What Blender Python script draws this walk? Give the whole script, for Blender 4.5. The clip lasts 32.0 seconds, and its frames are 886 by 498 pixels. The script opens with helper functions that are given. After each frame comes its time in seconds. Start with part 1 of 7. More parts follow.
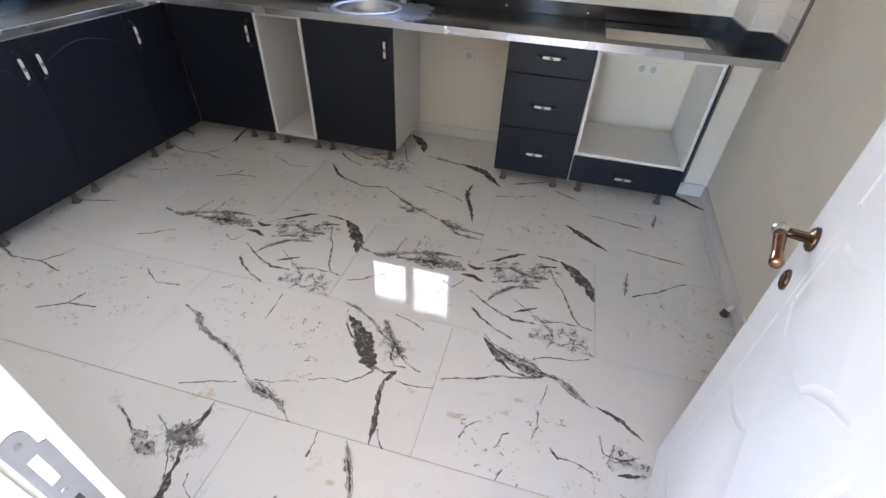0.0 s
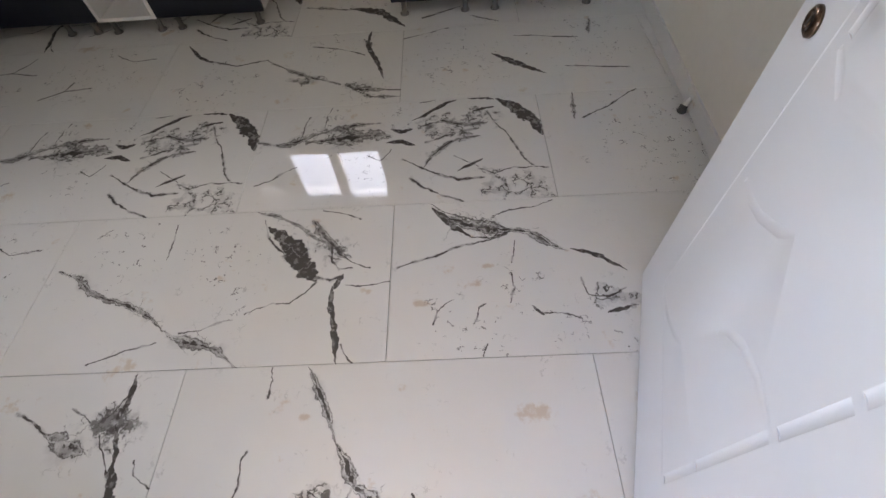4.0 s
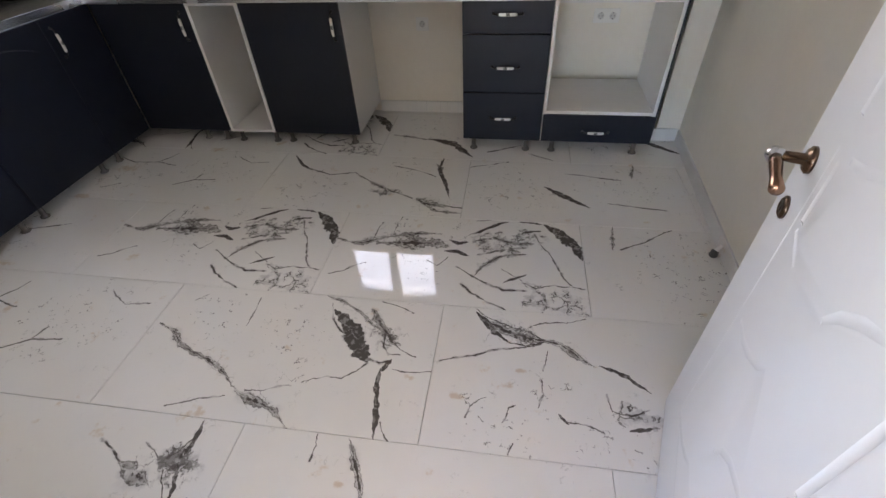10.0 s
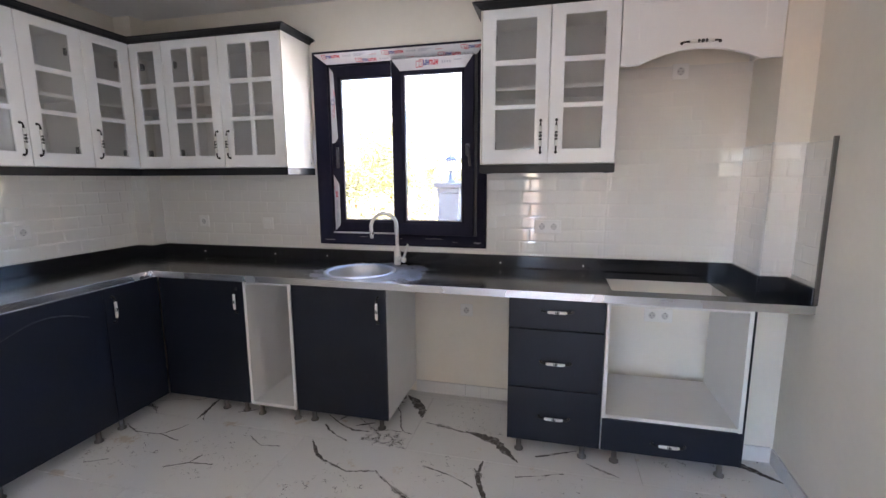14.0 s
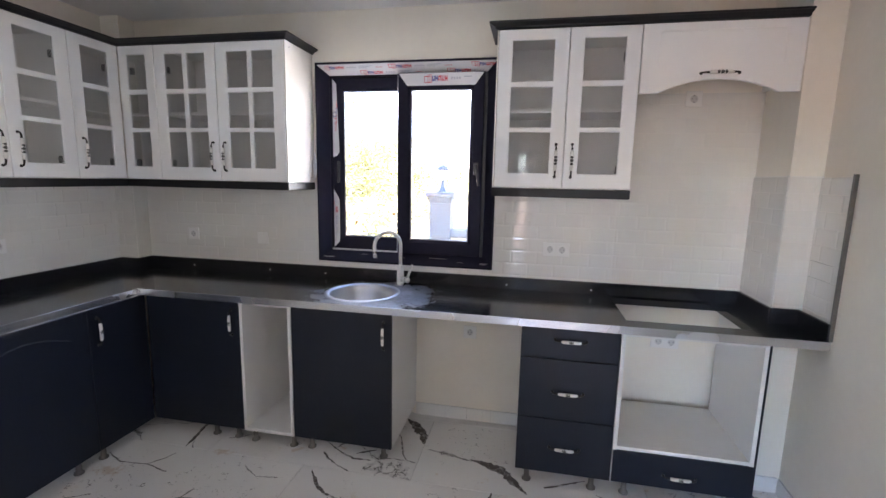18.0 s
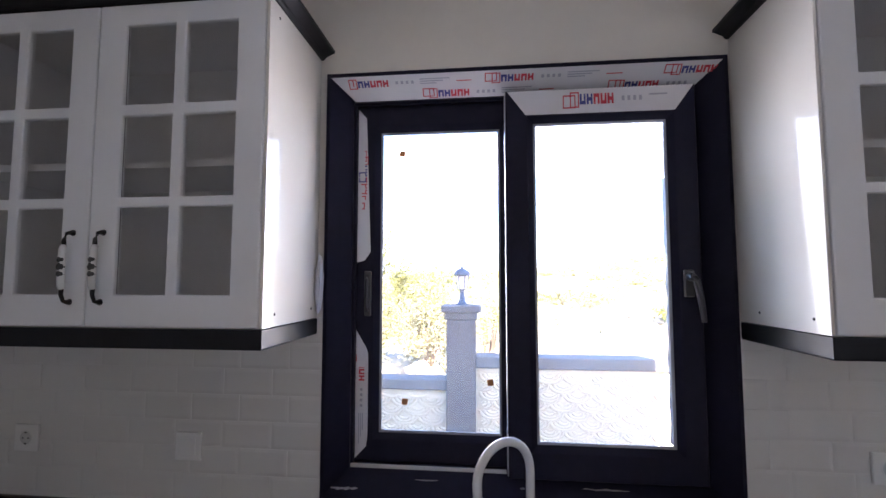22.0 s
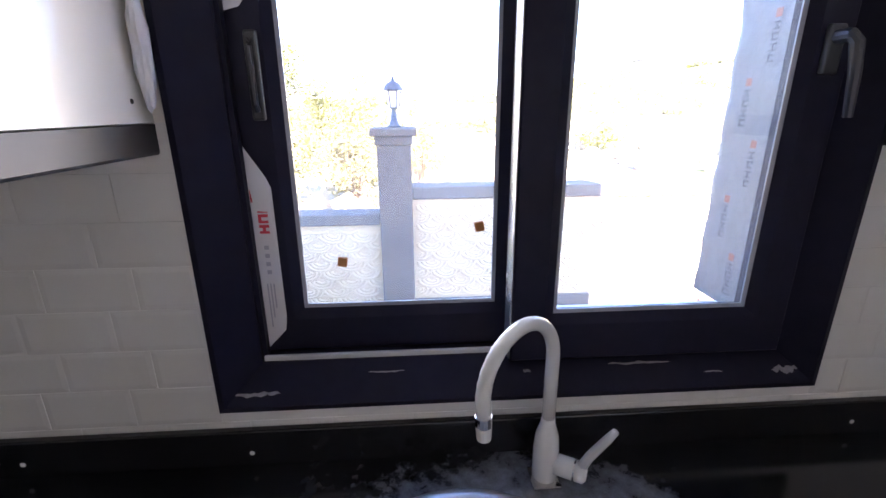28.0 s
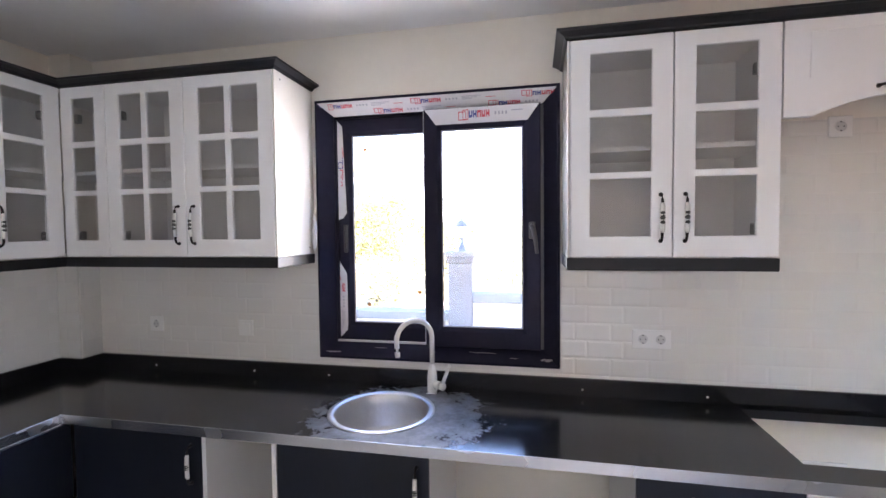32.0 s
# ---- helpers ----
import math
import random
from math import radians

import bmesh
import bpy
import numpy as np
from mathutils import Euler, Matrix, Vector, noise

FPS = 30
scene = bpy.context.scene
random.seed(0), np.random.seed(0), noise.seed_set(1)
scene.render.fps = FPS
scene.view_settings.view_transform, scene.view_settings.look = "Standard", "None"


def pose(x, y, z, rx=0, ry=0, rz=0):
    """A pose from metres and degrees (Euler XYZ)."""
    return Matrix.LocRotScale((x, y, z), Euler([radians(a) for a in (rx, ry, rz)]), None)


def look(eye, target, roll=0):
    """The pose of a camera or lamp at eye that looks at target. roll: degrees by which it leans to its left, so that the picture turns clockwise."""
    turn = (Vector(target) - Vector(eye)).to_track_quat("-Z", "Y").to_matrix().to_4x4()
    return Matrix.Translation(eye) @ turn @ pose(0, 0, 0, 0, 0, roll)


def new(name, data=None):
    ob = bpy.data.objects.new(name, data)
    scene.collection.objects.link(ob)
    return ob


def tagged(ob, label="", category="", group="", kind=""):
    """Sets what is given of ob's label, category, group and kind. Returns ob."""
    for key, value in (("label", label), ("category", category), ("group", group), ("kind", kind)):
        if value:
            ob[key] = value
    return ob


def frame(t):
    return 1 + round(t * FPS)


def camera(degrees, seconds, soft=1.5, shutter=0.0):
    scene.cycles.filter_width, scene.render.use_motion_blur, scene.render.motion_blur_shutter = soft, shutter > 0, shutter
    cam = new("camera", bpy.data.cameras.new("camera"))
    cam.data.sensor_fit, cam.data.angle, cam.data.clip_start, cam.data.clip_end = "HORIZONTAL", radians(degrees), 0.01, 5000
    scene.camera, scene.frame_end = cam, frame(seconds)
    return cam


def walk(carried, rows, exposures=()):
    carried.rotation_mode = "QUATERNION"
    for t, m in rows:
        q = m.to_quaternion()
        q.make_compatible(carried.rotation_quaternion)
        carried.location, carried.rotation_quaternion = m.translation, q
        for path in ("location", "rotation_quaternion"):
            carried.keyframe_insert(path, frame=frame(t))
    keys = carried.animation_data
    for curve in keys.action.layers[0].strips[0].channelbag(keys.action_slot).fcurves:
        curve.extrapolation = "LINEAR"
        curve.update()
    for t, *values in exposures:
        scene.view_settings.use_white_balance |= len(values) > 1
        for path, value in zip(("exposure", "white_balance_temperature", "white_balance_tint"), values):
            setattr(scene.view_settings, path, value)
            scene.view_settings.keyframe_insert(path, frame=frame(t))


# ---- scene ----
cam = camera(89.6, 32.0)
PATH = [
    (0, (-0.012, -0.158, 1.485), (-0.368, 1.361, 0.231), 2.9),
    (0.5, (0.015, -0.157, 1.48), (-0.319, 1.289, 0.139), -0.7),
    (1, (-0.013, -0.141, 1.429), (-0.307, 1.212, -0.015), -3.6),
    (1.5, (-0.036, -0.139, 1.405), (-0.28, 1.198, -0.062), -5.1),
    (2, (-0.058, -0.14, 1.382), (-0.2, 1.193, -0.103), -2.7),
    (2.5, (-0.07, -0.115, 1.373), (-0.2, 1.196, -0.132), -2.1),
    (3, (-0.039, -0.038, 1.311), (-0.164, 1.188, -0.265), -2.9),
    (3.5, (0.0, 0.05, 1.264), (-0.102, 1.218, -0.356), -6.6),
    (4, (-0.022, 0.053, 1.258), (-0.089, 1.193, -0.383), -5.5),
    (4.5, (-0.095, 0.017, 1.263), (0.01, 1.132, -0.395), -0.0),
    (6.5, (-0.114, 0.022, 1.252), (0.219, 1.07, -0.418), 7.5),
    (7, (-0.127, 0.024, 1.25), (0.196, 1.048, -0.437), 7.6),
    (7.5, (-0.115, 0.023, 1.251), (0.197, 1.028, -0.45), 7.9),
    (8, (-0.077, 0.014, 1.268), (0.179, 1.035, -0.432), 6.8),
    (8.5, (-0.005, 0.0, 1.265), (-0.035, 1.042, -0.442), -2.2),
    (9, (0.017, 0.0, 1.27), (-0.088, 1.036, -0.438), -5.1),
    (9.5, (-0.003, -0.028, 1.348), (-0.177, 1.182, -0.236), -3.0),
    (10, (-0.019, -0.105, 1.424), (-0.285, 1.374, 0.104), -3.0),
    (10.5, (-0.013, -0.175, 1.482), (-0.324, 1.473, 0.392), -2.6),
    (11, (-0.021, -0.206, 1.524), (-0.357, 1.557, 0.640), -2.1),
    (11.5, (-0.030, -0.231, 1.568), (-0.396, 1.638, 0.957), -1.1),
    (12, (-0.027, -0.238, 1.597), (-0.426, 1.701, 1.313), -0.6),
    (12.5, (-0.018, -0.224, 1.611), (-0.429, 1.72, 1.387), 0.2),
    (13, (-0.067, -0.179, 1.598), (-0.46, 1.777, 1.447), 0.7),
    (13.5, (-0.123, -0.067, 1.531), (-0.501, 1.89, 1.364), 1.7),
    (14, (-0.108, 0.225, 1.462), (-0.582, 2.143, 1.149), -0.3),
    (14.5, (-0.092, 0.423, 1.458), (-0.614, 2.32, 1.096), -1.9),
    (16.5, (-0.25, 0.279, 1.548), (-0.785, 2.149, 1.081), -1.2),
    (17, (-0.3, 0.241, 1.551), (-0.78, 2.15, 1.198), 0.2),
    (17.5, (-0.297, 0.253, 1.575), (-0.691, 2.185, 1.24), 1.2),
    (18, (-0.297, 0.28, 1.57), (-0.674, 2.22, 1.262), 1.2),
    (18.5, (-0.31, 0.337, 1.574), (-0.669, 2.283, 1.282), -0.2),
    (19, (-0.394, 0.613, 1.577), (-0.769, 2.564, 1.349), -0.6),
    (19.5, (-0.602, 0.922, 1.621), (-0.986, 2.884, 1.587), -1.1),
    (20, (-0.829, 1.227, 1.658), (-1.115, 3.206, 1.716), -1.7),
    (20.5, (-0.959, 1.581, 1.658), (-1.233, 3.56, 1.746), -1.4),
    (21, (-1.066, 1.792, 1.663), (-1.286, 3.776, 1.786), -1.3),
    (21.5, (-1.16, 1.764, 1.657), (-1.36, 3.749, 1.797), -0.8),
    (22, (-1.178, 1.723, 1.646), (-1.388, 3.707, 1.786), 0.0),
    (22.5, (-1.171, 1.671, 1.647), (-1.313, 3.662, 1.767), 0.3),
    (23, (-1.131, 1.622, 1.639), (-1.262, 3.615, 1.744), 0.8),
    (23.5, (-1.005, 1.59, 1.624), (-1.18, 3.581, 1.71), 1.1),
    (24, (-0.912, 1.545, 1.625), (-1.172, 3.528, 1.682), 0.9),
    (24.5, (-0.902, 1.394, 1.641), (-1.201, 3.37, 1.699), -0.6),
    (26.5, (-0.922, 1.412, 1.566), (-1.217, 3.39, 1.529), -0.3),
    (27, (-1.015, 1.686, 1.498), (-1.295, 3.659, 1.327), -0.0),
    (27.5, (-1.242, 1.996, 1.484), (-1.285, 3.910, 0.906), -1.3),
    (28, (-1.302, 2.287, 1.553), (-1.181, 4.190, 0.951), -0.4),
    (28.5, (-1.259, 2.589, 1.573), (-1.184, 4.497, 0.978), -2.4),
    (29, (-1.236, 2.681, 1.567), (-1.149, 4.588, 0.972), -3.8),
    (29.6, (-1.243, 2.478, 1.595), (-1.102, 4.440, 1.235), -2.8),
    (30, (-1.242, 2.201, 1.589), (-1.080, 4.172, 1.293), -2.2),
    (30.2, (-1.217, 2.096, 1.591), (-1.057, 4.066, 1.284), -2.2),
    (30.5, (-1.13, 1.945, 1.602), (-1.062, 3.924, 1.319), -2.3),
    (30.6, (-1.085, 1.889, 1.608), (-1.085, 3.873, 1.353), -2.8),
    (31, (-0.926, 1.675, 1.629), (-1.191, 3.65, 1.451), -1.9),
    (31.5, (-0.757, 1.351, 1.666), (-1.13, 3.312, 1.538), -1.8),
    (32, (-0.625, 0.98, 1.637), (-1.027, 2.938, 1.558), -0.6),
]
walk(cam, [(t, look(eye, target, roll)) for t, eye, target, roll in PATH],
     [(0.0, 5.2, 6900, 17), (1.0, 4.85, 7100, 18), (3.0, 4.65, 7250, 18), (7.0, 4.6, 7250, 18), (9.0, 4.65, 7250, 18), (10.0, 4.72, 7300, 19), (11.0, 4.95, 7350, 21), (12.0, 5.05, 7300, 23), (13.0, 4.6, 6950, 22),
      (14.0, 5.15, 6650, 21), (18.0, 5.15, 6550, 20), (20.0, 4.55, 6350, 23), (21.0, 4.15, 6350, 25), (22.0, 4.2, 6250, 25), (23.0, 4.6, 6250, 25), (24.0, 4.67, 6300, 26), (26.5, 4.5, 6250, 25), (28.0, 4.45, 6400, 26), (29.0, 3.6, 6650, 21),
      (30.0, 2.8, 6300, 13), (31.0, 3.8, 6300, 21), (32.0, 5.3, 6500, 23)])

# ---- world, sun, exposure ----
world = bpy.data.worlds.new("sky")
scene.world = world
world.use_nodes = True
wn = world.node_tree.nodes
sky = wn.new("ShaderNodeTexSky")
sky.sky_type = "NISHITA"
sky.sun_disc = False
sky.sun_elevation = radians(38)
sky.sun_rotation = radians(162)
sky.air_density, sky.dust_density, sky.ozone_density = 0.75, 0.0, 2.0
wn["Background"].inputs["Strength"].default_value = 0.095
world.node_tree.links.new(sky.outputs["Color"], wn["Background"].inputs["Color"])
sun = new("sun", bpy.data.lights.new("sun", "SUN"))
sun.data.energy, sun.data.angle, sun.data.color = 3.8, radians(0.5), (1.0, 0.94, 0.85)
SUN_FROM = Vector((0.31 * math.cos(radians(38)), -0.95 * math.cos(radians(38)), math.sin(radians(38))))
sun.matrix_basis = look(SUN_FROM * 60, (0, 0, 0))


def opening_light(at, towards, wide, high, power, colour, spread=180):
    """A fill lamp added in one opening, standing in for the sky's light."""
    ob = new("window_light", bpy.data.lights.new("window_light", "AREA"))
    ob.data.shape, ob.data.size, ob.data.size_y, ob.data.energy, ob.data.color = "RECTANGLE", wide, high, power, colour
    ob.data.spread = radians(spread)
    ob.matrix_basis = look(at, towards)


opening_light((-1.330, 3.092, 1.71), (-1.330, 0, 1.95), 0.355, 0.78, 0.38, (0.90, 0.94, 0.98), 116)      # fill lamp added in the kitchen window, outer sash
opening_light((-0.863, 3.016, 1.71), (-0.863, 0, 1.95), 0.355, 0.78, 0.38, (0.90, 0.94, 0.98), 116)      # fill lamp added in the kitchen window, inner sash
opening_light((-1.05, -3.19, 1.15), (-1.05, 0, 1.15), 1.35, 1.8, 0.19, (0.80, 0.90, 1.0))             # added lamp at an unseen hall glass door
opening_light((-1.89, -1.75, 1.55), (0, -1.75, 1.85), 1.7, 1.2, 0.34, (0.78, 0.89, 1.0))           # this and the next: lamps added at unseen hall side windows
opening_light((2.59, -1.75, 1.55), (0, -1.75, 1.85), 1.7, 1.2, 2.4, (0.90, 0.95, 1.0))

# ---- materials ----
MATS = {}


def nodes_of(name):
    m = bpy.data.materials.new(name)
    m.use_nodes = True
    nt = m.node_tree
    return m, nt, nt.nodes["Principled BSDF"]


def plain(name, col, rough=0.5, metal=0.0, grain=0.06, scale=30.0, stretch=(1, 1, 1), bump=0.0, bump_scale=200.0,
          stain=0.05, spec=0.5, coat=0.0, dirt=None, vary=0.0):
    """A painted or moulded surface: fine grain, broad stains, relief and uneven gloss."""
    m, nt, b = nodes_of(name)
    N, L = nt.nodes, nt.links
    tc = N.new("ShaderNodeTexCoord")
    mp = N.new("ShaderNodeMapping")
    mp.inputs["Scale"].default_value = stretch
    L.new(tc.outputs["Object"], mp.inputs["Vector"])
    fine = N.new("ShaderNodeTexNoise")
    fine.inputs["Scale"].default_value, fine.inputs["Detail"].default_value = scale, 6
    L.new(mp.outputs["Vector"], fine.inputs["Vector"])
    broad = N.new("ShaderNodeTexNoise")
    broad.inputs["Scale"].default_value, broad.inputs["Detail"].default_value = 2.1, 4
    L.new(tc.outputs["Object"], broad.inputs["Vector"])
    mix1 = N.new("ShaderNodeMix")
    mix1.data_type = "RGBA"
    lo = [max(0, c * (1 - grain)) for c in col]
    hi = [min(1, c * (1 + grain)) for c in col]
    mix1.inputs["A"].default_value, mix1.inputs["B"].default_value = (*lo, 1), (*hi, 1)
    L.new(fine.outputs["Fac"], mix1.inputs["Factor"])
    mix2 = N.new("ShaderNodeMix")
    mix2.data_type, mix2.blend_type = "RGBA", "MULTIPLY"
    ramp = N.new("ShaderNodeMapRange")
    ramp.inputs["From Min"].default_value, ramp.inputs["From Max"].default_value = 0.35, 0.7
    ramp.inputs["To Min"].default_value, ramp.inputs["To Max"].default_value = 1 - stain, 1 + stain * 0.3
    L.new(broad.outputs["Fac"], ramp.inputs["Value"])
    mix2.inputs["Factor"].default_value = 1.0
    L.new(mix1.outputs["Result"], mix2.inputs["A"])
    L.new(ramp.outputs["Result"], mix2.inputs["B"])
    out = mix2.outputs["Result"]
    if dirt:
        dn = N.new("ShaderNodeTexNoise")
        dn.inputs["Scale"].default_value, dn.inputs["Detail"].default_value, dn.inputs["Roughness"].default_value = dirt[1], 8, 0.7
        L.new(tc.outputs["Object"], dn.inputs["Vector"])
        dr = N.new("ShaderNodeMapRange")
        dr.inputs["From Min"].default_value, dr.inputs["From Max"].default_value = dirt[2], dirt[2] + 0.12
        dr.inputs["To Max"].default_value = dirt[3]
        L.new(dn.outputs["Fac"], dr.inputs["Value"])
        mix3 = N.new("ShaderNodeMix")
        mix3.data_type = "RGBA"
        L.new(dr.outputs["Result"], mix3.inputs["Factor"])
        L.new(out, mix3.inputs["A"])
        mix3.inputs["B"].default_value = (*dirt[0], 1)
        out = mix3.outputs["Result"]
    if vary:
        oi = N.new("ShaderNodeObjectInfo")
        vr = N.new("ShaderNodeMapRange")
        vr.inputs["To Min"].default_value, vr.inputs["To Max"].default_value = 1 - vary, 1 + vary * 0.4
        L.new(oi.outputs["Random"], vr.inputs["Value"])
        mix4 = N.new("ShaderNodeMix")
        mix4.data_type, mix4.blend_type = "RGBA", "MULTIPLY"
        mix4.inputs["Factor"].default_value = 1.0
        L.new(out, mix4.inputs["A"])
        L.new(vr.outputs["Result"], mix4.inputs["B"])
        out = mix4.outputs["Result"]
    L.new(out, b.inputs["Base Color"])
    rr = N.new("ShaderNodeMapRange")
    rr.inputs["To Min"].default_value, rr.inputs["To Max"].default_value = max(0.02, rough * 0.8), min(1, rough * 1.2)
    L.new(broad.outputs["Fac"], rr.inputs["Value"])
    L.new(rr.outputs["Result"], b.inputs["Roughness"])
    b.inputs["Metallic"].default_value = metal
    b.inputs["Specular IOR Level"].default_value = spec
    b.inputs["Coat Weight"].default_value = coat
    if bump:
        bn = N.new("ShaderNodeTexNoise")
        bn.inputs["Scale"].default_value, bn.inputs["Detail"].default_value = bump_scale, 3
        L.new(mp.outputs["Vector"], bn.inputs["Vector"])
        bp = N.new("ShaderNodeBump")
        bp.inputs["Strength"].default_value, bp.inputs["Distance"].default_value = bump, 0.002
        L.new(bn.outputs["Fac"], bp.inputs["Height"])
        L.new(bp.outputs["Normal"], b.inputs["Normal"])
    MATS[name] = m
    return m


def glassy(name, tint=(1, 1, 1), rough=0.0, ior=1.45):
    m, nt, b = nodes_of(name)
    b.inputs["Base Color"].default_value = (*tint, 1)
    b.inputs["Transmission Weight"].default_value = 1.0
    b.inputs["Roughness"].default_value = rough
    b.inputs["IOR"].default_value = ior
    MATS[name] = m
    return m


def veiled(name, veil):
    """Clear glass with a translucent veil put in for both dust and lens glare."""
    m = glassy(name)
    nt = m.node_tree
    N, L = nt.nodes, nt.links
    b, out = N["Principled BSDF"], N["Material Output"]
    tr = N.new("ShaderNodeBsdfTranslucent")
    tr.inputs["Color"].default_value = (0.95, 0.95, 0.97, 1)
    n = N.new("ShaderNodeTexNoise")
    n.inputs["Scale"].default_value, n.inputs["Detail"].default_value = 6, 6
    tc = N.new("ShaderNodeTexCoord")
    L.new(tc.outputs["Object"], n.inputs["Vector"])
    r = N.new("ShaderNodeMapRange")
    r.inputs["To Min"].default_value, r.inputs["To Max"].default_value = veil * 0.6, veil * 1.4
    L.new(n.outputs["Fac"], r.inputs["Value"])
    mx = N.new("ShaderNodeMixShader")
    L.new(r.outputs["Result"], mx.inputs["Fac"])
    L.new(b.outputs["BSDF"], mx.inputs[1])
    L.new(tr.outputs["BSDF"], mx.inputs[2])
    L.new(mx.outputs["Shader"], out.inputs["Surface"])
    return m


def hazy(name, veil):
    """Clear cabinet glass with an uneven pale diffuse veil mixed in."""
    m = glassy(name, (0.97, 0.97, 0.96), 0.02, 1.22)
    nt = m.node_tree
    N, L = nt.nodes, nt.links
    df = N.new("ShaderNodeBsdfDiffuse")
    df.inputs["Color"].default_value = (0.78, 0.76, 0.72, 1)
    tc = N.new("ShaderNodeTexCoord")
    n = N.new("ShaderNodeTexNoise")
    n.inputs["Scale"].default_value, n.inputs["Detail"].default_value, n.inputs["Roughness"].default_value = 9, 6, 0.6
    L.new(tc.outputs["Object"], n.inputs["Vector"])
    r = N.new("ShaderNodeMapRange")
    r.inputs["From Min"].default_value, r.inputs["From Max"].default_value = 0.3, 0.7
    r.inputs["To Min"].default_value, r.inputs["To Max"].default_value = veil * 0.75, veil * 1.25
    L.new(n.outputs["Fac"], r.inputs["Value"])
    mx = N.new("ShaderNodeMixShader")
    L.new(r.outputs["Result"], mx.inputs["Fac"])
    L.new(N["Principled BSDF"].outputs["BSDF"], mx.inputs[1])
    L.new(df.outputs["BSDF"], mx.inputs[2])
    L.new(mx.outputs["Shader"], N["Material Output"].inputs["Surface"])
    return m


WALL = plain("cream_wall_paint", (0.78, 0.735, 0.65), 0.75, grain=0.03, stain=0.06, bump=0.25, bump_scale=260)
CEIL = plain("white_ceiling_paint", (0.83, 0.825, 0.81), 0.85, grain=0.02, stain=0.04, bump=0.2, bump_scale=220)
OUTWALL = plain("outside_render", (0.72, 0.68, 0.58), 0.9, grain=0.08, stain=0.1, bump=0.6, bump_scale=60)
NAVY = plain("dark_foil_front", (0.009, 0.012, 0.022), 0.42, spec=0.32, grain=0.35, scale=40, stretch=(6, 6, 0.4), stain=0.2, bump=0.12, bump_scale=90)
CROWN = plain("black_moulding", (0.010, 0.010, 0.013), 0.42, spec=0.3, grain=0.3, stain=0.2)
GLOSSWHITE = plain("cream_gloss_panel", (0.77, 0.74, 0.67), 0.07, spec=0.25, grain=0.01, stain=0.02, bump=0.03, bump_scale=8)
JAMB = plain("cream_jamb_paint", (0.74, 0.71, 0.65), 0.45, grain=0.02, stain=0.05)
SMEAR = plain("dried_plaster_smear", (0.30, 0.295, 0.30), 0.9, grain=0.4, scale=60)
WHITE = plain("white_lacquer", (0.80, 0.80, 0.79), 0.32, grain=0.015, stain=0.02, bump=0.05, bump_scale=40)
BOARD = plain("white_melamine", (0.74, 0.73, 0.71), 0.38, grain=0.02, stain=0.05)
TILE = plain("white_wall_tile", (0.74, 0.72, 0.675), 0.11, grain=0.01, stain=0.02, vary=0.025, spec=0.5, coat=0.45)
GROUT = plain("pale_grout", (0.76, 0.74, 0.695), 0.6, grain=0.08, stain=0.1)
STONE = plain("black_worktop", (0.011, 0.011, 0.014), 0.15, grain=0.5, scale=300, stain=0.2, spec=0.55,
              dirt=((0.20, 0.21, 0.24), 5.0, 0.55, 0.09))


def chalk_ring(mat, centre, r0, r1):
    """Dried limescale in broken patches round a drain opening, in the object's own metres."""
    nt = mat.node_tree
    N, L, b = nt.nodes, nt.links, nt.nodes["Principled BSDF"]
    old = b.inputs["Base Color"].links[0].from_socket
    oldr = b.inputs["Roughness"].links[0].from_socket
    tc = N.new("ShaderNodeTexCoord")
    d = N.new("ShaderNodeVectorMath")
    d.operation = "DISTANCE"
    d.inputs[1].default_value = centre
    L.new(tc.outputs["Object"], d.inputs[0])
    ring = N.new("ShaderNodeMapRange")
    ring.inputs["From Min"].default_value, ring.inputs["From Max"].default_value = r0, r1
    ring.inputs["To Min"].default_value, ring.inputs["To Max"].default_value = 0.30, -0.22
    L.new(d.outputs["Value"], ring.inputs["Value"])
    n = N.new("ShaderNodeTexNoise")
    n.inputs["Scale"].default_value, n.inputs["Detail"].default_value, n.inputs["Roughness"].default_value = 16, 9, 0.72
    L.new(tc.outputs["Object"], n.inputs["Vector"])
    s = N.new("ShaderNodeMath")
    s.operation = "ADD"
    L.new(n.outputs["Fac"], s.inputs[0])
    L.new(ring.outputs["Result"], s.inputs[1])
    k = N.new("ShaderNodeMapRange")
    k.inputs["From Min"].default_value, k.inputs["From Max"].default_value, k.inputs["To Max"].default_value = 0.52, 0.84, 0.75
    L.new(s.outputs[0], k.inputs["Value"])
    m = N.new("ShaderNodeMix")
    m.data_type = "RGBA"
    L.new(k.outputs["Result"], m.inputs["Factor"])
    L.new(old, m.inputs["A"])
    m.inputs["B"].default_value = (0.36, 0.38, 0.42, 1)
    L.new(m.outputs["Result"], b.inputs["Base Color"])
    a = N.new("ShaderNodeMath")
    a.operation = "ADD"
    L.new(oldr, a.inputs[0])
    L.new(k.outputs["Result"], a.inputs[1])
    L.new(a.outputs[0], b.inputs["Roughness"])


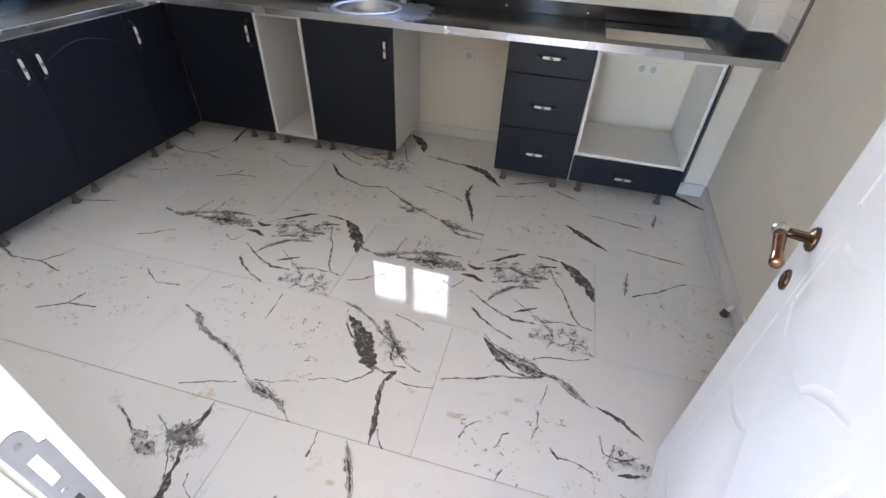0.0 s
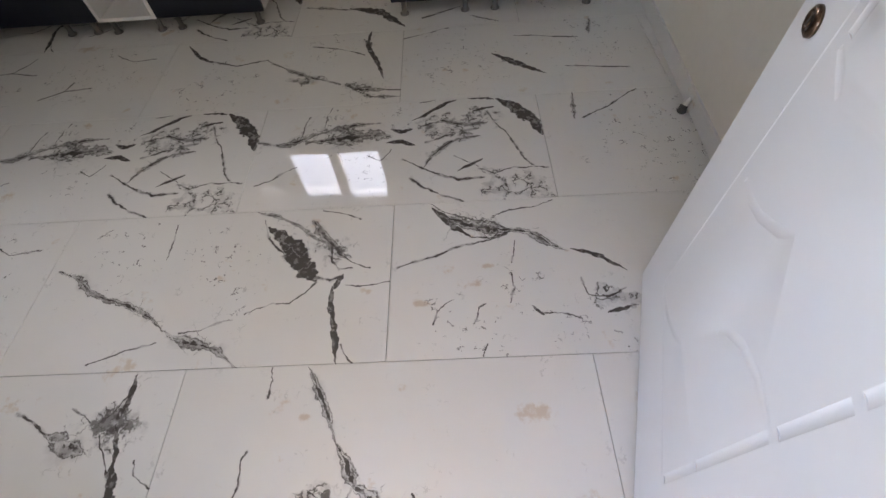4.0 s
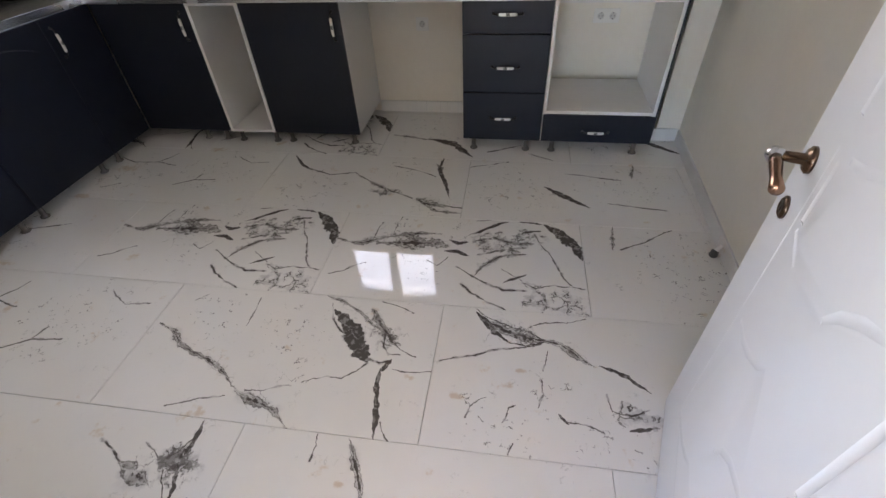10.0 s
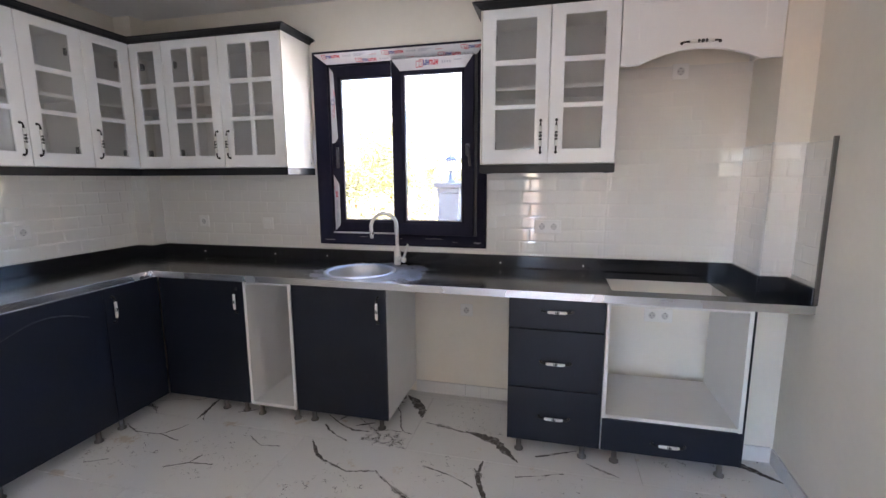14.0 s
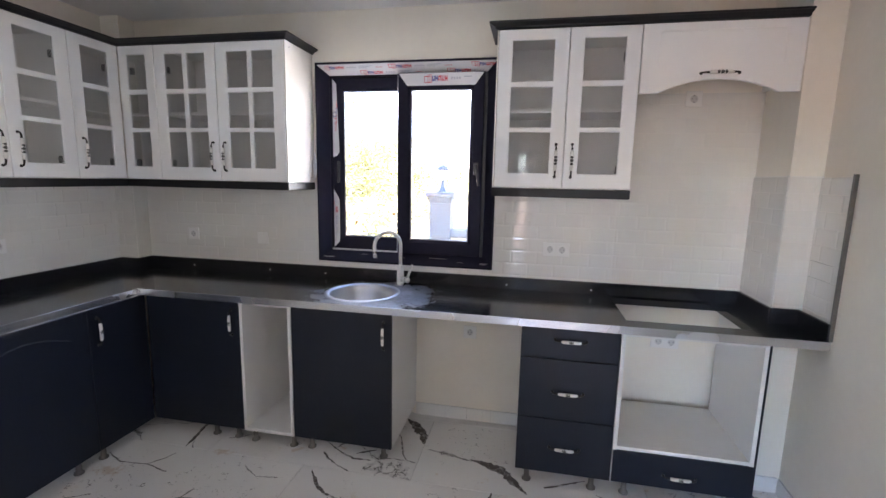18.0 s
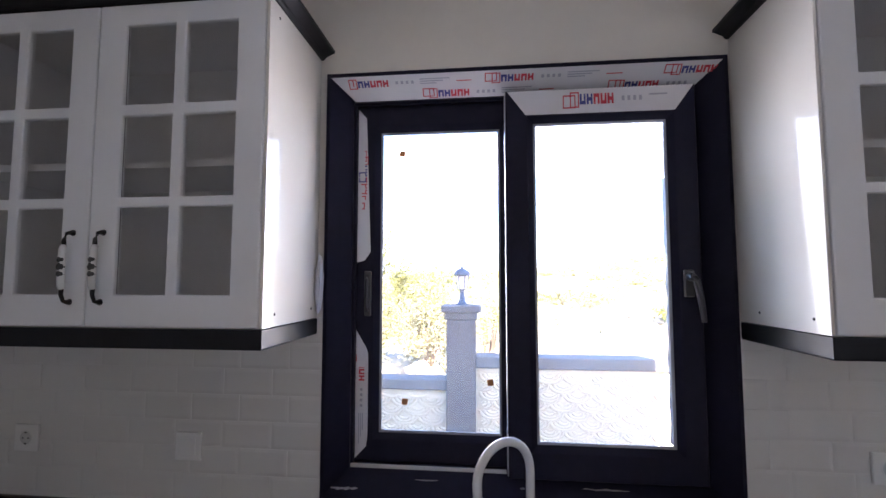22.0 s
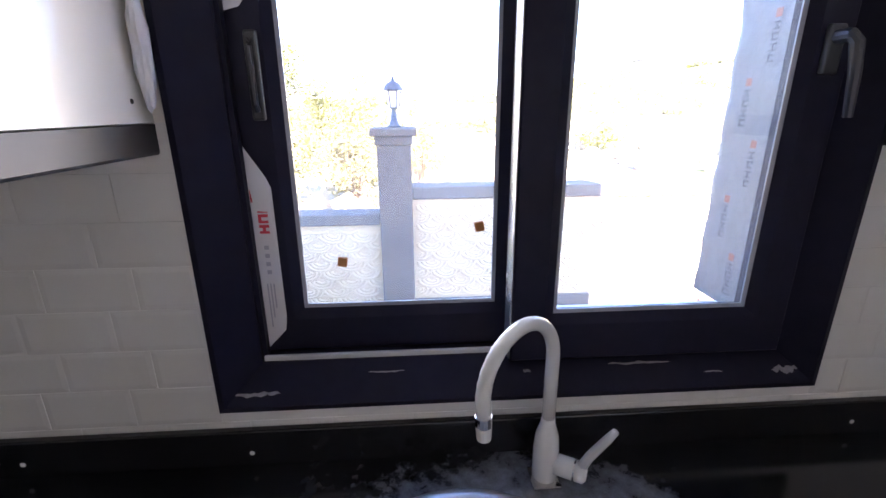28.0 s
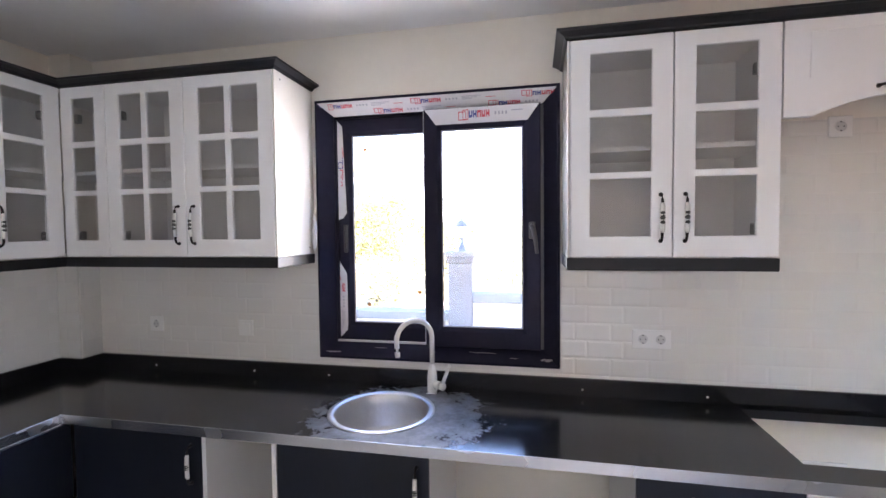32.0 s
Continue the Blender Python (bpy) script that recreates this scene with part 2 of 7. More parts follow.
UPSTONE = plain("black_upstand", (0.011, 0.011, 0.014), 0.16, grain=0.5, scale=300, stain=0.2, spec=0.5, dirt=((0.20, 0.19, 0.19), 14.0, 0.66, 0.25))
chalk_ring(STONE, (0.09, 0.235, 0.035), 0.20, 0.50)
EDGE = plain("brushed_aluminium", (0.62, 0.63, 0.65), 0.27, metal=1.0, grain=0.08, scale=60, stretch=(0.3, 8, 8), stain=0.1)
STEEL = plain("brushed_steel", (0.66, 0.66, 0.67), 0.40, metal=1.0, grain=0.1, scale=120, stain=0.12, bump=0.08, bump_scale=300)
CHROME = plain("chrome", (0.72, 0.72, 0.72), 0.08, metal=1.0, grain=0.02, stain=0.03)
BRONZE = plain("dark_bronze", (0.16, 0.105, 0.075), 0.26, metal=1.0, grain=0.15, stain=0.15)
COPPER = plain("rose_bronze", (0.30, 0.175, 0.115), 0.22, metal=1.0, grain=0.1, stain=0.1)
BLACKMETAL = plain("black_antique_metal", (0.03, 0.027, 0.025), 0.4, metal=0.7, grain=0.3, stain=0.2)
PORCELAIN = plain("white_porcelain", (0.78, 0.77, 0.73), 0.12, grain=0.01, stain=0.02)
FLOWER = plain("dark_painted_motif", (0.05, 0.05, 0.045), 0.3, grain=0.5, scale=400)
PVC = plain("dark_window_foil", (0.017, 0.016, 0.032), 0.42, spec=0.12, grain=0.25, scale=30, stretch=(1, 1, 1), stain=0.25,
            dirt=((0.22, 0.22, 0.26), 9.0, 0.74, 0.5), bump=0.06, bump_scale=150)
TRIMGREY = plain("grey_tile_trim", (0.12, 0.11, 0.10), 0.4, grain=0.1)
HANDLEGREY = plain("dark_satin_lever", (0.07, 0.068, 0.075), 0.38, metal=0.6, grain=0.1)
GASKET = plain("grey_gasket", (0.30, 0.31, 0.34), 0.35, grain=0.1)
TRACK = plain("white_track_rail", (0.62, 0.61, 0.58), 0.4, grain=0.06, stain=0.1)
PLASTIC = plain("white_plastic", (0.80, 0.79, 0.76), 0.25, grain=0.01, stain=0.02)
DARKPLASTIC = plain("dark_plastic", (0.05, 0.05, 0.05), 0.4)
FOOT = plain("grey_plastic_foot", (0.13, 0.12, 0.11), 0.5, grain=0.1)
DOORWHITE = plain("white_door_lacquer", (0.80, 0.81, 0.83), 0.36, grain=0.01, stain=0.02, bump=0.04, bump_scale=30)
RAWWOOD = plain("raw_pine_edge", (0.76, 0.64, 0.46), 0.7, grain=0.15, scale=20, stretch=(8, 8, 0.6), stain=0.1)
GREYMETAL = plain("grey_strike_metal", (0.45, 0.46, 0.48), 0.4, metal=0.8, grain=0.1)
FILM = plain("white_protective_film", (0.72, 0.71, 0.73), 0.35, grain=0.04, stain=0.1, bump=0.3, bump_scale=25)
RED = plain("red_print", (0.62, 0.05, 0.08), 0.5)
BLUE = plain("blue_print", (0.06, 0.07, 0.28), 0.5)
GREY = plain("grey_print", (0.42, 0.42, 0.48), 0.5)
FADEDRED = plain("faded_red_print", (0.40, 0.16, 0.12), 0.6)
FADEDINK = plain("dark_grey_print", (0.10, 0.105, 0.13), 0.6)
GREYFILM = plain("grey_translucent_film", (0.23, 0.25, 0.275), 0.5, grain=0.35, stain=0.3, bump=1.0, bump_scale=45)
# darker copy of the white plastic: the socket well's shade as colour
SHADED = plain("shaded_well_plastic", (0.55, 0.54, 0.52), 0.4)
FROST = plain("opal_lamp_glass", (0.85, 0.83, 0.80), 0.35, grain=0.01)
GLASS = veiled("window_glass", 0.042)
GREYFILM.node_tree.nodes["Principled BSDF"].inputs["Transmission Weight"].default_value = 0.35
CABGLASS = hazy("cabinet_glass", 0.09)
SOIL = plain("brown_soil", (0.255, 0.138, 0.070), 0.95, grain=0.5, scale=14, stain=0.3, bump=1.0, bump_scale=25,
             dirt=((0.34, 0.22, 0.14), 30.0, 0.60, 0.6))
CLOD = plain("soil_clod", (0.285, 0.150, 0.076), 0.95, grain=0.4, scale=30, stain=0.3, bump=0.6, bump_scale=60)
PEBBLE = plain("pale_pebble", (0.40, 0.36, 0.31), 0.9, grain=0.15, scale=30)


def beyond(mat):
    """Past the garden wall the soil gives way to pale dry earth with grass patches."""
    nt = mat.node_tree
    N, L, b = nt.nodes, nt.links, nt.nodes["Principled BSDF"]
    old = b.inputs["Base Color"].links[0].from_socket
    g = N.new("ShaderNodeNewGeometry")
    sp = N.new("ShaderNodeSeparateXYZ")
    L.new(g.outputs["Position"], sp.inputs[0])
    far = N.new("ShaderNodeMapRange")
    far.inputs["From Min"].default_value, far.inputs["From Max"].default_value = 6.1, 6.2
    L.new(sp.outputs["Y"], far.inputs["Value"])
    n1 = N.new("ShaderNodeTexNoise")
    n1.inputs["Scale"].default_value, n1.inputs["Detail"].default_value = 0.16, 7
    L.new(g.outputs["Position"], n1.inputs["Vector"])
    r1 = N.new("ShaderNodeValToRGB")
    r1.color_ramp.elements[0].position, r1.color_ramp.elements[0].color = 0.42, (0.31, 0.25, 0.165, 1)
    r1.color_ramp.elements[1].position, r1.color_ramp.elements[1].color = 0.60, (0.17, 0.19, 0.065, 1)
    e = r1.color_ramp.elements.new(0.5)
    e.color = (0.30, 0.25, 0.15, 1)
    L.new(n1.outputs["Fac"], r1.inputs["Fac"])
    m = N.new("ShaderNodeMix")
    m.data_type = "RGBA"
    L.new(far.outputs["Result"], m.inputs["Factor"])
    L.new(old, m.inputs["A"])
    L.new(r1.outputs["Color"], m.inputs["B"])
    L.new(m.outputs["Result"], b.inputs["Base Color"])


beyond(SOIL)
FENCE = plain("cream_fence_render", (0.72, 0.62, 0.43), 0.9, grain=0.07, stain=0.12, bump=0.4, bump_scale=80)
CAPSTONE = plain("grey_cap_stone", (0.17, 0.162, 0.148), 0.85, grain=0.15, stain=0.2, bump=0.4, bump_scale=60)
PIER = plain("grey_pier_render", (0.135, 0.122, 0.108), 0.9, grain=0.10, stain=0.25, bump=0.2, bump_scale=50)
MARBLE = plain("white_sill_marble", (0.72, 0.73, 0.75), 0.3, grain=0.04, stain=0.08)
STICKER = plain("orange_sticker", (0.42, 0.16, 0.04), 0.6, grain=0.1)
INK = plain("dark_marker_ink", (0.03, 0.04, 0.06), 0.6)
BARK = plain("brown_bark", (0.16, 0.11, 0.07), 0.9, grain=0.3, scale=20, bump=0.8, bump_scale=40)
LEAF = plain("olive_leaf", (0.185, 0.19, 0.045), 0.55, grain=0.3, scale=8, stain=0.25)
SCRUB = plain("dry_scrub_leaf", (0.20, 0.185, 0.075), 0.7, grain=0.3, scale=8, stain=0.25)
ROCK = plain("pale_rock", (0.42, 0.38, 0.32), 0.9, grain=0.15, stain=0.2, bump=0.6, bump_scale=20)
LANTERN = plain("dark_grey_lantern_metal", (0.07, 0.085, 0.11), 0.4, metal=0.3, grain=0.2)
POLE = plain("pale_concrete_pole", (0.30, 0.29, 0.28), 0.8, grain=0.08)


# ---- building helpers ----
ORIGIN = {}


def place(name, at, label="", category="", group="", kind=""):
    """An Empty at the base of a thing."""
    ob = new(name)
    ob.location = at
    ob.empty_display_size = 0.1
    ORIGIN[ob.name] = Vector(at)
    return tagged(ob, label, category, group, kind)


def part(name, bm, material, parent=None, label="", smooth=False):
    """Links a bmesh, in world coordinates, as one mesh object under a thing or a part."""
    base = ORIGIN[parent.name] if parent else Vector((0, 0, 0))
    bmesh.ops.translate(bm, verts=bm.verts, vec=-base)
    bmesh.ops.recalc_face_normals(bm, faces=bm.faces)
    me = bpy.data.meshes.new(name)
    bm.to_mesh(me)
    bm.free()
    me.materials.append(material)
    if smooth:
        for p in me.polygons:
            p.use_smooth = True
    ob = new(name, me)
    if parent:
        ob.parent = parent
    ORIGIN[ob.name] = base
    return tagged(ob, label)


def box(x0, x1, y0, y1, z0, z1, bevel=0.0, bm=None):
    own = bm is None
    b = bmesh.new() if own or bevel else bm
    vs = [b.verts.new((x, y, z)) for x in (x0, x1) for y in (y0, y1) for z in (z0, z1)]
    for f in ((0, 1, 3, 2), (4, 6, 7, 5), (0, 4, 5, 1), (2, 3, 7, 6), (0, 2, 6, 4), (1, 5, 7, 3)):
        b.faces.new([vs[i] for i in f])
    bmesh.ops.recalc_face_normals(b, faces=b.faces)
    if bevel:
        bmesh.ops.bevel(b, geom=b.edges[:], offset=bevel, segments=2, affect="EDGES", profile=0.5)
        if not own:
            tmp = bpy.data.meshes.new("tmp")
            b.to_mesh(tmp)
            b.free()
            bm.from_mesh(tmp)
            bpy.data.meshes.remove(tmp)
            return bm
    return b


def prism(poly, z0, z1, bm=None):
    """An upright prism over a plan polygon."""
    b = bm or bmesh.new()
    lo = [b.verts.new((x, y, z0)) for x, y in poly]
    hi = [b.verts.new((x, y, z1)) for x, y in poly]
    n = len(poly)
    b.faces.new(lo[::-1])
    b.faces.new(hi)
    for i in range(n):
        b.faces.new((lo[i], lo[(i + 1) % n], hi[(i + 1) % n], hi[i]))
    return b


def tube(points, radius, sides=8, bm=None, closed=False):
    """A round bar along points; radius may be one number or one for each point."""
    b = bm or bmesh.new()
    pts = [Vector(p) for p in points]
    n = len(pts)
    rad = [radius] * n if isinstance(radius, (int, float)) else radius
    rings = []
    up = Vector((0.123, 0.456, 0.881)).normalized()
    for i, p in enumerate(pts):
        a = pts[(i - 1) % n] if closed or i > 0 else p
        c = pts[(i + 1) % n] if closed or i < n - 1 else p
        d = (c - a).normalized()
        u = d.cross(up)
        u = u.normalized() if u.length > 1e-4 else d.orthogonal().normalized()
        v = d.cross(u)
        rings.append([b.verts.new(p + rad[i] * (math.cos(2 * math.pi * k / sides) * u + math.sin(2 * math.pi * k / sides) * v)) for k in range(sides)])
    m = n if closed else n - 1
    for i in range(m):
        r, s = rings[i], rings[(i + 1) % n]
        for k in range(sides):
            b.faces.new((r[k], r[(k + 1) % sides], s[(k + 1) % sides], s[k]))
    if not closed:
        b.faces.new(rings[0][::-1])
        b.faces.new(rings[-1])
    return b


def lathe(profile, centre, axis="z", sides=24, bm=None, capped=True):
    """A turned body: profile of (radius, height) pairs about an axis through centre."""
    b = bm or bmesh.new()
    c = Vector(centre)
    rings = []
    for r, h in profile:
        ring = []
        for k in range(sides):
            a = 2 * math.pi * k / sides
            p = {"z": (r * math.cos(a), r * math.sin(a), h), "y": (r * math.cos(a), h, r * math.sin(a)), "x": (h, r * math.cos(a), r * math.sin(a))}[axis]
            ring.append(b.verts.new(c + Vector(p)))
        rings.append(ring)
    for r, s in zip(rings, rings[1:]):
        for k in range(sides):
            b.faces.new((r[k], r[(k + 1) % sides], s[(k + 1) % sides], s[k]))
    if capped and profile[0][0] > 1e-6:
        b.faces.new(rings[0][::-1])
    if capped and profile[-1][0] > 1e-6:
        b.faces.new(rings[-1])
    return b


def turned(b, m):
    bmesh.ops.transform(b, matrix=m, verts=b.verts)
    return b


# ---- plan ----
YB, XL, XR, YF = 3.02, -3.13, 1.02, -0.014      # back, left, right and front faces of the kitchen walls
ZC = 2.58                                     # lower ceiling
WX0, WX1, WZ0, WZ1 = -1.67, -0.515, 1.02, 2.275   # window
DX0, DX1, DH = -0.47, 0.345, 2.06             # doorway
COLX, COLY = 0.89, 2.68                       # pillar in the corner
def right_x(y):
    """The right wall runs a little out of square."""
    return 1.03 + (y - 2.68) * 0.048


# ---- structure ----
def structure(name, bm, mat, label, category="wall"):
    return tagged(part(name, bm, mat), label, category, kind="structure")


bm = box(XL - 0.2, WX0, YB, 3.24, 0, 3.0)
box(WX1, 1.22, YB, 3.24, 0, 3.0, bm=bm)
box(WX0, WX1, YB, 3.24, 0, WZ0, bm=bm)
box(WX0, WX1, YB, 3.24, WZ1, 3.0, bm=bm)
wall_back = structure("wall_back", bm, WALL, "cream painted kitchen wall round the sliding window")
wall_left = structure("wall_left", box(XL - 0.2, XL, -0.17, YB, 0, 3.0), WALL, "cream painted wall behind the cabinet run")
bm = prism([(right_x(-0.17), -0.17), (1.22, -0.17), (1.22, YB), (right_x(YB), YB)], 0, 3.0)
wall_right = structure("wall_right", bm, WALL, "plain cream painted wall with marble skirting")
bm = box(XL, DX0 - 0.06, -0.17, YF, 0, 3.0)
box(DX1 + 0.06, right_x(YF) , -0.17, 0.03, 0, 3.0, bm=bm)
box(DX0 - 0.06, DX1 + 0.06, -0.17, YF, DH + 0.05, 3.0, bm=bm)
wall_front = structure("wall_front", bm, WALL, "cream painted wall with the doorway")
column = structure("pillar", prism([(COLX, COLY), (right_x(COLY), COLY), (right_x(YB), YB), (COLX, YB)], 0, 2.7), WALL, "cream painted pillar in the corner", "pillar")
chase = structure("pipe_chase", box(XL, XL + 0.14, YB - 0.12, YB, 0, 2.6), WALL, "narrow cream boxed-in pipe in the corner", "pillar")

# tray ceiling
TX0, TX1, TY0, TY1 = -2.40, 0.60, 0.72, 2.26
ceiling = bmesh.new()
for x0, x1, y0, y1 in ((XL, TX0, -0.17, YB), (TX1, 1.3, -0.17, YB), (TX0, TX1, TY1, YB), (TX0, TX1, -0.17, TY0)):
    box(x0, x1, y0, y1, ZC, ZC + 0.085, bm=ceiling)
G = 0.11
for x0, x1, y0, y1 in ((XL, TX0 - G, -0.17, YB), (TX1 + G, 1.3, -0.17, YB), (TX0 - G, TX1 + G, TY1 + G, YB), (TX0 - G, TX1 + G, -0.17, TY0 - G)):
    box(x0, x1, y0, y1, ZC + 0.085, ZC + 0.20, bm=ceiling)
box(XL - 0.2, 1.3, -0.17, 3.24, ZC + 0.20, 3.05, bm=ceiling)
structure("ceiling", ceiling, CEIL, "white tray ceiling with a stepped cove", "ceiling")

# floor bed and hall
structure("floor", box(XL - 0.2, 1.22, -3.4, 3.24, -0.12, -0.008), GROUT, "grout bed under large marble-look tiles", "floor")
bm = bmesh.new()
for x0, x1 in ((-2.2, -1.9), (2.6, 2.9)):
    for y0, y1, z0, z1 in ((-3.4, -2.6, 0, 3.0), (-0.9, -0.17, 0, 3.0), (-2.6, -0.9, 0, 0.95), (-2.6, -0.9, 2.15, 3.0)):
        box(x0, x1, y0, y1, z0, z1, bm=bm)
box(1.22, 2.6, -0.32, -0.17, 0, 3.0, bm=bm)
box(-1.9, -1.75, -3.4, -3.2, 0, 3.0, bm=bm)
box(-0.35, 2.6, -3.4, -3.2, 0, 3.0, bm=bm)
box(-1.75, -0.35, -3.4, -3.2, 0, 0.22, bm=bm)
box(-1.75, -0.35, -3.4, -3.2, 2.08, 3.0, bm=bm)
structure("wall_hall", bm, WALL, "cream painted hall walls behind the doorway")
structure("ceiling_hall", box(-2.2, 2.9, -3.4, -0.17, 2.7, 2.9), CEIL, "plain white hall ceiling", "ceiling")
structure("floor_hall", box(1.05, 2.6, -3.2, -0.33, -0.12, -0.001), GROUT, "pale hall floor beside the tiles", "floor")
# unseen door and window frames, added to go with the hall fill lamps
bm = bmesh.new()
for x in (-1.72, -1.05, -0.38):
    box(x - 0.03, x + 0.03, -3.18, -3.14, 0.28, 2.02, bm=bm)
box(-1.75, -0.35, -3.18, -3.14, 0.22, 0.28, bm=bm)
box(-1.75, -0.35, -3.18, -3.14, 2.02, 2.08, bm=bm)
structure("window_2", bm, PVC, "unseen dark framed glass door added round a hall fill lamp", "window")
for x, number, side in ((-1.87, "window_3", 1), (2.57, "window_4", -1)):
    bm = box(x - 0.02, x + 0.02, -1.78, -1.72, 0.95, 2.15)
    box(x - 0.03, x + 0.03, -2.66, -2.60, 0.89, 2.21, bm=bm)
    box(x - 0.03, x + 0.03, -0.90, -0.84, 0.89, 2.21, bm=bm)
    structure(number, bm, PVC, "unseen dark framed side window added round a hall fill lamp", "window")

# ---- window ----
def rect_ring(outer, inner, bm):
    """Faces between two rectangles (x0, x1, z0, z1, y)."""
    o = [bm.verts.new((outer[i], outer[4], outer[j])) for i, j in ((0, 2), (1, 2), (1, 3), (0, 3))]
    n = [bm.verts.new((inner[i], inner[4], inner[j])) for i, j in ((0, 2), (1, 2), (1, 3), (0, 3))]
    for k in range(4):
        bm.faces.new((o[k], o[(k + 1) % 4], n[(k + 1) % 4], n[k]))


def inset(d, y):
    return (WX0 + d, WX1 - d, WZ0 + d, WZ1 - d, y)


window = place("window_1", (WX0, YB, WZ0), "dark foiled sliding window with two sashes and torn protective film", "window", kind="structure")
bm = bmesh.new()
for a, b in (((0.0, 3.163), (0.0, 3.004)), ((0.0, 3.004), (0.012, 3.0)), ((0.012, 3.0), (0.068, 3.062)), ((0.068, 3.062), (0.068, 3.072)),
             ((0.068, 3.072), (0.076, 3.072)), ((0.076, 3.072), (0.076, 3.088)), ((0.076, 3.088), (0.068, 3.088)), ((0.068, 3.088), (0.068, 3.145)),
             ((0.068, 3.145), (0.078, 3.145)), ((0.078, 3.145), (0.078, 3.163)), ((0.078, 3.163), (0.0, 3.163))):
    rect_ring(inset(*a), inset(*b), bm)
part("frame", bm, PVC, window)


def sash(x0, x1, z0, z1, g, y0, y1, label):
    """One sliding sash: frame with bevelled glazing rebate, gasket and pane. g: glass rectangle."""
    gx0, gx1, gz0, gz1 = g
    b = bmesh.new()
    ym = y0 + 0.012
    R = lambda d0, y: (x0 + d0, x1 - d0, z0 + d0, z1 - d0, y)
    Q = lambda d0, y: (gx0 - d0, gx1 + d0, gz0 - d0, gz1 + d0, y)
    for p, q in ((R(0, y1), R(0, y0 + 0.004)), (R(0, y0 + 0.004), R(0.004, y0)), (R(0.004, y0), Q(0.022, y0)), (Q(0.022, y0), Q(0.004, ym)),
                 (Q(0.004, ym), Q(0.004, y1 - 0.01)), (Q(0.004, y1 - 0.01), Q(0.02, y1)), (Q(0.02, y1), R(0, y1))):
        rect_ring(p, q, b)
    s = part("sash", b, PVC, window, label)
    b = bmesh.new()
    rect_ring(Q(0.0045, ym + 0.001), Q(-0.003, ym + 0.003), b)
    rect_ring(Q(-0.003, ym + 0.003), Q(-0.003, ym + 0.008), b)
    part("gasket", b, GASKET, s, "grey glazing gasket")
    pane = part("pane", box(gx0 - 0.006, gx1 + 0.006, ym + 0.004, ym + 0.008, gz0 - 0.006, gz1 + 0.006), GLASS, s, "clear window glass")
    pane.visible_shadow = False
    return s, ym


left_sash, lym = sash(-1.60, -1.068, 1.092, 2.205, (-1.520, -1.150, 1.183, 2.116), 3.095, 3.14, "dark fixed-looking sliding sash in the outer track")
right_sash, rym = sash(-1.130, -0.598, 1.094, 2.203, (-1.046, -0.680, 1.190, 2.102), 3.018, 3.066, "dark sliding sash in the inner track")
part("seal_strip", box(-0.602, -0.5845, 3.056, 3.063, 1.09, 2.207), DARKPLASTIC, window, "dark brush seal")
part("interlock_strip", box(-1.1335, -1.1305, 3.020, 3.064, 1.10, 2.195, 0.001), EDGE, window, "bright aluminium interlock strip")
part("track_rail", box(-1.60, -1.135, 3.066, 3.074, 1.085, 1.098, 0.002), TRACK, window, "white track rail, scuffed")
bm = box(-1.570, -1.548, 3.086, 3.096, 1.535, 1.675, 0.004)
part("pull_handle", bm, DARKPLASTIC, left_sash, "recessed dark pull handle")
bm = tube([(-1.559, 3.085, 1.55), (-1.559, 3.078, 1.56), (-1.559, 3.078, 1.65), (-1.559, 3.085, 1.66)], 0.005)
part("pull_bar", bm, HANDLEGREY, left_sash)
lev = part("handle", box(-0.650, -0.622, 3.008, 3.019, 1.60, 1.675, 0.004), DARKPLASTIC, right_sash, "satin lever handle")
bm = lathe([(0.011, 0.0), (0.011, 0.02), (0.009, 0.03)], (-0.636, 3.012, 1.655), "y", 12)
turned(bm, Matrix.Translation((0, 3.012 * 2, 0)) @ Matrix.Diagonal((1, -1, 1, 1)))
tube([(-0.636, 2.985, 1.655), (-0.630, 2.980, 1.645), (-0.622, 2.979, 1.60), (-0.614, 2.981, 1.535)], [0.009, 0.010, 0.009, 0.007], 10, bm)
part("lever", bm, HANDLEGREY, lev)


def film_strip(name, quads, prints, flips=1):
    """Protective film stuck on the frame: cut sheet with rows of printed shapes."""
    b = bmesh.new()
    for q in quads:
        b.faces.new([b.verts.new(p) for p in q])
    s = part(name, b, FILM, window, "white protective film with red and blue print")
    for i, (mat, shapes) in enumerate(prints):
        b = bmesh.new()
        for q in shapes:
            b.faces.new([b.verts.new(p) for p in q])
        part("print", b, mat, s, ("red", "blue", "grey")[i] + " printing on the film")


def slope_point(d_along, u):
    """A point on the sloping top face of the frame: d_along in x, u from the room edge (0) to the sash (1)."""
    d = 0.012 + 0.056 * u
    return Vector((d_along, 3.0 + 0.062 * u - 0.0015, WZ1 - d - 0.0012))


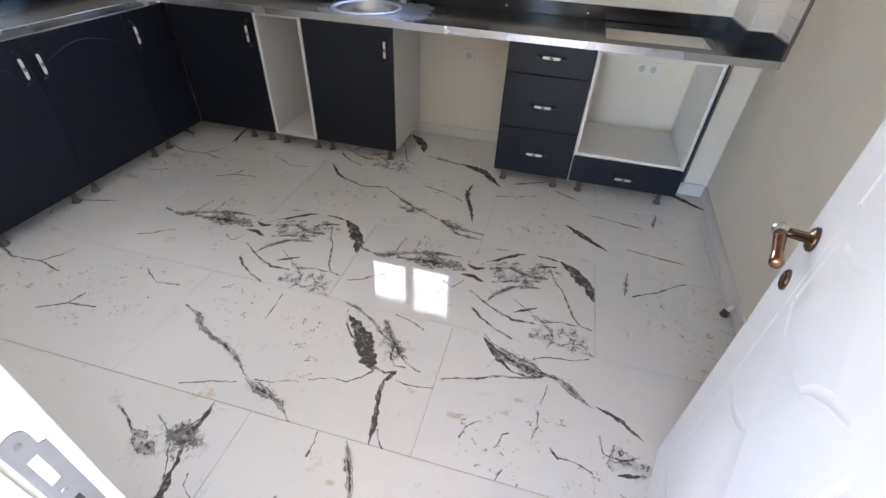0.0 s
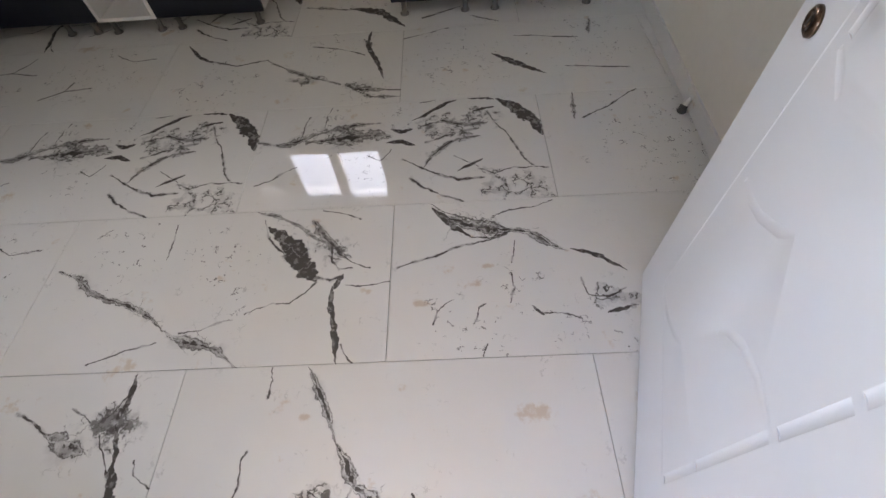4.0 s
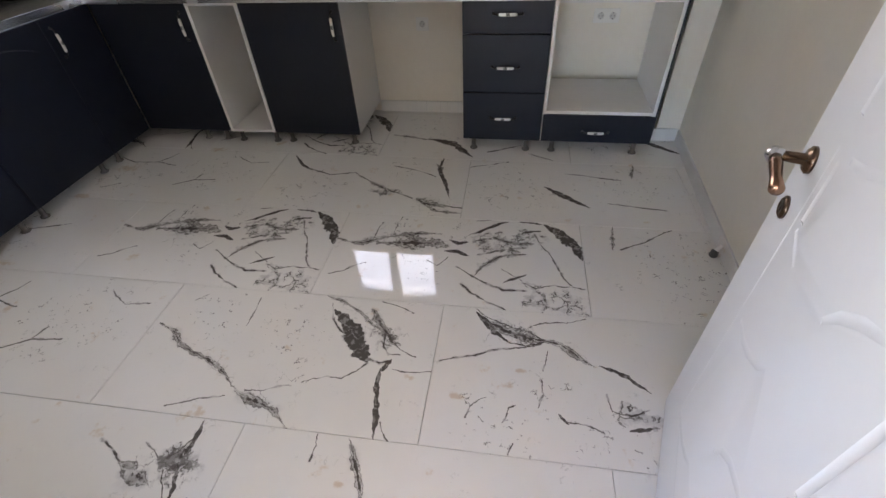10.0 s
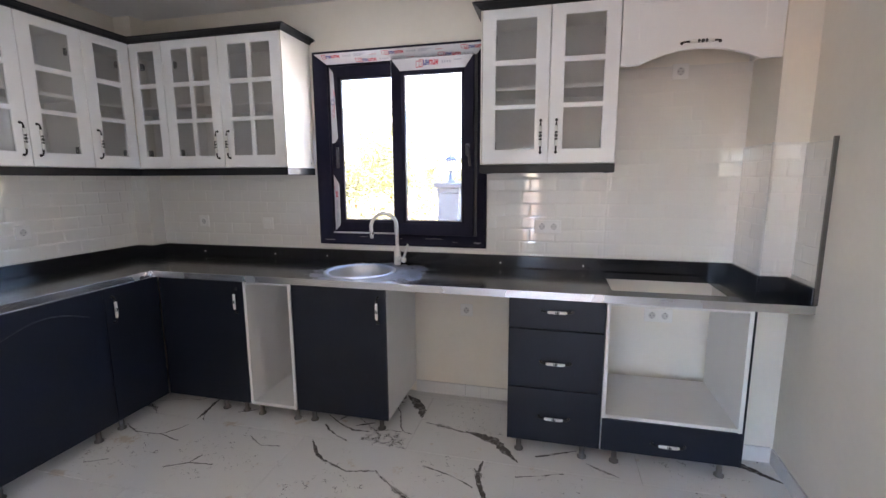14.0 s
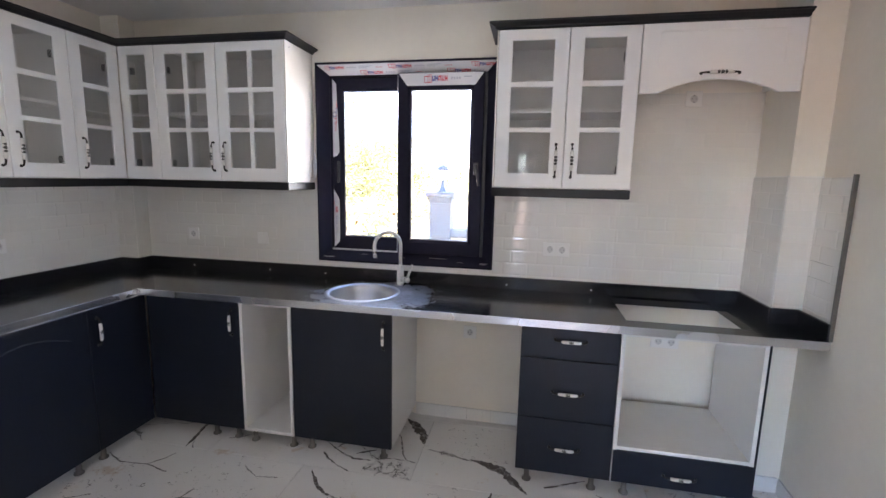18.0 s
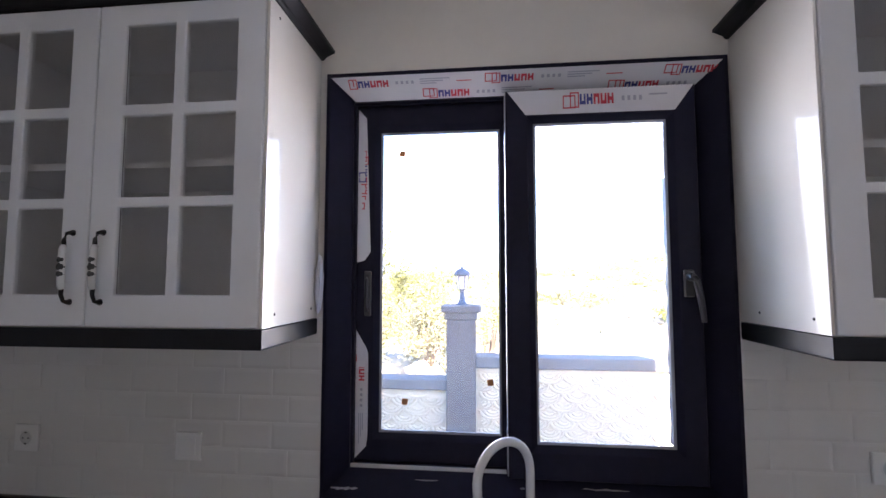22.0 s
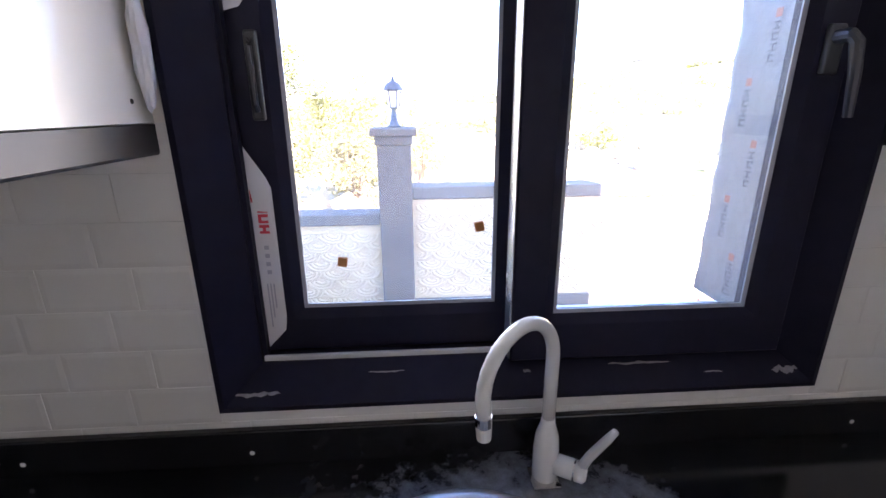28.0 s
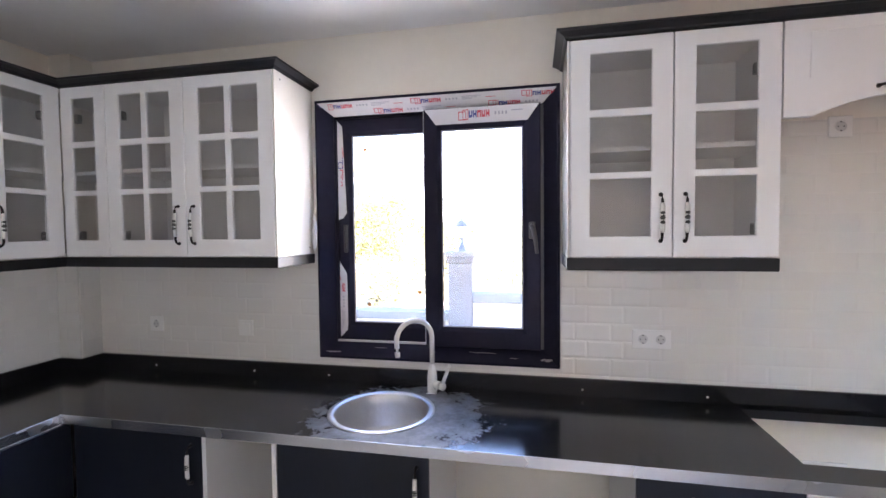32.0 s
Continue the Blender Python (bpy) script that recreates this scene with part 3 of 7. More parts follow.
def print_shapes(fn, u0, u1, v0, v1, starts):
    """Printed shapes of one strip: outlined squares in red, word-sized bars in blue and red, small grey lines. fn maps u, v."""
    red, blue, grey = [], [], []
    h = v1 - v0

    def bar(lst, a, b, c, d):
        if a >= u0 and b <= u1:
            lst.append([fn(a, c), fn(b, c), fn(b, d), fn(a, d)])
    for s in starts:
        for k in (0, 1):
            o, w, lo, hi = s + 0.020 * k, 0.036 - 0.010 * k, 0.12 + 0.02 * k, 0.78 + 0.14 * k
            bar(red, o, o + w, v0 + h * lo, v0 + h * (lo + 0.07))
            bar(red, o, o + w, v0 + h * (hi - 0.07), v0 + h * hi)
            bar(red, o, o + 0.003, v0 + h * (lo + 0.07), v0 + h * (hi - 0.07))
            bar(red, o + w - 0.003, o + w, v0 + h * (lo + 0.07), v0 + h * (hi - 0.07))
        for k in range(5):
            a = s + 0.048 + 0.0195 * k
            lst = blue if k < 2 else red
            bar(lst, a, a + 0.0055, v0 + h * 0.30, v0 + h * 0.82)
            bar(lst, a + 0.0055, a + 0.0115, v0 + h * (0.30 + 0.17 * (k % 3)), v0 + h * (0.47 + 0.17 * (k % 3)))
            bar(lst, a + 0.0115, a + 0.0165, v0 + h * 0.30, v0 + h * 0.82)
        for k in range(4):
            bar(grey, s + 0.165 + 0.016 * k, s + 0.173 + 0.016 * k, v0 + h * 0.42, v0 + h * 0.66)
        for k in range(3):
            bar(grey, s + 0.240, s + 0.330 - 0.02 * k, v0 + h * (0.3 + 0.17 * k), v0 + h * (0.38 + 0.17 * k))
        bar(red, s + 0.350, s + 0.395, v0 + h * 0.55, v0 + h * 0.62)
    return [(RED, red), (BLUE, blue), (GREY, grey)]


P = slope_point
film_strip("film", [[P(WX0 + 0.014, 0.02), P(WX1 - 0.014, 0.02), P(WX1 - 0.075, 0.98), P(WX0 + 0.075, 0.98)]], [])
off = Vector((0, -0.0012, -0.0012))
pr = print_shapes(lambda u, v: P(u, v) + off, WX0 + 0.05, WX1 - 0.02, 0.04, 0.52, (-1.625, -1.19, -0.68))
pr2 = print_shapes(lambda u, v: P(u, v) + off, WX0 + 0.10, WX1 - 0.07, 0.50, 0.98, (-1.38, -0.83))
for i, ((m1, s1), (m2, s2)) in enumerate(zip(pr, pr2)):
    b = bmesh.new()
    for q in s1 + s2:
        b.faces.new([b.verts.new(p) for p in q])
    part("print", b, m1, window, ("red", "blue", "grey")[i] + " printing on the film")
# film on the top rail of the inner sash
film_strip("film", [[(-1.125, 3.0165, 2.2), (-0.603, 3.0165, 2.2), (-0.655, 3.0165, 2.128), (-1.072, 3.0165, 2.128)]],
           print_shapes(lambda u, v: Vector((u, 3.0150, v)), -1.06, -0.66, 2.135, 2.195, (-0.965,)))
# film on the stile of the outer sash, torn away in the middle, curling at the ends
SF = 3.0935
film_strip("film", [[(-1.599, SF, 2.200), (-1.569, SF, 2.165), (-1.552, SF, 1.735), (-1.570, SF - 0.004, 1.708), (-1.599, SF - 0.006, 1.700)],
                    [(-1.599, SF - 0.003, 1.500), (-1.562, SF - 0.005, 1.440), (-1.556, SF, 1.42), (-1.556, SF, 1.17), (-1.560, SF, 1.14), (-1.599, SF, 1.10)]], [])
for z0, z1, u in ((1.72, 2.19, 1.80), (1.12, 1.46, 1.16)):
    pr = print_shapes(lambda p, v: Vector((v, SF - 0.0012 - (0.004 if z0 < 1.5 and p > 1.36 else 0), 2 * u + 0.42 - p)), z0, z1 + 0.2, -1.594, -1.560, (u + (0.16 if z0 > 1.5 else 0.10),))
    for i, (m, sh) in enumerate(pr):
        sh = [q for q in sh if all(z0 < p.z < z1 for p in q)]
        if sh:
            b = bmesh.new()
            for q in sh:
                b.faces.new([b.verts.new(p) for p in q])
            part("print", b, m, window, ("red", "blue", "grey")[i] + " printing on the film")
# bold printing on the stile film, letter by letter
for base, n in ((1.90, 5), (1.425, 1)):
    for k in range(n):
        z = base + 0.019 * k
        b = bmesh.new()
        box(-1.592, -1.5885, SF - 0.0028, SF - 0.0022, z, z + 0.014, bm=b)
        box(-1.5883, -1.572, SF - 0.0028, SF - 0.0022, z + (0.0 if k % 2 else 0.010), z + (0.004 if k % 2 else 0.014), bm=b)
        box(-1.5718, -1.5685, SF - 0.0028, SF - 0.0022, z, z + 0.014, bm=b)
        part("print", b, BLUE if k > 2 or n == 1 else RED, window, "bold printed letter shape on the film")
    b = bmesh.new()
    for x0, x1, z0, z1 in ((-1.594, -1.572, -0.030, -0.0265), (-1.594, -1.572, -0.0115, -0.008), (-1.594, -1.5905, -0.0263, -0.0117), (-1.5755, -1.572, -0.0263, -0.0117)):
        box(x0, x1, SF - 0.0028, SF - 0.0022, base + z0, base + z1, bm=b)
    part("print", b, RED, window, "red printed square on the film")
# white squeezed foam and film between the frame and the cabinet
bm = bmesh.new()
bmesh.ops.create_icosphere(bm, subdivisions=3, radius=1)
for v in bm.verts:
    v.co = Vector((v.co.x * 0.012, v.co.y * 0.014, v.co.z * 0.085)) * (1 + 0.25 * noise.noise(v.co * 2.3)) + Vector((WX0 - 0.008, 2.992, 1.635))
tagged(part("film_scrap", bm, FILM), "crumpled white film scrap squeezed beside the window frame", "film")
# orange spacers stuck on the glass
for x, z, dark in ((-1.443, 1.273, 0), (-1.180, 1.337, 0), (-1.455, 2.05, 1)):
    b = box(x - 0.009, x + 0.009, lym - 0.004, lym + 0.0035, z - 0.009, z + 0.009, 0.001)
    turned(b, Matrix.Translation((x, 0, z)) @ Matrix.Rotation(radians(8 if x < -1.3 else -12), 4, "Y") @ Matrix.Translation((-x, 0, -z)))
    tagged(part("sticker", b, STICKER), "small square brown spacer pad stuck on the pane", "sticker", "spacer pads on the glass")
# marker strokes on the panes
def ink(y, strokes, wide):
    for st in strokes:
        tagged(part("marker_stroke", tube([(x, y, z) for x, z in st], wide, 5), INK), "thin dark marker stroke written on the glass", "writing", "marker strokes on the glass")


ink(lym + 0.0025, [[(-1.312, 1.789), (-1.3125, 1.777), (-1.313, 1.765)], [(-1.460, 1.811), (-1.456, 1.8115)]], 0.0022)
ink(rym + 0.0025, [[(-0.948, 1.869), (-0.942, 1.876), (-0.925, 1.873), (-0.921, 1.855), (-0.924, 1.828)], [(-0.938, 1.889), (-0.917, 1.893)]], 0.0013)
structure("window_sill", box(WX0 + 0.001, -1.066, 3.165, 3.242, 1.078, 1.104, 0.004), MARBLE, "white marble outside window sill", "sill")
structure("window_sill_2", box(-1.064, WX1 - 0.001, 3.092, 3.242, 1.0895, 1.1045, 0.003), MARBLE, "white marble sill running in over the empty track", "sill")

# torn film standing off the outer frame beside the panes
def loose_film(x0, lean, reach, label, wave=1.0):
    """A wrinkled sheet that runs outwards from the frame edge; reach(v) is how far out it stands at height fraction v."""
    b = bmesh.new()
    rows = []
    for i in range(57):
        v = i / 56
        z = 1.106 + 1.05 * v
        row = []
        for j in range(15):
            u = j / 14
            w = reach(v) + wave * (0.002 * math.sin(i * 0.55) + 0.003 * noise.noise(Vector((i * 0.45, 3.0, x0))))
            x = x0 + lean * u * 0.02 + wave * u * (0.002 * math.sin(u * 9 + i * 0.16) + 0.003 * math.sin(i * 0.9 + u * 4) * u + 0.006 * noise.noise(Vector((u * 4, i * 0.22, x0 * 9))))
            row.append(b.verts.new((x, 3.168 + u * w, z)))
        rows.append(row)
    for r, s in zip(rows, rows[1:]):
        for k in range(14):
            b.faces.new((r[k], r[k + 1], s[k + 1], s[k]))
    sheet = part("loose_film", b, GREYFILM, None, smooth=True)
    sheet.modifiers.new("thick", "SOLIDIFY").thickness = 0.0010
    tagged(sheet, label, "film", "torn film strips")
    for k in range(8):
        z, y = 1.13 + 0.125 * k, (3.196, 3.244)[k % 2]
        f = x0 + lean * 0.022
        part("print", box(f, f + 0.0005, y, y + 0.016, z + 0.088, z + 0.104), FADEDRED, sheet, "faded red printed mark on the film")
        for n in range(4):
            b = bmesh.new()
            c = z + 0.066 - 0.020 * n
            for y0, y1, z0, z1 in ((0.0, 0.018, 0.0, 0.0038), (0.0, 0.018, 0.0112, 0.015), (0.006 + 0.006 * (n % 2), 0.0105 + 0.006 * (n % 2), 0.004, 0.011)):
                box(f, f + 0.0005, y + y0, y + y1, c + z0, c + z1, bm=b)
            part("print", b, FADEDINK, sheet, "dark grey letter shape printed on the film")


loose_film(-0.582, -0.3, lambda v: 0.140 + 0.022 * abs(v - 0.35), "wrinkled sheet of grey protective film standing off the outer frame", 0.5)
loose_film(-1.612, 0.2, lambda v: 0.132 + 0.02 * max(0.0, v - 0.4), "thin printed protective film along the outer frame", 0.15)


def smear(x0, x1, u0, u1, seed, thin=0.6):
    """Dried plaster wiped over the sloping lower face of the frame."""
    b = bmesh.new()
    n = 14
    hi, lo = [], []
    for i in range(n + 1):
        k = i / n
        w = math.sin(math.pi * k) ** 0.4
        c = (u0 + u1) / 2 + 0.25 * (u1 - u0) * noise.noise(Vector((k * 5, seed, 0)))
        h = (u1 - u0) / 2 * w * thin * (0.6 + 0.6 * noise.noise(Vector((k * 9, seed, 4))))
        for lst, u in ((lo, c - abs(h)), (hi, c + abs(h))):
            lst.append(b.verts.new((x0 + (x1 - x0) * k, 3.0 + 0.062 * u - 0.0006, WZ0 + 0.012 + 0.056 * u + 0.0008)))
    for i in range(n):
        b.faces.new((lo[i], lo[i + 1], hi[i + 1], hi[i]))
    part("plaster_smear", b, SMEAR, window, "dried white plaster smear")


for s in ((-0.93, -0.80, 0.55, 0.70, 1.0), (-0.60, -0.545, 0.10, 0.55, 2.0), (-1.645, -1.56, 0.15, 0.40, 3.0), (-1.10, -1.085, 0.45, 0.65, 4.0), (-1.40, -1.33, 0.62, 0.72, 5.0), (-0.74, -0.70, 0.3, 0.4, 6.0)):
    smear(*s)


# ---- cabinet fronts and handles ----
def porcelain_handle(parent, at, vertical=True, out=(0, -1, 0), white_all=False, k=1.0, fat=1.0):
    """Bow handle: two dark scrolled feet and a white porcelain grip with a painted motif."""
    o = Vector(out)
    along = Vector((0, 0, 1)) if vertical else Vector((1, 0, 0)) if abs(o.y) > 0.5 else Vector((0, 1, 0))
    c = Vector(at)
    h = part("handle", tube([c + along * a * k + o * b for a, b in ((-0.036, 0.021), (-0.030, 0.024), (-0.012, 0.025), (0.012, 0.025), (0.030, 0.024), (0.036, 0.021))],
                            [q * fat for q in (0.0065, 0.008, 0.0085, 0.0085, 0.008, 0.0065)], 8), PORCELAIN, parent, "white porcelain grip with a dark motif", True)
    for s in (-1, 1):
        p = [c + along * s * a * k + o * b for a, b in ((0.034, 0.022), (0.046, 0.022), (0.056, 0.016), (0.058, 0.006), (0.058, 0.0))]
        part("handle_foot", tube(p, [0.0055, 0.0045, 0.0042, 0.0055, 0.008], 8), BLACKMETAL if not white_all else CHROME, h, "dark scrolled handle foot" if not white_all else "bright metal handle foot", True)
    part("motif", tube([c + along * a * k * (1.0 if fat >= 1 else 0.5) + o * (0.0272 + 0.0085 * (fat - 1)) for a in (-0.019, -0.012, -0.006, 0.0, 0.007, 0.013, 0.019)], [0.0030, 0.0090, 0.0058, 0.0094, 0.0060, 0.0088, 0.0030], 8), FLOWER, h, "dark painted motif")
    return h


def lattice_mesh(us, vs, void, lo, hi, along):
    """One connected slab over a grid of cells; void(i, j) cells are left open."""
    b = bmesh.new()
    made = {}

    def vert(i, j, q):
        if (i, j, q) not in made:
            w = hi if q else lo
            made[(i, j, q)] = b.verts.new({"x": (us[i], w, vs[j]), "y": (w, us[i], vs[j]), "z": (us[i], vs[j], w)}[along])
        return made[(i, j, q)]
    n, m = len(us) - 1, len(vs) - 1
    solid = lambda i, j: 0 <= i < n and 0 <= j < m and not void(i, j)
    for i in range(n):
        for j in range(m):
            if not solid(i, j):
                continue
            for q in (0, 1):
                b.faces.new([vert(i, j, q), vert(i + 1, j, q), vert(i + 1, j + 1, q), vert(i, j + 1, q)])
            for di, dj, (p0, p1) in ((-1, 0, ((0, 0), (0, 1))), (1, 0, ((1, 0), (1, 1))), (0, -1, ((0, 0), (1, 0))), (0, 1, ((0, 1), (1, 1)))):
                if not solid(i + di, j + dj):
                    b.faces.new([vert(i + p0[0], j + p0[1], 0), vert(i + p1[0], j + p1[1], 0), vert(i + p1[0], j + p1[1], 1), vert(i + p0[0], j + p0[1], 1)])
    bmesh.ops.recalc_face_normals(b, faces=b.faces)
    return b


def lattice_door(parent, along, a0, a1, front, z0, z1, cols, hand, out):
    """A white glazed door. along: 'x' or 'y', the door spans a0..a1; front: its face; out: -1 or +1 towards the room."""
    back = front - out * 0.02

    def B(p0, p1, q0, q1, zz0, zz1, bv=0.0, b=None):
        lo, hi = min(q0, q1), max(q0, q1)
        return box(p0, p1, lo, hi, zz0, zz1, bv, b) if along == "x" else box(lo, hi, p0, p1, zz0, zz1, bv, b)
    d = part("door", bmesh.new(), WHITE, parent, "white lattice door with clear panes")
    w, h = a1 - a0, z1 - z0
    g = 0.0018
    sm = 0.072 if w > 0.3 else 0.062
    x0, x1 = a0 + sm, a1 - sm
    k = h / 0.79
    zs = [z0 + 0.077 * k, z0 + 0.285 * k, z0 + 0.309 * k, z0 + 0.508 * k, z0 + 0.536 * k, z0 + 0.735 * k]
    cuts = [a0 + g, x0] + ([(x0 + x1) / 2 - 0.0145, (x0 + x1) / 2 + 0.0145] if cols == 2 else []) + [x1, a1 - g]
    rows = [z0 + g] + zs + [z1 - g]
    b = lattice_mesh(cuts, rows, lambda i, j: i % 2 == 1 and j % 2 == 1, back, front, along)
    es = [e for e in b.edges if e.is_manifold and e.calc_face_angle(0) > 1.2]
    bmesh.ops.translate(b, verts=b.verts, vec=-ORIGIN[d.name])
    bmesh.ops.bevel(b, geom=es, offset=0.0035, segments=2, affect="EDGES", profile=0.5)
    bmesh.ops.recalc_face_normals(b, faces=b.faces)
    b.to_mesh(d.data)
    b.free()
    mid = (front + back) / 2
    edges = [x0, (x0 + x1) / 2, x1] if cols == 2 else [x0, x1]
    for p, q in zip(edges, edges[1:]):
        for u0, u1 in ((zs[0], zs[1]), (zs[2], zs[3]), (zs[4], zs[5])):
            pn = part("pane", B(p + 0.001, q - 0.001, mid - 0.0015, mid + 0.0015, u0 - 0.004, u1 + 0.004), CABGLASS, d, "clear cabinet pane")
            pn.visible_shadow = False
            pn.visible_shadow = False
    if hand:
        c = a0 + 0.040 if hand == "lo" else a1 - 0.040
        p = (c, front, z0 + 0.142) if along == "x" else (front, c, z0 + 0.142)
        porcelain_handle(d, p, True, (0, out, 0) if along == "x" else (out, 0, 0), False, 1.42)
    # concealed hinges seen through the panes
    e = a1 - 0.05 if hand == "lo" else a0 + 0.05
    for zz in (z0 + 0.10, z1 - 0.14):
        q0 = back - out * 0.025
        part("hinge", B(e - 0.025, e + 0.025, min(back, q0), max(back, q0), zz - 0.02, zz + 0.02, 0.004), DARKPLASTIC, d, "dark concealed hinge")
    return d


def carcass(parent, x0, x1, y0, y1, z0, z1, open_side, shelf=True, t=0.018, bottom=True, back=True):
    """White board box. open_side: '-y' or '+x'."""
    if open_side == "-y":
        part("side_panel", box(x0, x0 + t, y0, y1, z0, z1), BOARD, parent)
        part("side_panel", box(x1 - t, x1, y0, y1, z0, z1), BOARD, parent)
        ix0, ix1 = x0 + t, x1 - t
        if back:
            part("back_panel", box(ix0, ix1, y1 - 0.008, y1, z0, z1), BOARD, parent)
        iy0, iy1 = y0, y1 - 0.008
    else:
        part("side_panel", box(x0, x1, y0, y0 + t, z0, z1), BOARD, parent)
        part("side_panel", box(x0, x1, y1 - t, y1, z0, z1), BOARD, parent)
        if back:
            part("back_panel", box(x0, x0 + 0.008, y0 + t, y1 - t, z0, z1), BOARD, parent)
        ix0, ix1, iy0, iy1 = x0 + 0.008, x1, y0 + t, y1 - t
    part("top_panel", box(ix0, ix1, iy0, iy1, z1 - t, z1), BOARD, parent)
    if bottom:
        part("bottom_panel", box(ix0, ix1, iy0, iy1, z0, z0 + t), BOARD, parent)
    if shelf:
        zm = z0 + (z1 - z0) * 0.490
        if open_side == "-y":
            part("shelf", box(ix0, ix1, iy0 + 0.012, iy1, zm, zm + t), BOARD, parent)
        else:
            part("shelf", box(ix0, ix1 - 0.012, iy0, iy1, zm, zm + t), BOARD, parent)


UZ0, UZ1, UF = 1.535, 2.325, 2.69          # wall cabinets: bottom, top, face of the doors
UFX = -2.80


def wall_unit_x(x0, x1, cuts, label):
    c = place("wall_cabinet", (x0, YB, UZ0), label, "cabinet", "glazed wall cabinets")
    carcass(c, x0, x1, UF + 0.022, YB - 0.003, UZ0, UZ1, "-y")
    for a0, a1, cols, hand in cuts:
        lattice_door(c, "x", a0, a1, UF, UZ0, UZ1, cols, hand, -1)
    return c


def wall_unit_y(y0, y1, cuts, label):
    c = place("wall_cabinet", (XL, y0, UZ0), label, "cabinet", "glazed wall cabinets")
    carcass(c, XL + 0.003, UFX - 0.022, y0, y1, UZ0, UZ1, "+x")
    for a0, a1, cols, hand in cuts:
        lattice_door(c, "y", a0, a1, UFX, UZ0, UZ1, cols, hand, 1)
    return c


unit = wall_unit_x(-2.548, -1.70, [(-2.548, -2.134, 2, "hi"), (-2.134, -1.70, 2, "lo")], "white glazed two-door wall cabinet beside the window")
part("end_panel", box(-1.7005, -1.6925, UF + 0.003, YB - 0.003, UZ0, UZ1, 0.001), GLOSSWHITE, unit, "glossy cream-white end panel")
for zz, yy in ((UZ0 + 0.03, UF + 0.06), (UZ0 + 0.03, YB - 0.05), (UZ1 - 0.03, UF + 0.05)):
    part("screw_cap", lathe([(0.004, 0.0), (0.003, 0.0012)], (-1.6925, yy, zz), "x", 8), BLACKMETAL, unit)
corner_cab = place("wall_cabinet", (XL, UF, UZ0), "white glazed corner wall cabinet with a folding door", "cabinet", "glazed wall cabinets")
part("bottom_panel", prism([(XL + 0.003, 2.39), (UFX - 0.02, 2.39), (UFX - 0.02, UF + 0.022), (-2.549, UF + 0.022), (-2.549, YB - 0.003), (XL + 0.003, YB - 0.003)], UZ0, UZ0 + 0.018), BOARD, corner_cab)
part("top_panel", prism([(XL + 0.003, 2.39), (UFX - 0.02, 2.39), (UFX - 0.02, UF + 0.022), (-2.549, UF + 0.022), (-2.549, YB - 0.003), (XL + 0.003, YB - 0.003)], UZ1 - 0.018, UZ1), BOARD, corner_cab)
part("shelf", prism([(XL + 0.003, 2.39), (UFX - 0.05, 2.39), (UFX - 0.05, UF + 0.05), (-2.549, UF + 0.05), (-2.549, YB - 0.003), (XL + 0.003, YB - 0.003)], UZ0 + 0.387, UZ0 + 0.405), BOARD, corner_cab)
part("back_panel", box(XL + 0.1405, -2.55, YB - 0.012, YB - 0.004, UZ0 + 0.018, UZ1 - 0.018), BOARD, corner_cab)
part("back_panel", box(XL + 0.004, XL + 0.012, 2.39, YB - 0.125, UZ0 + 0.018, UZ1 - 0.018), BOARD, corner_cab)
lattice_door(corner_cab, "x", UFX, -2.548, UF, UZ0, UZ1, 1, "", -1)
lattice_door(corner_cab, "y", 2.385, UF, UFX, UZ0, UZ1, 1, "lo", 1)
wall_unit_y(1.68, 2.385, [(2.052, 2.385, 1, "lo"), (1.68, 2.052, 2, "hi")], "white glazed two-door wall cabinet on the side wall")
wall_unit_y(0.96, 1.68, [(1.32, 1.68, 2, "lo"), (0.96, 1.32, 2, "hi")], "white glazed two-door wall cabinet at the end of the run")
unit = wall_unit_x(-0.498, 0.190, [(-0.498, -0.146, 1, "hi"), (-0.146, 0.190, 1, "lo")], "white two-door wall cabinet with tall single-column panes")
part("end_panel", box(-0.5055, -0.4985, UF + 0.003, YB - 0.003, UZ0, UZ1, 0.001), GLOSSWHITE, unit, "glossy cream-white end panel")
for zz, yy in ((UZ0 + 0.03, UF + 0.05), (UZ0 + 0.03, YB - 0.09)):
    part("screw_cap", lathe([(0.004, 0.0), (0.003, -0.0012)], (-0.5055, yy, zz), "x", 8), BLACKMETAL, unit)

# hood cabinet with an arched flap
hood = place("hood_cabinet", (0.192, YB, 2.01), "white extractor cabinet with an arched flap and bow handle", "cabinet")
part("side_panel", box(0.1925, 0.21, UF + 0.022, YB - 0.003, 2.06, UZ1), BOARD, hood)
part("side_panel", box(0.871, 0.8885, UF + 0.022, YB - 0.003, 2.06, UZ1), BOARD, hood)
part("top_panel", box(0.2105, 0.8705, UF + 0.022, YB - 0.003, UZ1 - 0.018, UZ1), BOARD, hood)
bm = bmesh.new()
lower, n = [], 40
for i in range(n + 1):
    x = 0.193 + 0.695 * i / n
    u = (x - 0.193) / 0.695
    s = min(max((u - 0.13) / 0.74, 0), 1)
    lower.append((x, 2.005 + 0.062 * math.sin(math.pi * s) ** 0.8))
for y in (UF, UF + 0.02):
    ring = [bm.verts.new((x, y, z)) for x, z in lower] + [bm.verts.new((0.888, y, UZ1 - 0.002)), bm.verts.new((0.193, y, UZ1 - 0.002))]
    bm.faces.new(ring)
bm.verts.ensure_lookup_table()
k = len(bm.verts) // 2
for i in range(k):
    bm.faces.new((bm.verts[i], bm.verts[(i + 1) % k], bm.verts[k + (i + 1) % k], bm.verts[k + i]))
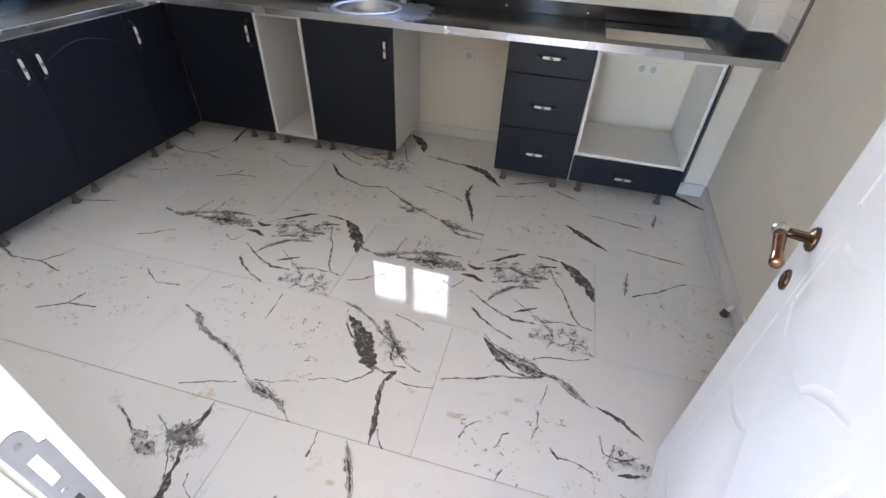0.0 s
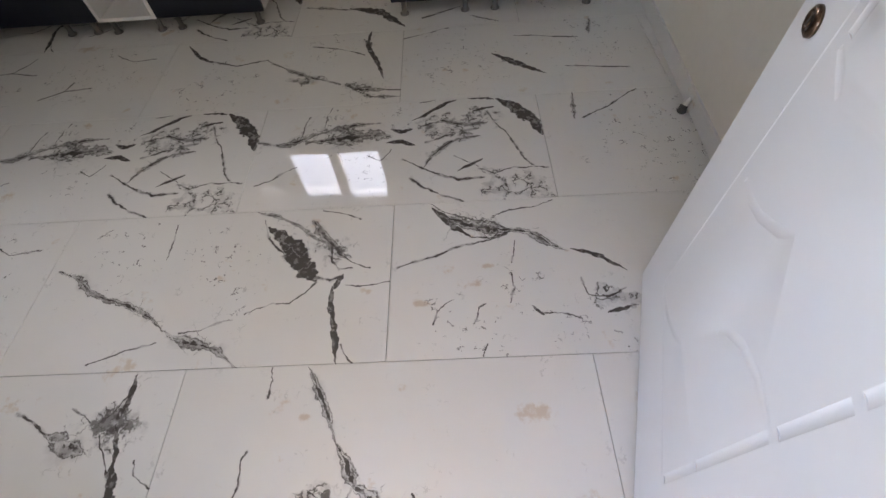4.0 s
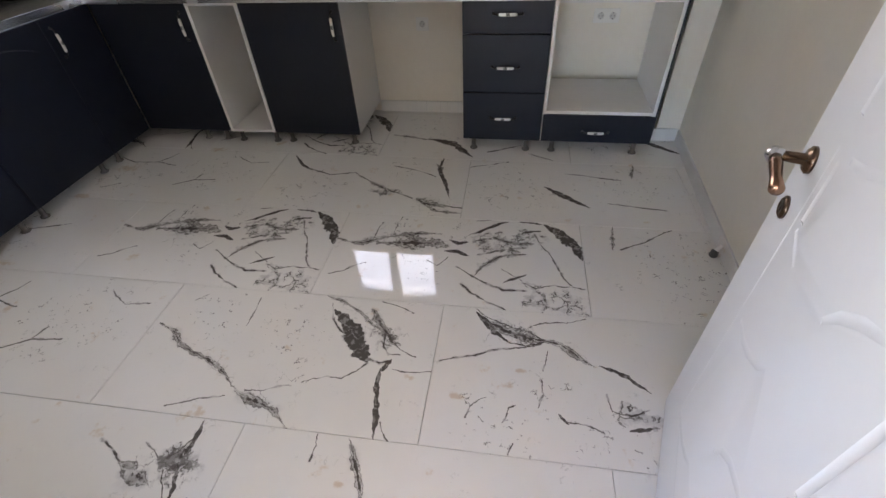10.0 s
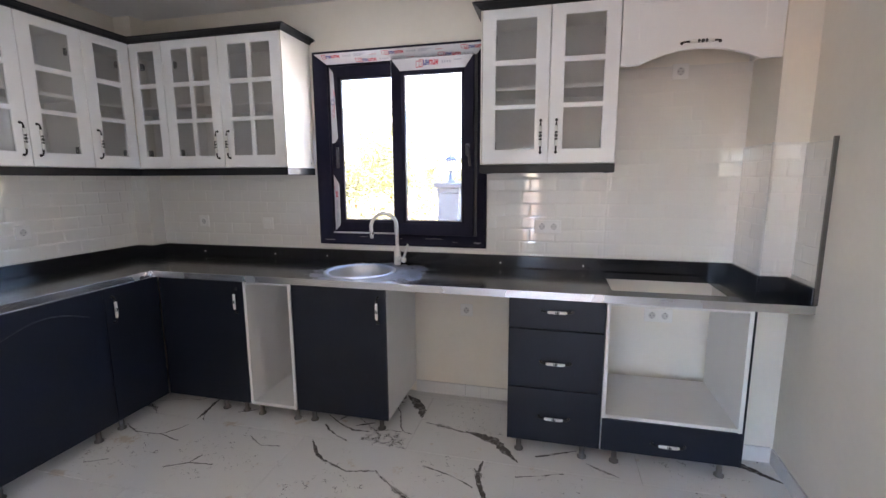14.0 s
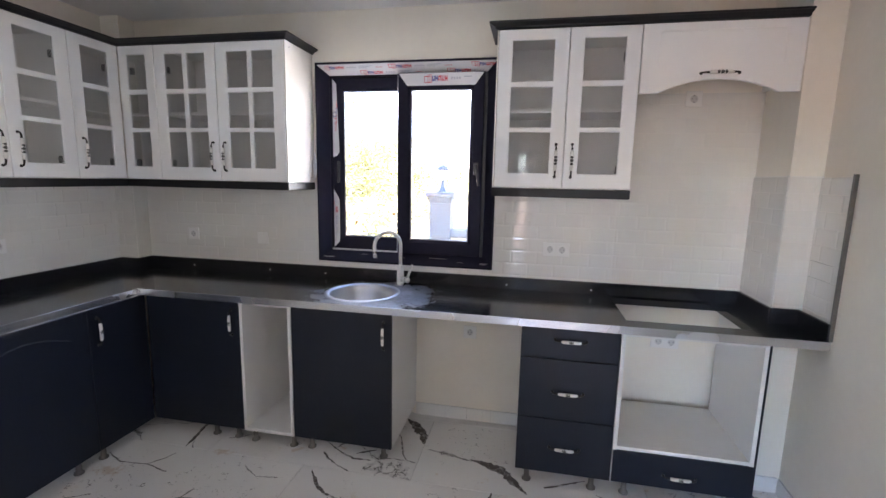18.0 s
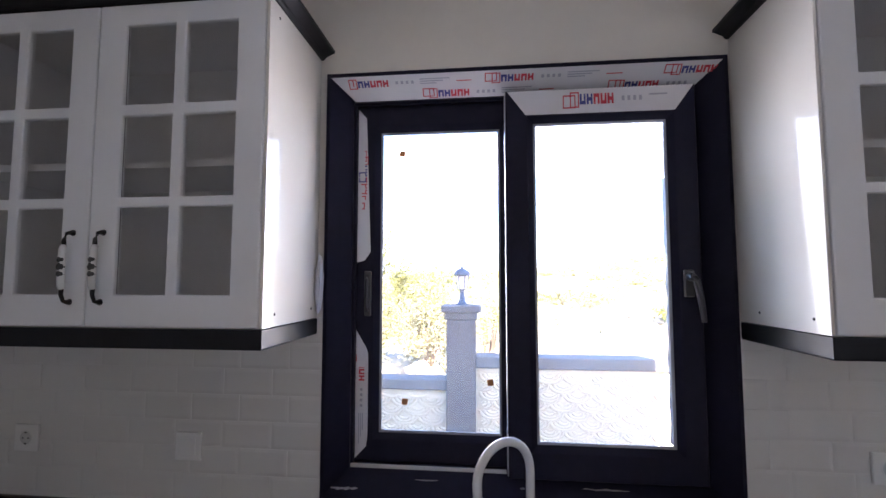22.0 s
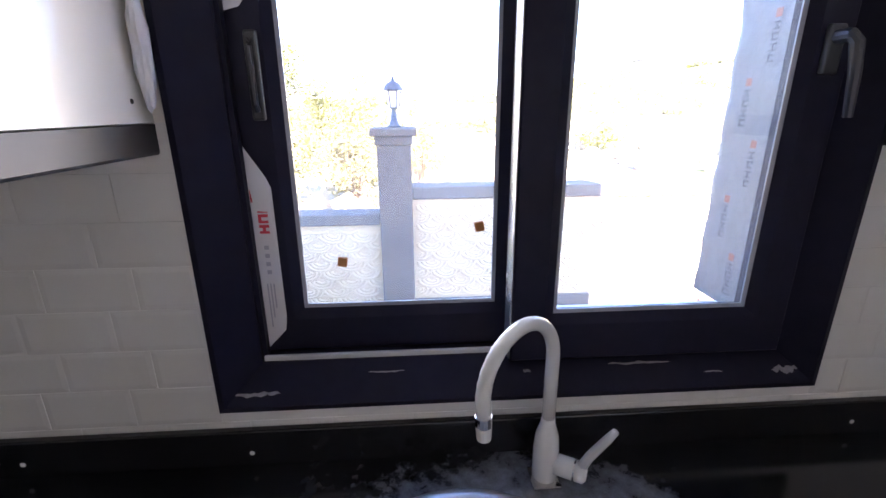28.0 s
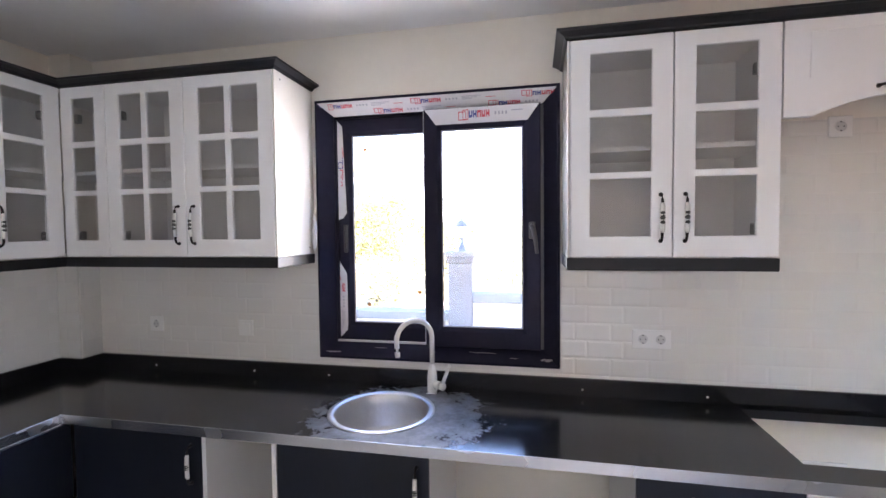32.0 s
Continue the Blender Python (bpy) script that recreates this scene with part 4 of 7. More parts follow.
flap = part("flap", bm, WHITE, hood, "white flap with an arched lower edge")
porcelain_handle(flap, (0.545, UF, 2.092), False, (0, -1, 0), False, 1.42)
bm = bmesh.new()
tube([(0.27, UF, 2.13), (0.27, UF, 2.285), (0.81, UF, 2.285), (0.81, UF, 2.13)], 0.003, 6, bm)
part("routed_line", bm, WHITE, flap)


def moulding(points, prof, mat, name, label, category="trim"):
    """Sweeps a profile (outwards, height) along a plan line with mitred corners; the room lies on the line's right-hand side."""
    b = bmesh.new()
    pts = [Vector((x, y, 0)) for x, y in points]
    rings = []
    for i, p in enumerate(pts):
        d0 = (p - pts[i - 1]).normalized() if i else (pts[1] - p).normalized()
        d1 = (pts[i + 1] - p).normalized() if i < len(pts) - 1 else d0
        n0, n1 = Vector((d0.y, -d0.x, 0)), Vector((d1.y, -d1.x, 0))
        m = (n0 + n1).normalized()
        m = m / max(0.3, m.dot(n0))
        rings.append([b.verts.new(p + m * o + Vector((0, 0, z))) for o, z in prof])
    for r, s in zip(rings, rings[1:]):
        for k in range(len(prof)):
            b.faces.new((r[k], r[(k + 1) % len(prof)], s[(k + 1) % len(prof)], s[k]))
    b.faces.new(rings[0])
    b.faces.new(rings[-1][::-1])
    return tagged(part(name, b, mat), label, category)


PC = [(-0.02, 0.0), (0.004, 0.0), (0.010, 0.004), (0.012, 0.009), (0.022, 0.014), (0.034, 0.020), (0.040, 0.021), (0.040, 0.030), (-0.02, 0.030)]
PCZ = [(o, UZ1 + 0.001 + z) for o, z in PC]
PV = [(-0.018, UZ0 - 0.047), (0.0, UZ0 - 0.047), (0.002, UZ0 - 0.043), (0.002, UZ0 - 0.002), (-0.018, UZ0 - 0.002)]
run_left = [(UFX, 0.955), (UFX, UF), (-1.692, UF), (-1.692, YB - 0.002)]
run_right = [(-0.506, YB - 0.002), (-0.506, UF), (0.889, UF)]
moulding(run_left, PCZ, CROWN, "crown_moulding", "black stepped crown moulding on the cabinet tops")
moulding(run_right, PCZ, CROWN, "crown_moulding", "black stepped crown moulding above the right cabinets")
moulding(run_left, PV, CROWN, "light_valance", "black valance strip under the wall cabinets")
moulding([(-0.506, YB - 0.002), (-0.506, UF), (0.188, UF), (0.188, YB - 0.002)], PV, CROWN, "light_valance", "black valance strip under the two-door cabinet")


# ---- base cabinets ----
BZ0, BZ1, BF, BFX = 0.085, 0.868, 2.45, -2.50


def foot(parent, x, y):
    part("foot", lathe([(0.024, 0.0), (0.024, 0.008), (0.014, 0.014), (0.014, 0.065), (0.020, 0.072), (0.020, BZ0)], (x, y, 0), "z", 12), FOOT, parent, "grey plastic foot", True)


def bump_arc(parent, c0, c1, z, rise, fixed, along, mat):
    """A shallow routed bow across a front."""
    pts = []
    for i in range(25):
        u = i / 24
        a = c0 + (c1 - c0) * u
        zz = z + rise * math.sin(math.pi * u)
        pts.append((a, fixed, zz) if along == "x" else (fixed, a, zz))
    part("routed_bow", tube(pts, 0.0035, 6), mat, parent)


def base_front(parent, along, a0, a1, z0, z1, name="door", bow=False):
    g = 0.002
    if along == "x":
        d = part(name, box(a0 + g, a1 - g, BF, BF + 0.018, z0 + g, z1 - g, 0.0025), NAVY, parent, "dark blue-black foil front")
    else:
        d = part(name, box(BFX - 0.018, BFX, a0 + g, a1 - g, z0 + g, z1 - g, 0.0025), NAVY, parent, "dark blue-black foil front")
    if bow:
        bump_arc(d, a0 + 0.09, a1 - 0.09, z1 - 0.13, 0.055, BF if along == "x" else BFX, along, NAVY)
    return d


def base_unit(label, x0, y0):
    return place("base_cabinet", (x0, y0, 0), label, "cabinet", "dark base cabinets")


def white_bar(parent, at, vertical, out):
    return porcelain_handle(parent, at, vertical, out, False, 1.28, 0.98)


TY = YB - 0.004
# corner unit, open niche, sink unit
u = base_unit("dark corner base cabinet with a single door", -2.5, BF)
carcass(u, -2.498, -1.893, BF + 0.02, TY - 0.05, BZ0, BZ1, "-y", False)
d = base_front(u, "x", -2.497, -1.89, BZ0, BZ1)
white_bar(d, (-1.935, BF, BZ1 - 0.126), True, (0, -1, 0))
for x in (-2.12, -1.97):
    foot(u, x, BF + 0.06)
foot(u, -2.0, TY - 0.12)
u = base_unit("open white base niche between dark doors", -1.89, BF)
carcass(u, -1.888, -1.571, BF + 0.001, TY - 0.05, BZ0, BZ1, "-y", False)
for x in (-1.85, -1.60):
    foot(u, x, BF + 0.05)
    foot(u, x, TY - 0.12)
u = base_unit("dark sink base cabinet with one door and white side", -1.569, BF)
carcass(u, -1.567, -0.987, BF + 0.02, TY - 0.02, BZ0, BZ1 - 0.2, "-y", False)
part("side_panel", box(-1.0045, -0.9865, BF + 0.02, TY - 0.02, BZ1 - 0.2, BZ1), BOARD, u)
d = base_front(u, "x", -1.569, -0.985, BZ0, BZ1)
white_bar(d, (-1.03, BF, BZ1 - 0.126), True, (0, -1, 0))
for x in (-1.49, -1.05):
    foot(u, x, BF + 0.06)
    foot(u, x, TY - 0.12)
# drawers
u = base_unit("dark three-drawer base cabinet", -0.313, BF)
carcass(u, -0.311, 0.160, BF + 0.02, TY - 0.05, BZ0, BZ1, "-y", False)
dz = [BZ0, 0.384, 0.702, BZ1]
for z0, z1 in zip(dz, dz[1:]):
    d = base_front(u, "x", -0.313, 0.161, z0, z1, "drawer_front")
    white_bar(d, (-0.072, BF, z0 + (0.100 if z1 - z0 < 0.2 else 0.147)), False, (0, -1, 0))
for x in (-0.25, 0.08):
    foot(u, x, BF + 0.05)
    foot(u, x, TY - 0.12)
# oven housing
u = base_unit("white oven housing with a low dark drawer", 0.162, BF)
part("side_panel", box(0.163, 0.181, BF + 0.002, TY - 0.05, BZ0, BZ1), BOARD, u)
part("side_panel", box(0.776, 0.794, BF + 0.002, TY - 0.05, BZ0, BZ1), BOARD, u)
part("outer_panel", box(0.7945, 0.803, BF - 0.001, TY - 0.05, BZ0, BZ1), NAVY, u, "dark outer side panel")
part("oven_shelf", box(0.1815, 0.7755, BF + 0.004, TY - 0.05, 0.262, 0.280), BOARD, u)
part("bottom_panel", box(0.1815, 0.7755, BF + 0.02, TY - 0.05, BZ0, BZ0 + 0.018), BOARD, u)
part("front_rail", box(0.1815, 0.7755, BF + 0.004, BF + 0.09, BZ1 - 0.02, BZ1), BOARD, u)
d = base_front(u, "x", 0.163, 0.803, BZ0, 0.262, "drawer_front")
white_bar(d, (0.478, BF, 0.158), False, (0, -1, 0))
for x in (0.24, 0.73):
    foot(u, x, BF + 0.05)
    foot(u, x, TY - 0.12)
# run along the side wall
for y0, y1, hand, label in ((2.094, 2.447, "lo", "dark corner base cabinet on the side wall"), (1.492, 2.094, "lo", "dark base cabinet door with a routed bow"),
                            (0.945, 1.492, "hi", "dark end base cabinet with a routed bow")):
    u = place("base_cabinet", (BFX, y0, 0), label, "cabinet", "dark base cabinets")
    carcass(u, XL + 0.05, BFX - 0.02, y0 + 0.001, y1 - 0.001, BZ0, BZ1, "+x", False)
    d = base_front(u, "y", y0, y1, BZ0, BZ1, bow=y1 - y0 > 0.4)
    white_bar(d, (BFX, y0 + 0.045 if hand == "lo" else y1 - 0.045, BZ1 - 0.126), True, (1, 0, 0))
    for yy in ((y0 + 0.05, y1 - 0.08) if y1 < 2.2 else (y0 + 0.06,)):
        foot(u, BFX - 0.06, yy)
        foot(u, XL + 0.15, yy)
    if y0 < 1:
        part("end_panel", box(XL + 0.05, BFX - 0.002, y0 - 0.019, y0, 0.0, BZ1), BOARD, u, "white end panel down to the floor")

# ---- worktop ----
CT0, CT1, CF, CFX = 0.8695, 0.905, 2.425, -2.52
SX, SY, SR = -1.24, 2.695, 0.218
HX0, HX1, HY0, HY1 = 0.190, 0.755, 2.53, 2.965
top = place("worktop", (SX, CF, CT0), "black L-shaped worktop with a sink and a hob cut-out", "worktop")
CHX, CHY = XL + 0.14, YB - 0.12
us = [XL + 0.002, CHX + 0.002, CFX, -1.50, -0.98, HX0, HX1, COLX - 0.002, 1.008]
vs = [0.925, CF, HY0, COLY - 0.002, CHY - 0.002, HY1, YB - 0.002]


def open_cell(i, j):
    x, y = (us[i] + us[i + 1]) / 2, (vs[j] + vs[j + 1]) / 2
    return (x > CFX and y < CF) or (x < CHX and y > CHY) or (x > COLX and y > COLY) or (HX0 < x < HX1 and HY0 < y < HY1) or -1.50 < x < -0.98


bm = lattice_mesh(us, vs, open_cell, CT0, CT1, "z")
N = 48
angs = [2 * math.pi * (k + 0.5) / N for k in range(N)] + [math.atan2(y, x) % (2 * math.pi) for x in (-0.26, 0.26) for y in [v - SY for v in vs[1:]]]
angs = sorted(set(round(a, 6) for a in angs))
for z in (CT1, CT0):
    circ, sq = [], []
    for a in angs:
        c, s_ = math.cos(a), math.sin(a)
        circ.append(bm.verts.new((SX + (SR - 0.012) * c, SY + (SR - 0.012) * s_, z)))
        hx, y0, y1 = 0.26, CF - SY, YB - 0.002 - SY
        t = min(hx / max(1e-6, abs(c)), (y1 / s_ if s_ > 0 else y0 / s_))
        sq.append(bm.verts.new((SX + t * c, SY + t * s_, z)))
    for k in range(len(angs)):
        j = (k + 1) % len(angs)
        bm.faces.new((circ[k], circ[j], sq[j], sq[k]))
bmesh.ops.remove_doubles(bm, verts=bm.verts, dist=0.0003)
part("slab", bm, STONE, top, "glossy black slab with dried chalky marks")
part("edge_strip", box(CFX, 1.010, CF - 0.0035, CF - 0.0002, CT0 - 0.002, CT1 + 0.001, 0.001), EDGE, top, "bright aluminium edge strip")
part("edge_strip", box(CFX + 0.0002, CFX + 0.0035, 0.925, CF - 0.004, CT0 - 0.002, CT1 + 0.001, 0.001), EDGE, top, "bright aluminium edge strip")
part("edge_joint", box(CFX - 0.002, CFX + 0.012, CF - 0.010, CF - 0.0036, CT0 - 0.003, CT1 + 0.002, 0.001), EDGE, top)
UPZ = CT1 + 0.078
ups = place("upstand", (0, YB, CT1), "black upstand strip along the tiled wall", "upstand")
for b in (box(CHX + 0.025, COLX - 0.022, YB - 0.024, YB - 0.008, CT1 + 0.0005, UPZ, 0.003), box(XL + 0.008, XL + 0.024, 0.925, CHY - 0.023, CT1 + 0.0005, UPZ, 0.003),
          box(XL + 0.008, CHX + 0.024, CHY - 0.022, CHY - 0.008, CT1 + 0.0005, UPZ, 0.003), box(CHX + 0.008, CHX + 0.024, CHY - 0.0075, YB - 0.008, CT1 + 0.0005, UPZ, 0.003),
          box(COLX - 0.022, COLX - 0.006, COLY - 0.022, YB - 0.008, CT1 + 0.0005, UPZ, 0.003), box(COLX - 0.005, 1.006, COLY - 0.022, COLY - 0.008, CT1 + 0.0005, UPZ, 0.003),
          box(0.992, 1.007, CF + 0.002, COLY - 0.024, CT1 + 0.0005, UPZ, 0.003)):
    part("strip", b, UPSTONE, ups)
for x, y in ((-2.03, 2.992), (-1.62, 2.99), (0.08, 2.992), (-0.42, 2.99), (-2.62, 2.992)):
    part("screw_cap", lathe([(0.005, 0), (0.0045, 0.003)], (x, YB - 0.0245, CT1 + 0.03), "y", 8), PLASTIC, ups, "white screw cap")

# sink
sink = place("sink", (SX, SY, CT1), "round brushed steel sink set in the black worktop", "sink")
prof = [(SR, 0.0008), (SR, 0.003), (SR - 0.004, 0.005), (SR - 0.022, 0.004), (SR - 0.030, -0.004), (SR - 0.034, -0.05), (SR - 0.040, -0.135), (SR - 0.055, -0.158),
        (SR - 0.085, -0.168), (0.060, -0.172), (0.045, -0.178)]
b = bmesh.new()
lathe(prof, (SX, SY, CT1), "z", 64, b, False)
part("bowl", b, STEEL, sink, "", True)
part("drain", lathe([(0.045, -0.1775), (0.040, -0.172), (0.030, -0.174), (0.012, -0.176), (0.010, -0.168), (0.004, -0.166), (0.0, -0.166)], (SX, SY, CT1), "z", 32), CHROME, sink, "chrome drain strainer", True)

# mixer tap
TXc, TYc = -1.080, 2.925
tap = place("kitchen_tap", (TXc, TYc, CT1), "white swan-neck mixer tap with chrome tip", "tap")
part("base_plate", box(TXc - 0.026, TXc + 0.026, TYc - 0.026, TYc + 0.026, CT1 + 0.0005, CT1 + 0.006, 0.002), CHROME, tap, "chrome base plate")
part("body", lathe([(0.020, 0.006), (0.0225, 0.012), (0.0225, 0.07), (0.020, 0.10), (0.0125, 0.125), (0.0115, 0.135)], (TXc, TYc, CT1), "z", 20), PORCELAIN, tap, "", True)
pts = [(TXc, TYc, CT1 + 0.13), (TXc, TYc, CT1 + 0.255)]
RAD = 0.085
hd = Vector((-0.78, -0.62, 0)).normalized()
for i in range(1, 17):
    a = math.pi * i / 16 * 1.05
    off2 = hd * (RAD * (1 - math.cos(a)))
    pts.append((TXc + off2.x, TYc + off2.y, CT1 + 0.255 + RAD * math.sin(a)))
e = Vector(pts[-1])
dd = (e - Vector(pts[-2])).normalized()
pts.append(tuple(e + dd * 0.015))
part("spout", tube(pts, 0.0115, 14), PORCELAIN, tap, "white swan-neck spout", True)
e2 = e + dd * 0.015
part("chrome_ring", tube([e2, e2 + dd * 0.016], 0.0125, 14), CHROME, tap, "chrome ring")
part("aerator", tube([e2 + dd * 0.0162, e2 + dd * 0.040], [0.0125, 0.011], 14), PORCELAIN, tap, "white aerator tip")
side = Vector((0.86, -0.51, 0)).normalized()
c = Vector((TXc, TYc, CT1 + 0.043))
part("valve", tube([c + side * 0.018, c + side * 0.050], 0.0185, 16), PORCELAIN, tap, "white side valve", True)
part("valve_ring", tube([c + side * 0.0505, c + side * 0.0535], 0.0192, 16), CHROME, tap, "chrome ring")
part("valve_cap", tube([c + side * 0.054, c + side * 0.068, c + side * 0.073], [0.0185, 0.018, 0.012], 16), PORCELAIN, tap, "", True)
l0 = c + side * 0.063
part("lever", tube([l0 + Vector((0, 0, 0.012)), l0 + side * 0.012 + Vector((0, 0, 0.04)), l0 + side * 0.034 + Vector((0, -0.004, 0.085)), l0 + side * 0.044 + Vector((0, -0.005, 0.105))],
                   [0.009, 0.0085, 0.0078, 0.006], 10), PORCELAIN, tap, "white lever", True)


# ---- sockets and switches ----
def socket_plate(at, face, gangs=1, switch=False, label=""):
    """A white wall plate with round schuko wells, or a rocker switch."""
    x, y, z = at
    w = 0.082 if gangs == 1 else 0.155
    s = place("wall_switch" if switch else "power_socket", at, label, "switch" if switch else "socket", "" if switch else "white power sockets")
    pieces = [("plate", box(-w / 2, w / 2, -0.009, 0, -0.041, 0.041, 0.003), PLASTIC, "")]
    if switch:
        pieces.append(("rocker", box(-0.026, 0.026, -0.0125, -0.0092, -0.026, 0.026, 0.002), PLASTIC, ""))
    else:
        for g in range(gangs):
            cx = (g - (gangs - 1) / 2) * 0.071
            pieces.append(("well", tube([(cx + 0.0212 * math.cos(k * math.pi / 10), -0.0095, 0.0212 * math.sin(k * math.pi / 10)) for k in range(20)], 0.0018, 6, None, True), PLASTIC, ""))
            pieces.append(("socket_face", lathe([(0.0196, -0.0091), (0.0196, -0.0098)], (cx, 0, 0), "y", 20), SHADED, "socket well with its shade put into the grey"))
            for sx in (-0.0095, 0.0095):
                pieces.append(("pin_hole", lathe([(0.0026, -0.0096), (0.0026, -0.0104)], (cx + sx, 0, 0), "y", 8), DARKPLASTIC, ""))
            for sz in (-0.017, 0.017):
                pieces.append(("earth_clip", box(cx - 0.003, cx + 0.003, -0.0115, -0.0099, sz - 0.002, sz + 0.002), DARKPLASTIC, ""))
    rot = Matrix.Rotation(0 if face == "-y" else math.radians(90), 4, "Z")
    for nm, b, m, lb in pieces:
        turned(b, Matrix.Translation(at) @ rot)
        part(nm, b, m, s, lb)
    return s


TF = YB - 0.0095
socket_plate((-2.616, TF, 1.158), "-y", 1, False, "single white socket on the tiled wall")
socket_plate((-2.078, TF, 1.152), "-y", 1, True, "white rocker switch on the tiled wall")
socket_plate((-0.137, TF, 1.168), "-y", 2, False, "double white socket on the tiled wall")
socket_plate((0.540, TF, 2.028), "-y", 1, False, "single white socket under the extractor flap")
socket_plate((-0.640, YB - 0.0005, 0.605), "-y", 1, False, "single white socket in the appliance gap")
socket_plate((0.519, YB - 0.0005, 0.650), "-y", 2, False, "double white socket behind the oven housing")
socket_plate((XL + 0.0095, 2.154, 1.160), "+x", 1, False, "single white socket on the side wall tiles")

# ---- ceiling lamp ----
LX, LY, LZ = -1.205, 1.42, 2.255
lamp = place("ceiling_lamp", (LX, LY, ZC + 0.20), "ceiling lamp with an opal glass tube in a black wire cage", "lamp")
part("ceiling_rose", lathe([(0.05, 0.0), (0.05, -0.02), (0.044, -0.026), (0.012, -0.026), (0.012, -0.24)], (LX, LY, ZC + 0.1995), "z", 24), BLACKMETAL, lamp, "black ceiling rose")
b = lathe([(0.056, 0.30), (0.056, 0.0), (0.052, 0.0), (0.052, 0.296)], (LX, LY, LZ), "z", 32)
part("shade", b, FROST, lamp, "opal glass tube shade", True)
part("lamp_holder", lathe([(0.024, 0.20), (0.024, 0.30), (0.058, 0.301), (0.058, 0.312), (0.012, 0.315)], (LX, LY, LZ), "z", 24), BLACKMETAL, lamp)
HEX = 4
topr = [Vector((LX + 0.102 * math.cos(math.pi / 2 * k + 0.42), LY + 0.102 * math.sin(math.pi / 2 * k + 0.42), LZ + 0.325)) for k in range(HEX)]
lowr = [Vector((LX + 0.090 * math.cos(math.pi / 2 * k + 0.42), LY + 0.090 * math.sin(math.pi / 2 * k + 0.42), LZ - 0.020)) for k in range(HEX)]
for k in range(HEX):
    j = (k + 1) % HEX
    part("wire", tube([topr[k], lowr[k]], 0.0022, 6), BLACKMETAL, lamp, "black diagonal wire")
    part("wire", tube([lowr[k], topr[j]], 0.0022, 6), BLACKMETAL, lamp, "black diagonal wire")
part("wire", tube(topr, 0.0022, 6, None, True), BLACKMETAL, lamp, "black top wire ring")
part("strut", tube([topr[0], (LX, LY, LZ + 0.318), topr[2]], 0.0022, 6), BLACKMETAL, lamp)

# ---- door, frame and stop ----
frame_ob = place("door_frame", (DX0, -0.17, 0), "white door frame with a grey strike plate", "door frame", kind="structure")
part("jamb", box(DX0 - 0.06, DX0, -0.175, YF + 0.002, 0, DH), JAMB, frame_ob)
part("jamb", box(DX1, DX1 + 0.06, -0.175, 0.032, 0, DH), JAMB, frame_ob)
part("head", box(DX0 - 0.06, DX1 + 0.06, -0.175, YF + 0.002, DH, DH + 0.05), JAMB, frame_ob)
for x0, x1, yc in ((DX0 - 0.075, DX0 - 0.020, YF), (DX1 + 0.020, DX1 + 0.075, 0.03)):
    part("casing", box(x0, x1, yc + 0.0022, yc + 0.010, 0, DH + 0.07, 0.002), DOORWHITE, frame_ob)
part("casing", box(DX0 - 0.019, DX1 + 0.019, YF + 0.0022, YF + 0.010, DH + 0.008, DH + 0.07, 0.002), DOORWHITE, frame_ob)
part("stop", box(DX0 + 0.0005, DX0 + 0.012, -0.17, -0.070, 0, DH - 0.001, 0.003), JAMB, frame_ob)
part("stop", box(DX1 - 0.012, DX1 - 0.0005, -0.17, -0.03, 0, DH - 0.001, 0.003), JAMB, frame_ob)
part("edge_lip", box(DX0 + 0.0004, DX0 + 0.003, -0.026, YF + 0.001, 0, DH - 0.001, 0.001), DOORWHITE, frame_ob, "pale edge strip of the jamb")
# strike plate: rounded ends, a lip towards the room
py0, py1 = -0.061, -0.034
outline = [((py0 + py1) / 2 + 0.0135 * math.cos(a), 1.035 + 0.0135 * math.sin(a)) for a in [math.pi * k / 8 for k in range(9)]]
outline += [(py0 - 0.0, 0.845)] + [((py0 + py1) / 2 + 0.0135 * math.cos(a), 0.843 + 0.0135 * math.sin(a)) for a in [math.pi + math.pi * k / 8 for k in range(9)]]
outline += [(py1, 0.857), (-0.0265, 0.860), (-0.0265, 1.010), (py1, 1.013)]
b = bmesh.new()
lo = [b.verts.new((DX0 + 0.0004, y, z)) for y, z in outline]
hi = [b.verts.new((DX0 + 0.0020, y, z)) for y, z in outline]
b.faces.new(hi)
for k in range(len(outline)):
    b.faces.new((lo[k - 1], lo[k], hi[k], hi[k - 1]))
st = part("strike_plate", b, GREYMETAL, frame_ob, "grey metal strike plate")
part("latch_hole", box(DX0 + 0.0021, DX0 + 0.0027, -0.052, -0.041, 0.954, 1.005), JAMB, st, "pale latch hole")
part("bolt_hole", box(DX0 + 0.0021, DX0 + 0.0027, -0.052, -0.040, 0.857, 0.911), DARKPLASTIC, st, "dark bolt hole")
for zz in (0.933, 1.030, 0.841):
    part("screw", lathe([(0.004, 0.0021), (0.003, 0.0030)], (DX0, -0.047, zz), "x", 10), CHROME, st)

HINGE, FREE = Vector((0.336, 0.045, 0)), Vector((0.563, 0.790, 0))
DW = (FREE - HINGE).length
DT, DZ0, DZ1 = 0.043, 0.008, 2.045
door = new("door_1")
ORIGIN["door_1"] = Vector((0, 0, 0))
tagged(door, "open white moulded panel door with a bronze lever handle", "door", kind="structure")
# local frame: x along the leaf from the hinge, y = thickness away from the camera, z up
leaf = part("leaf", box(0, DW, 0.0, DT, DZ0, DZ1, 0.002), DOORWHITE, door, "glossy white moulded door leaf")
part("edge_band", box(-0.0030, 0.0, 0.0006, DT - 0.0006, DZ0 + 0.002, DZ1 - 0.002), RAWWOOD, door, "raw wood hinge edge")


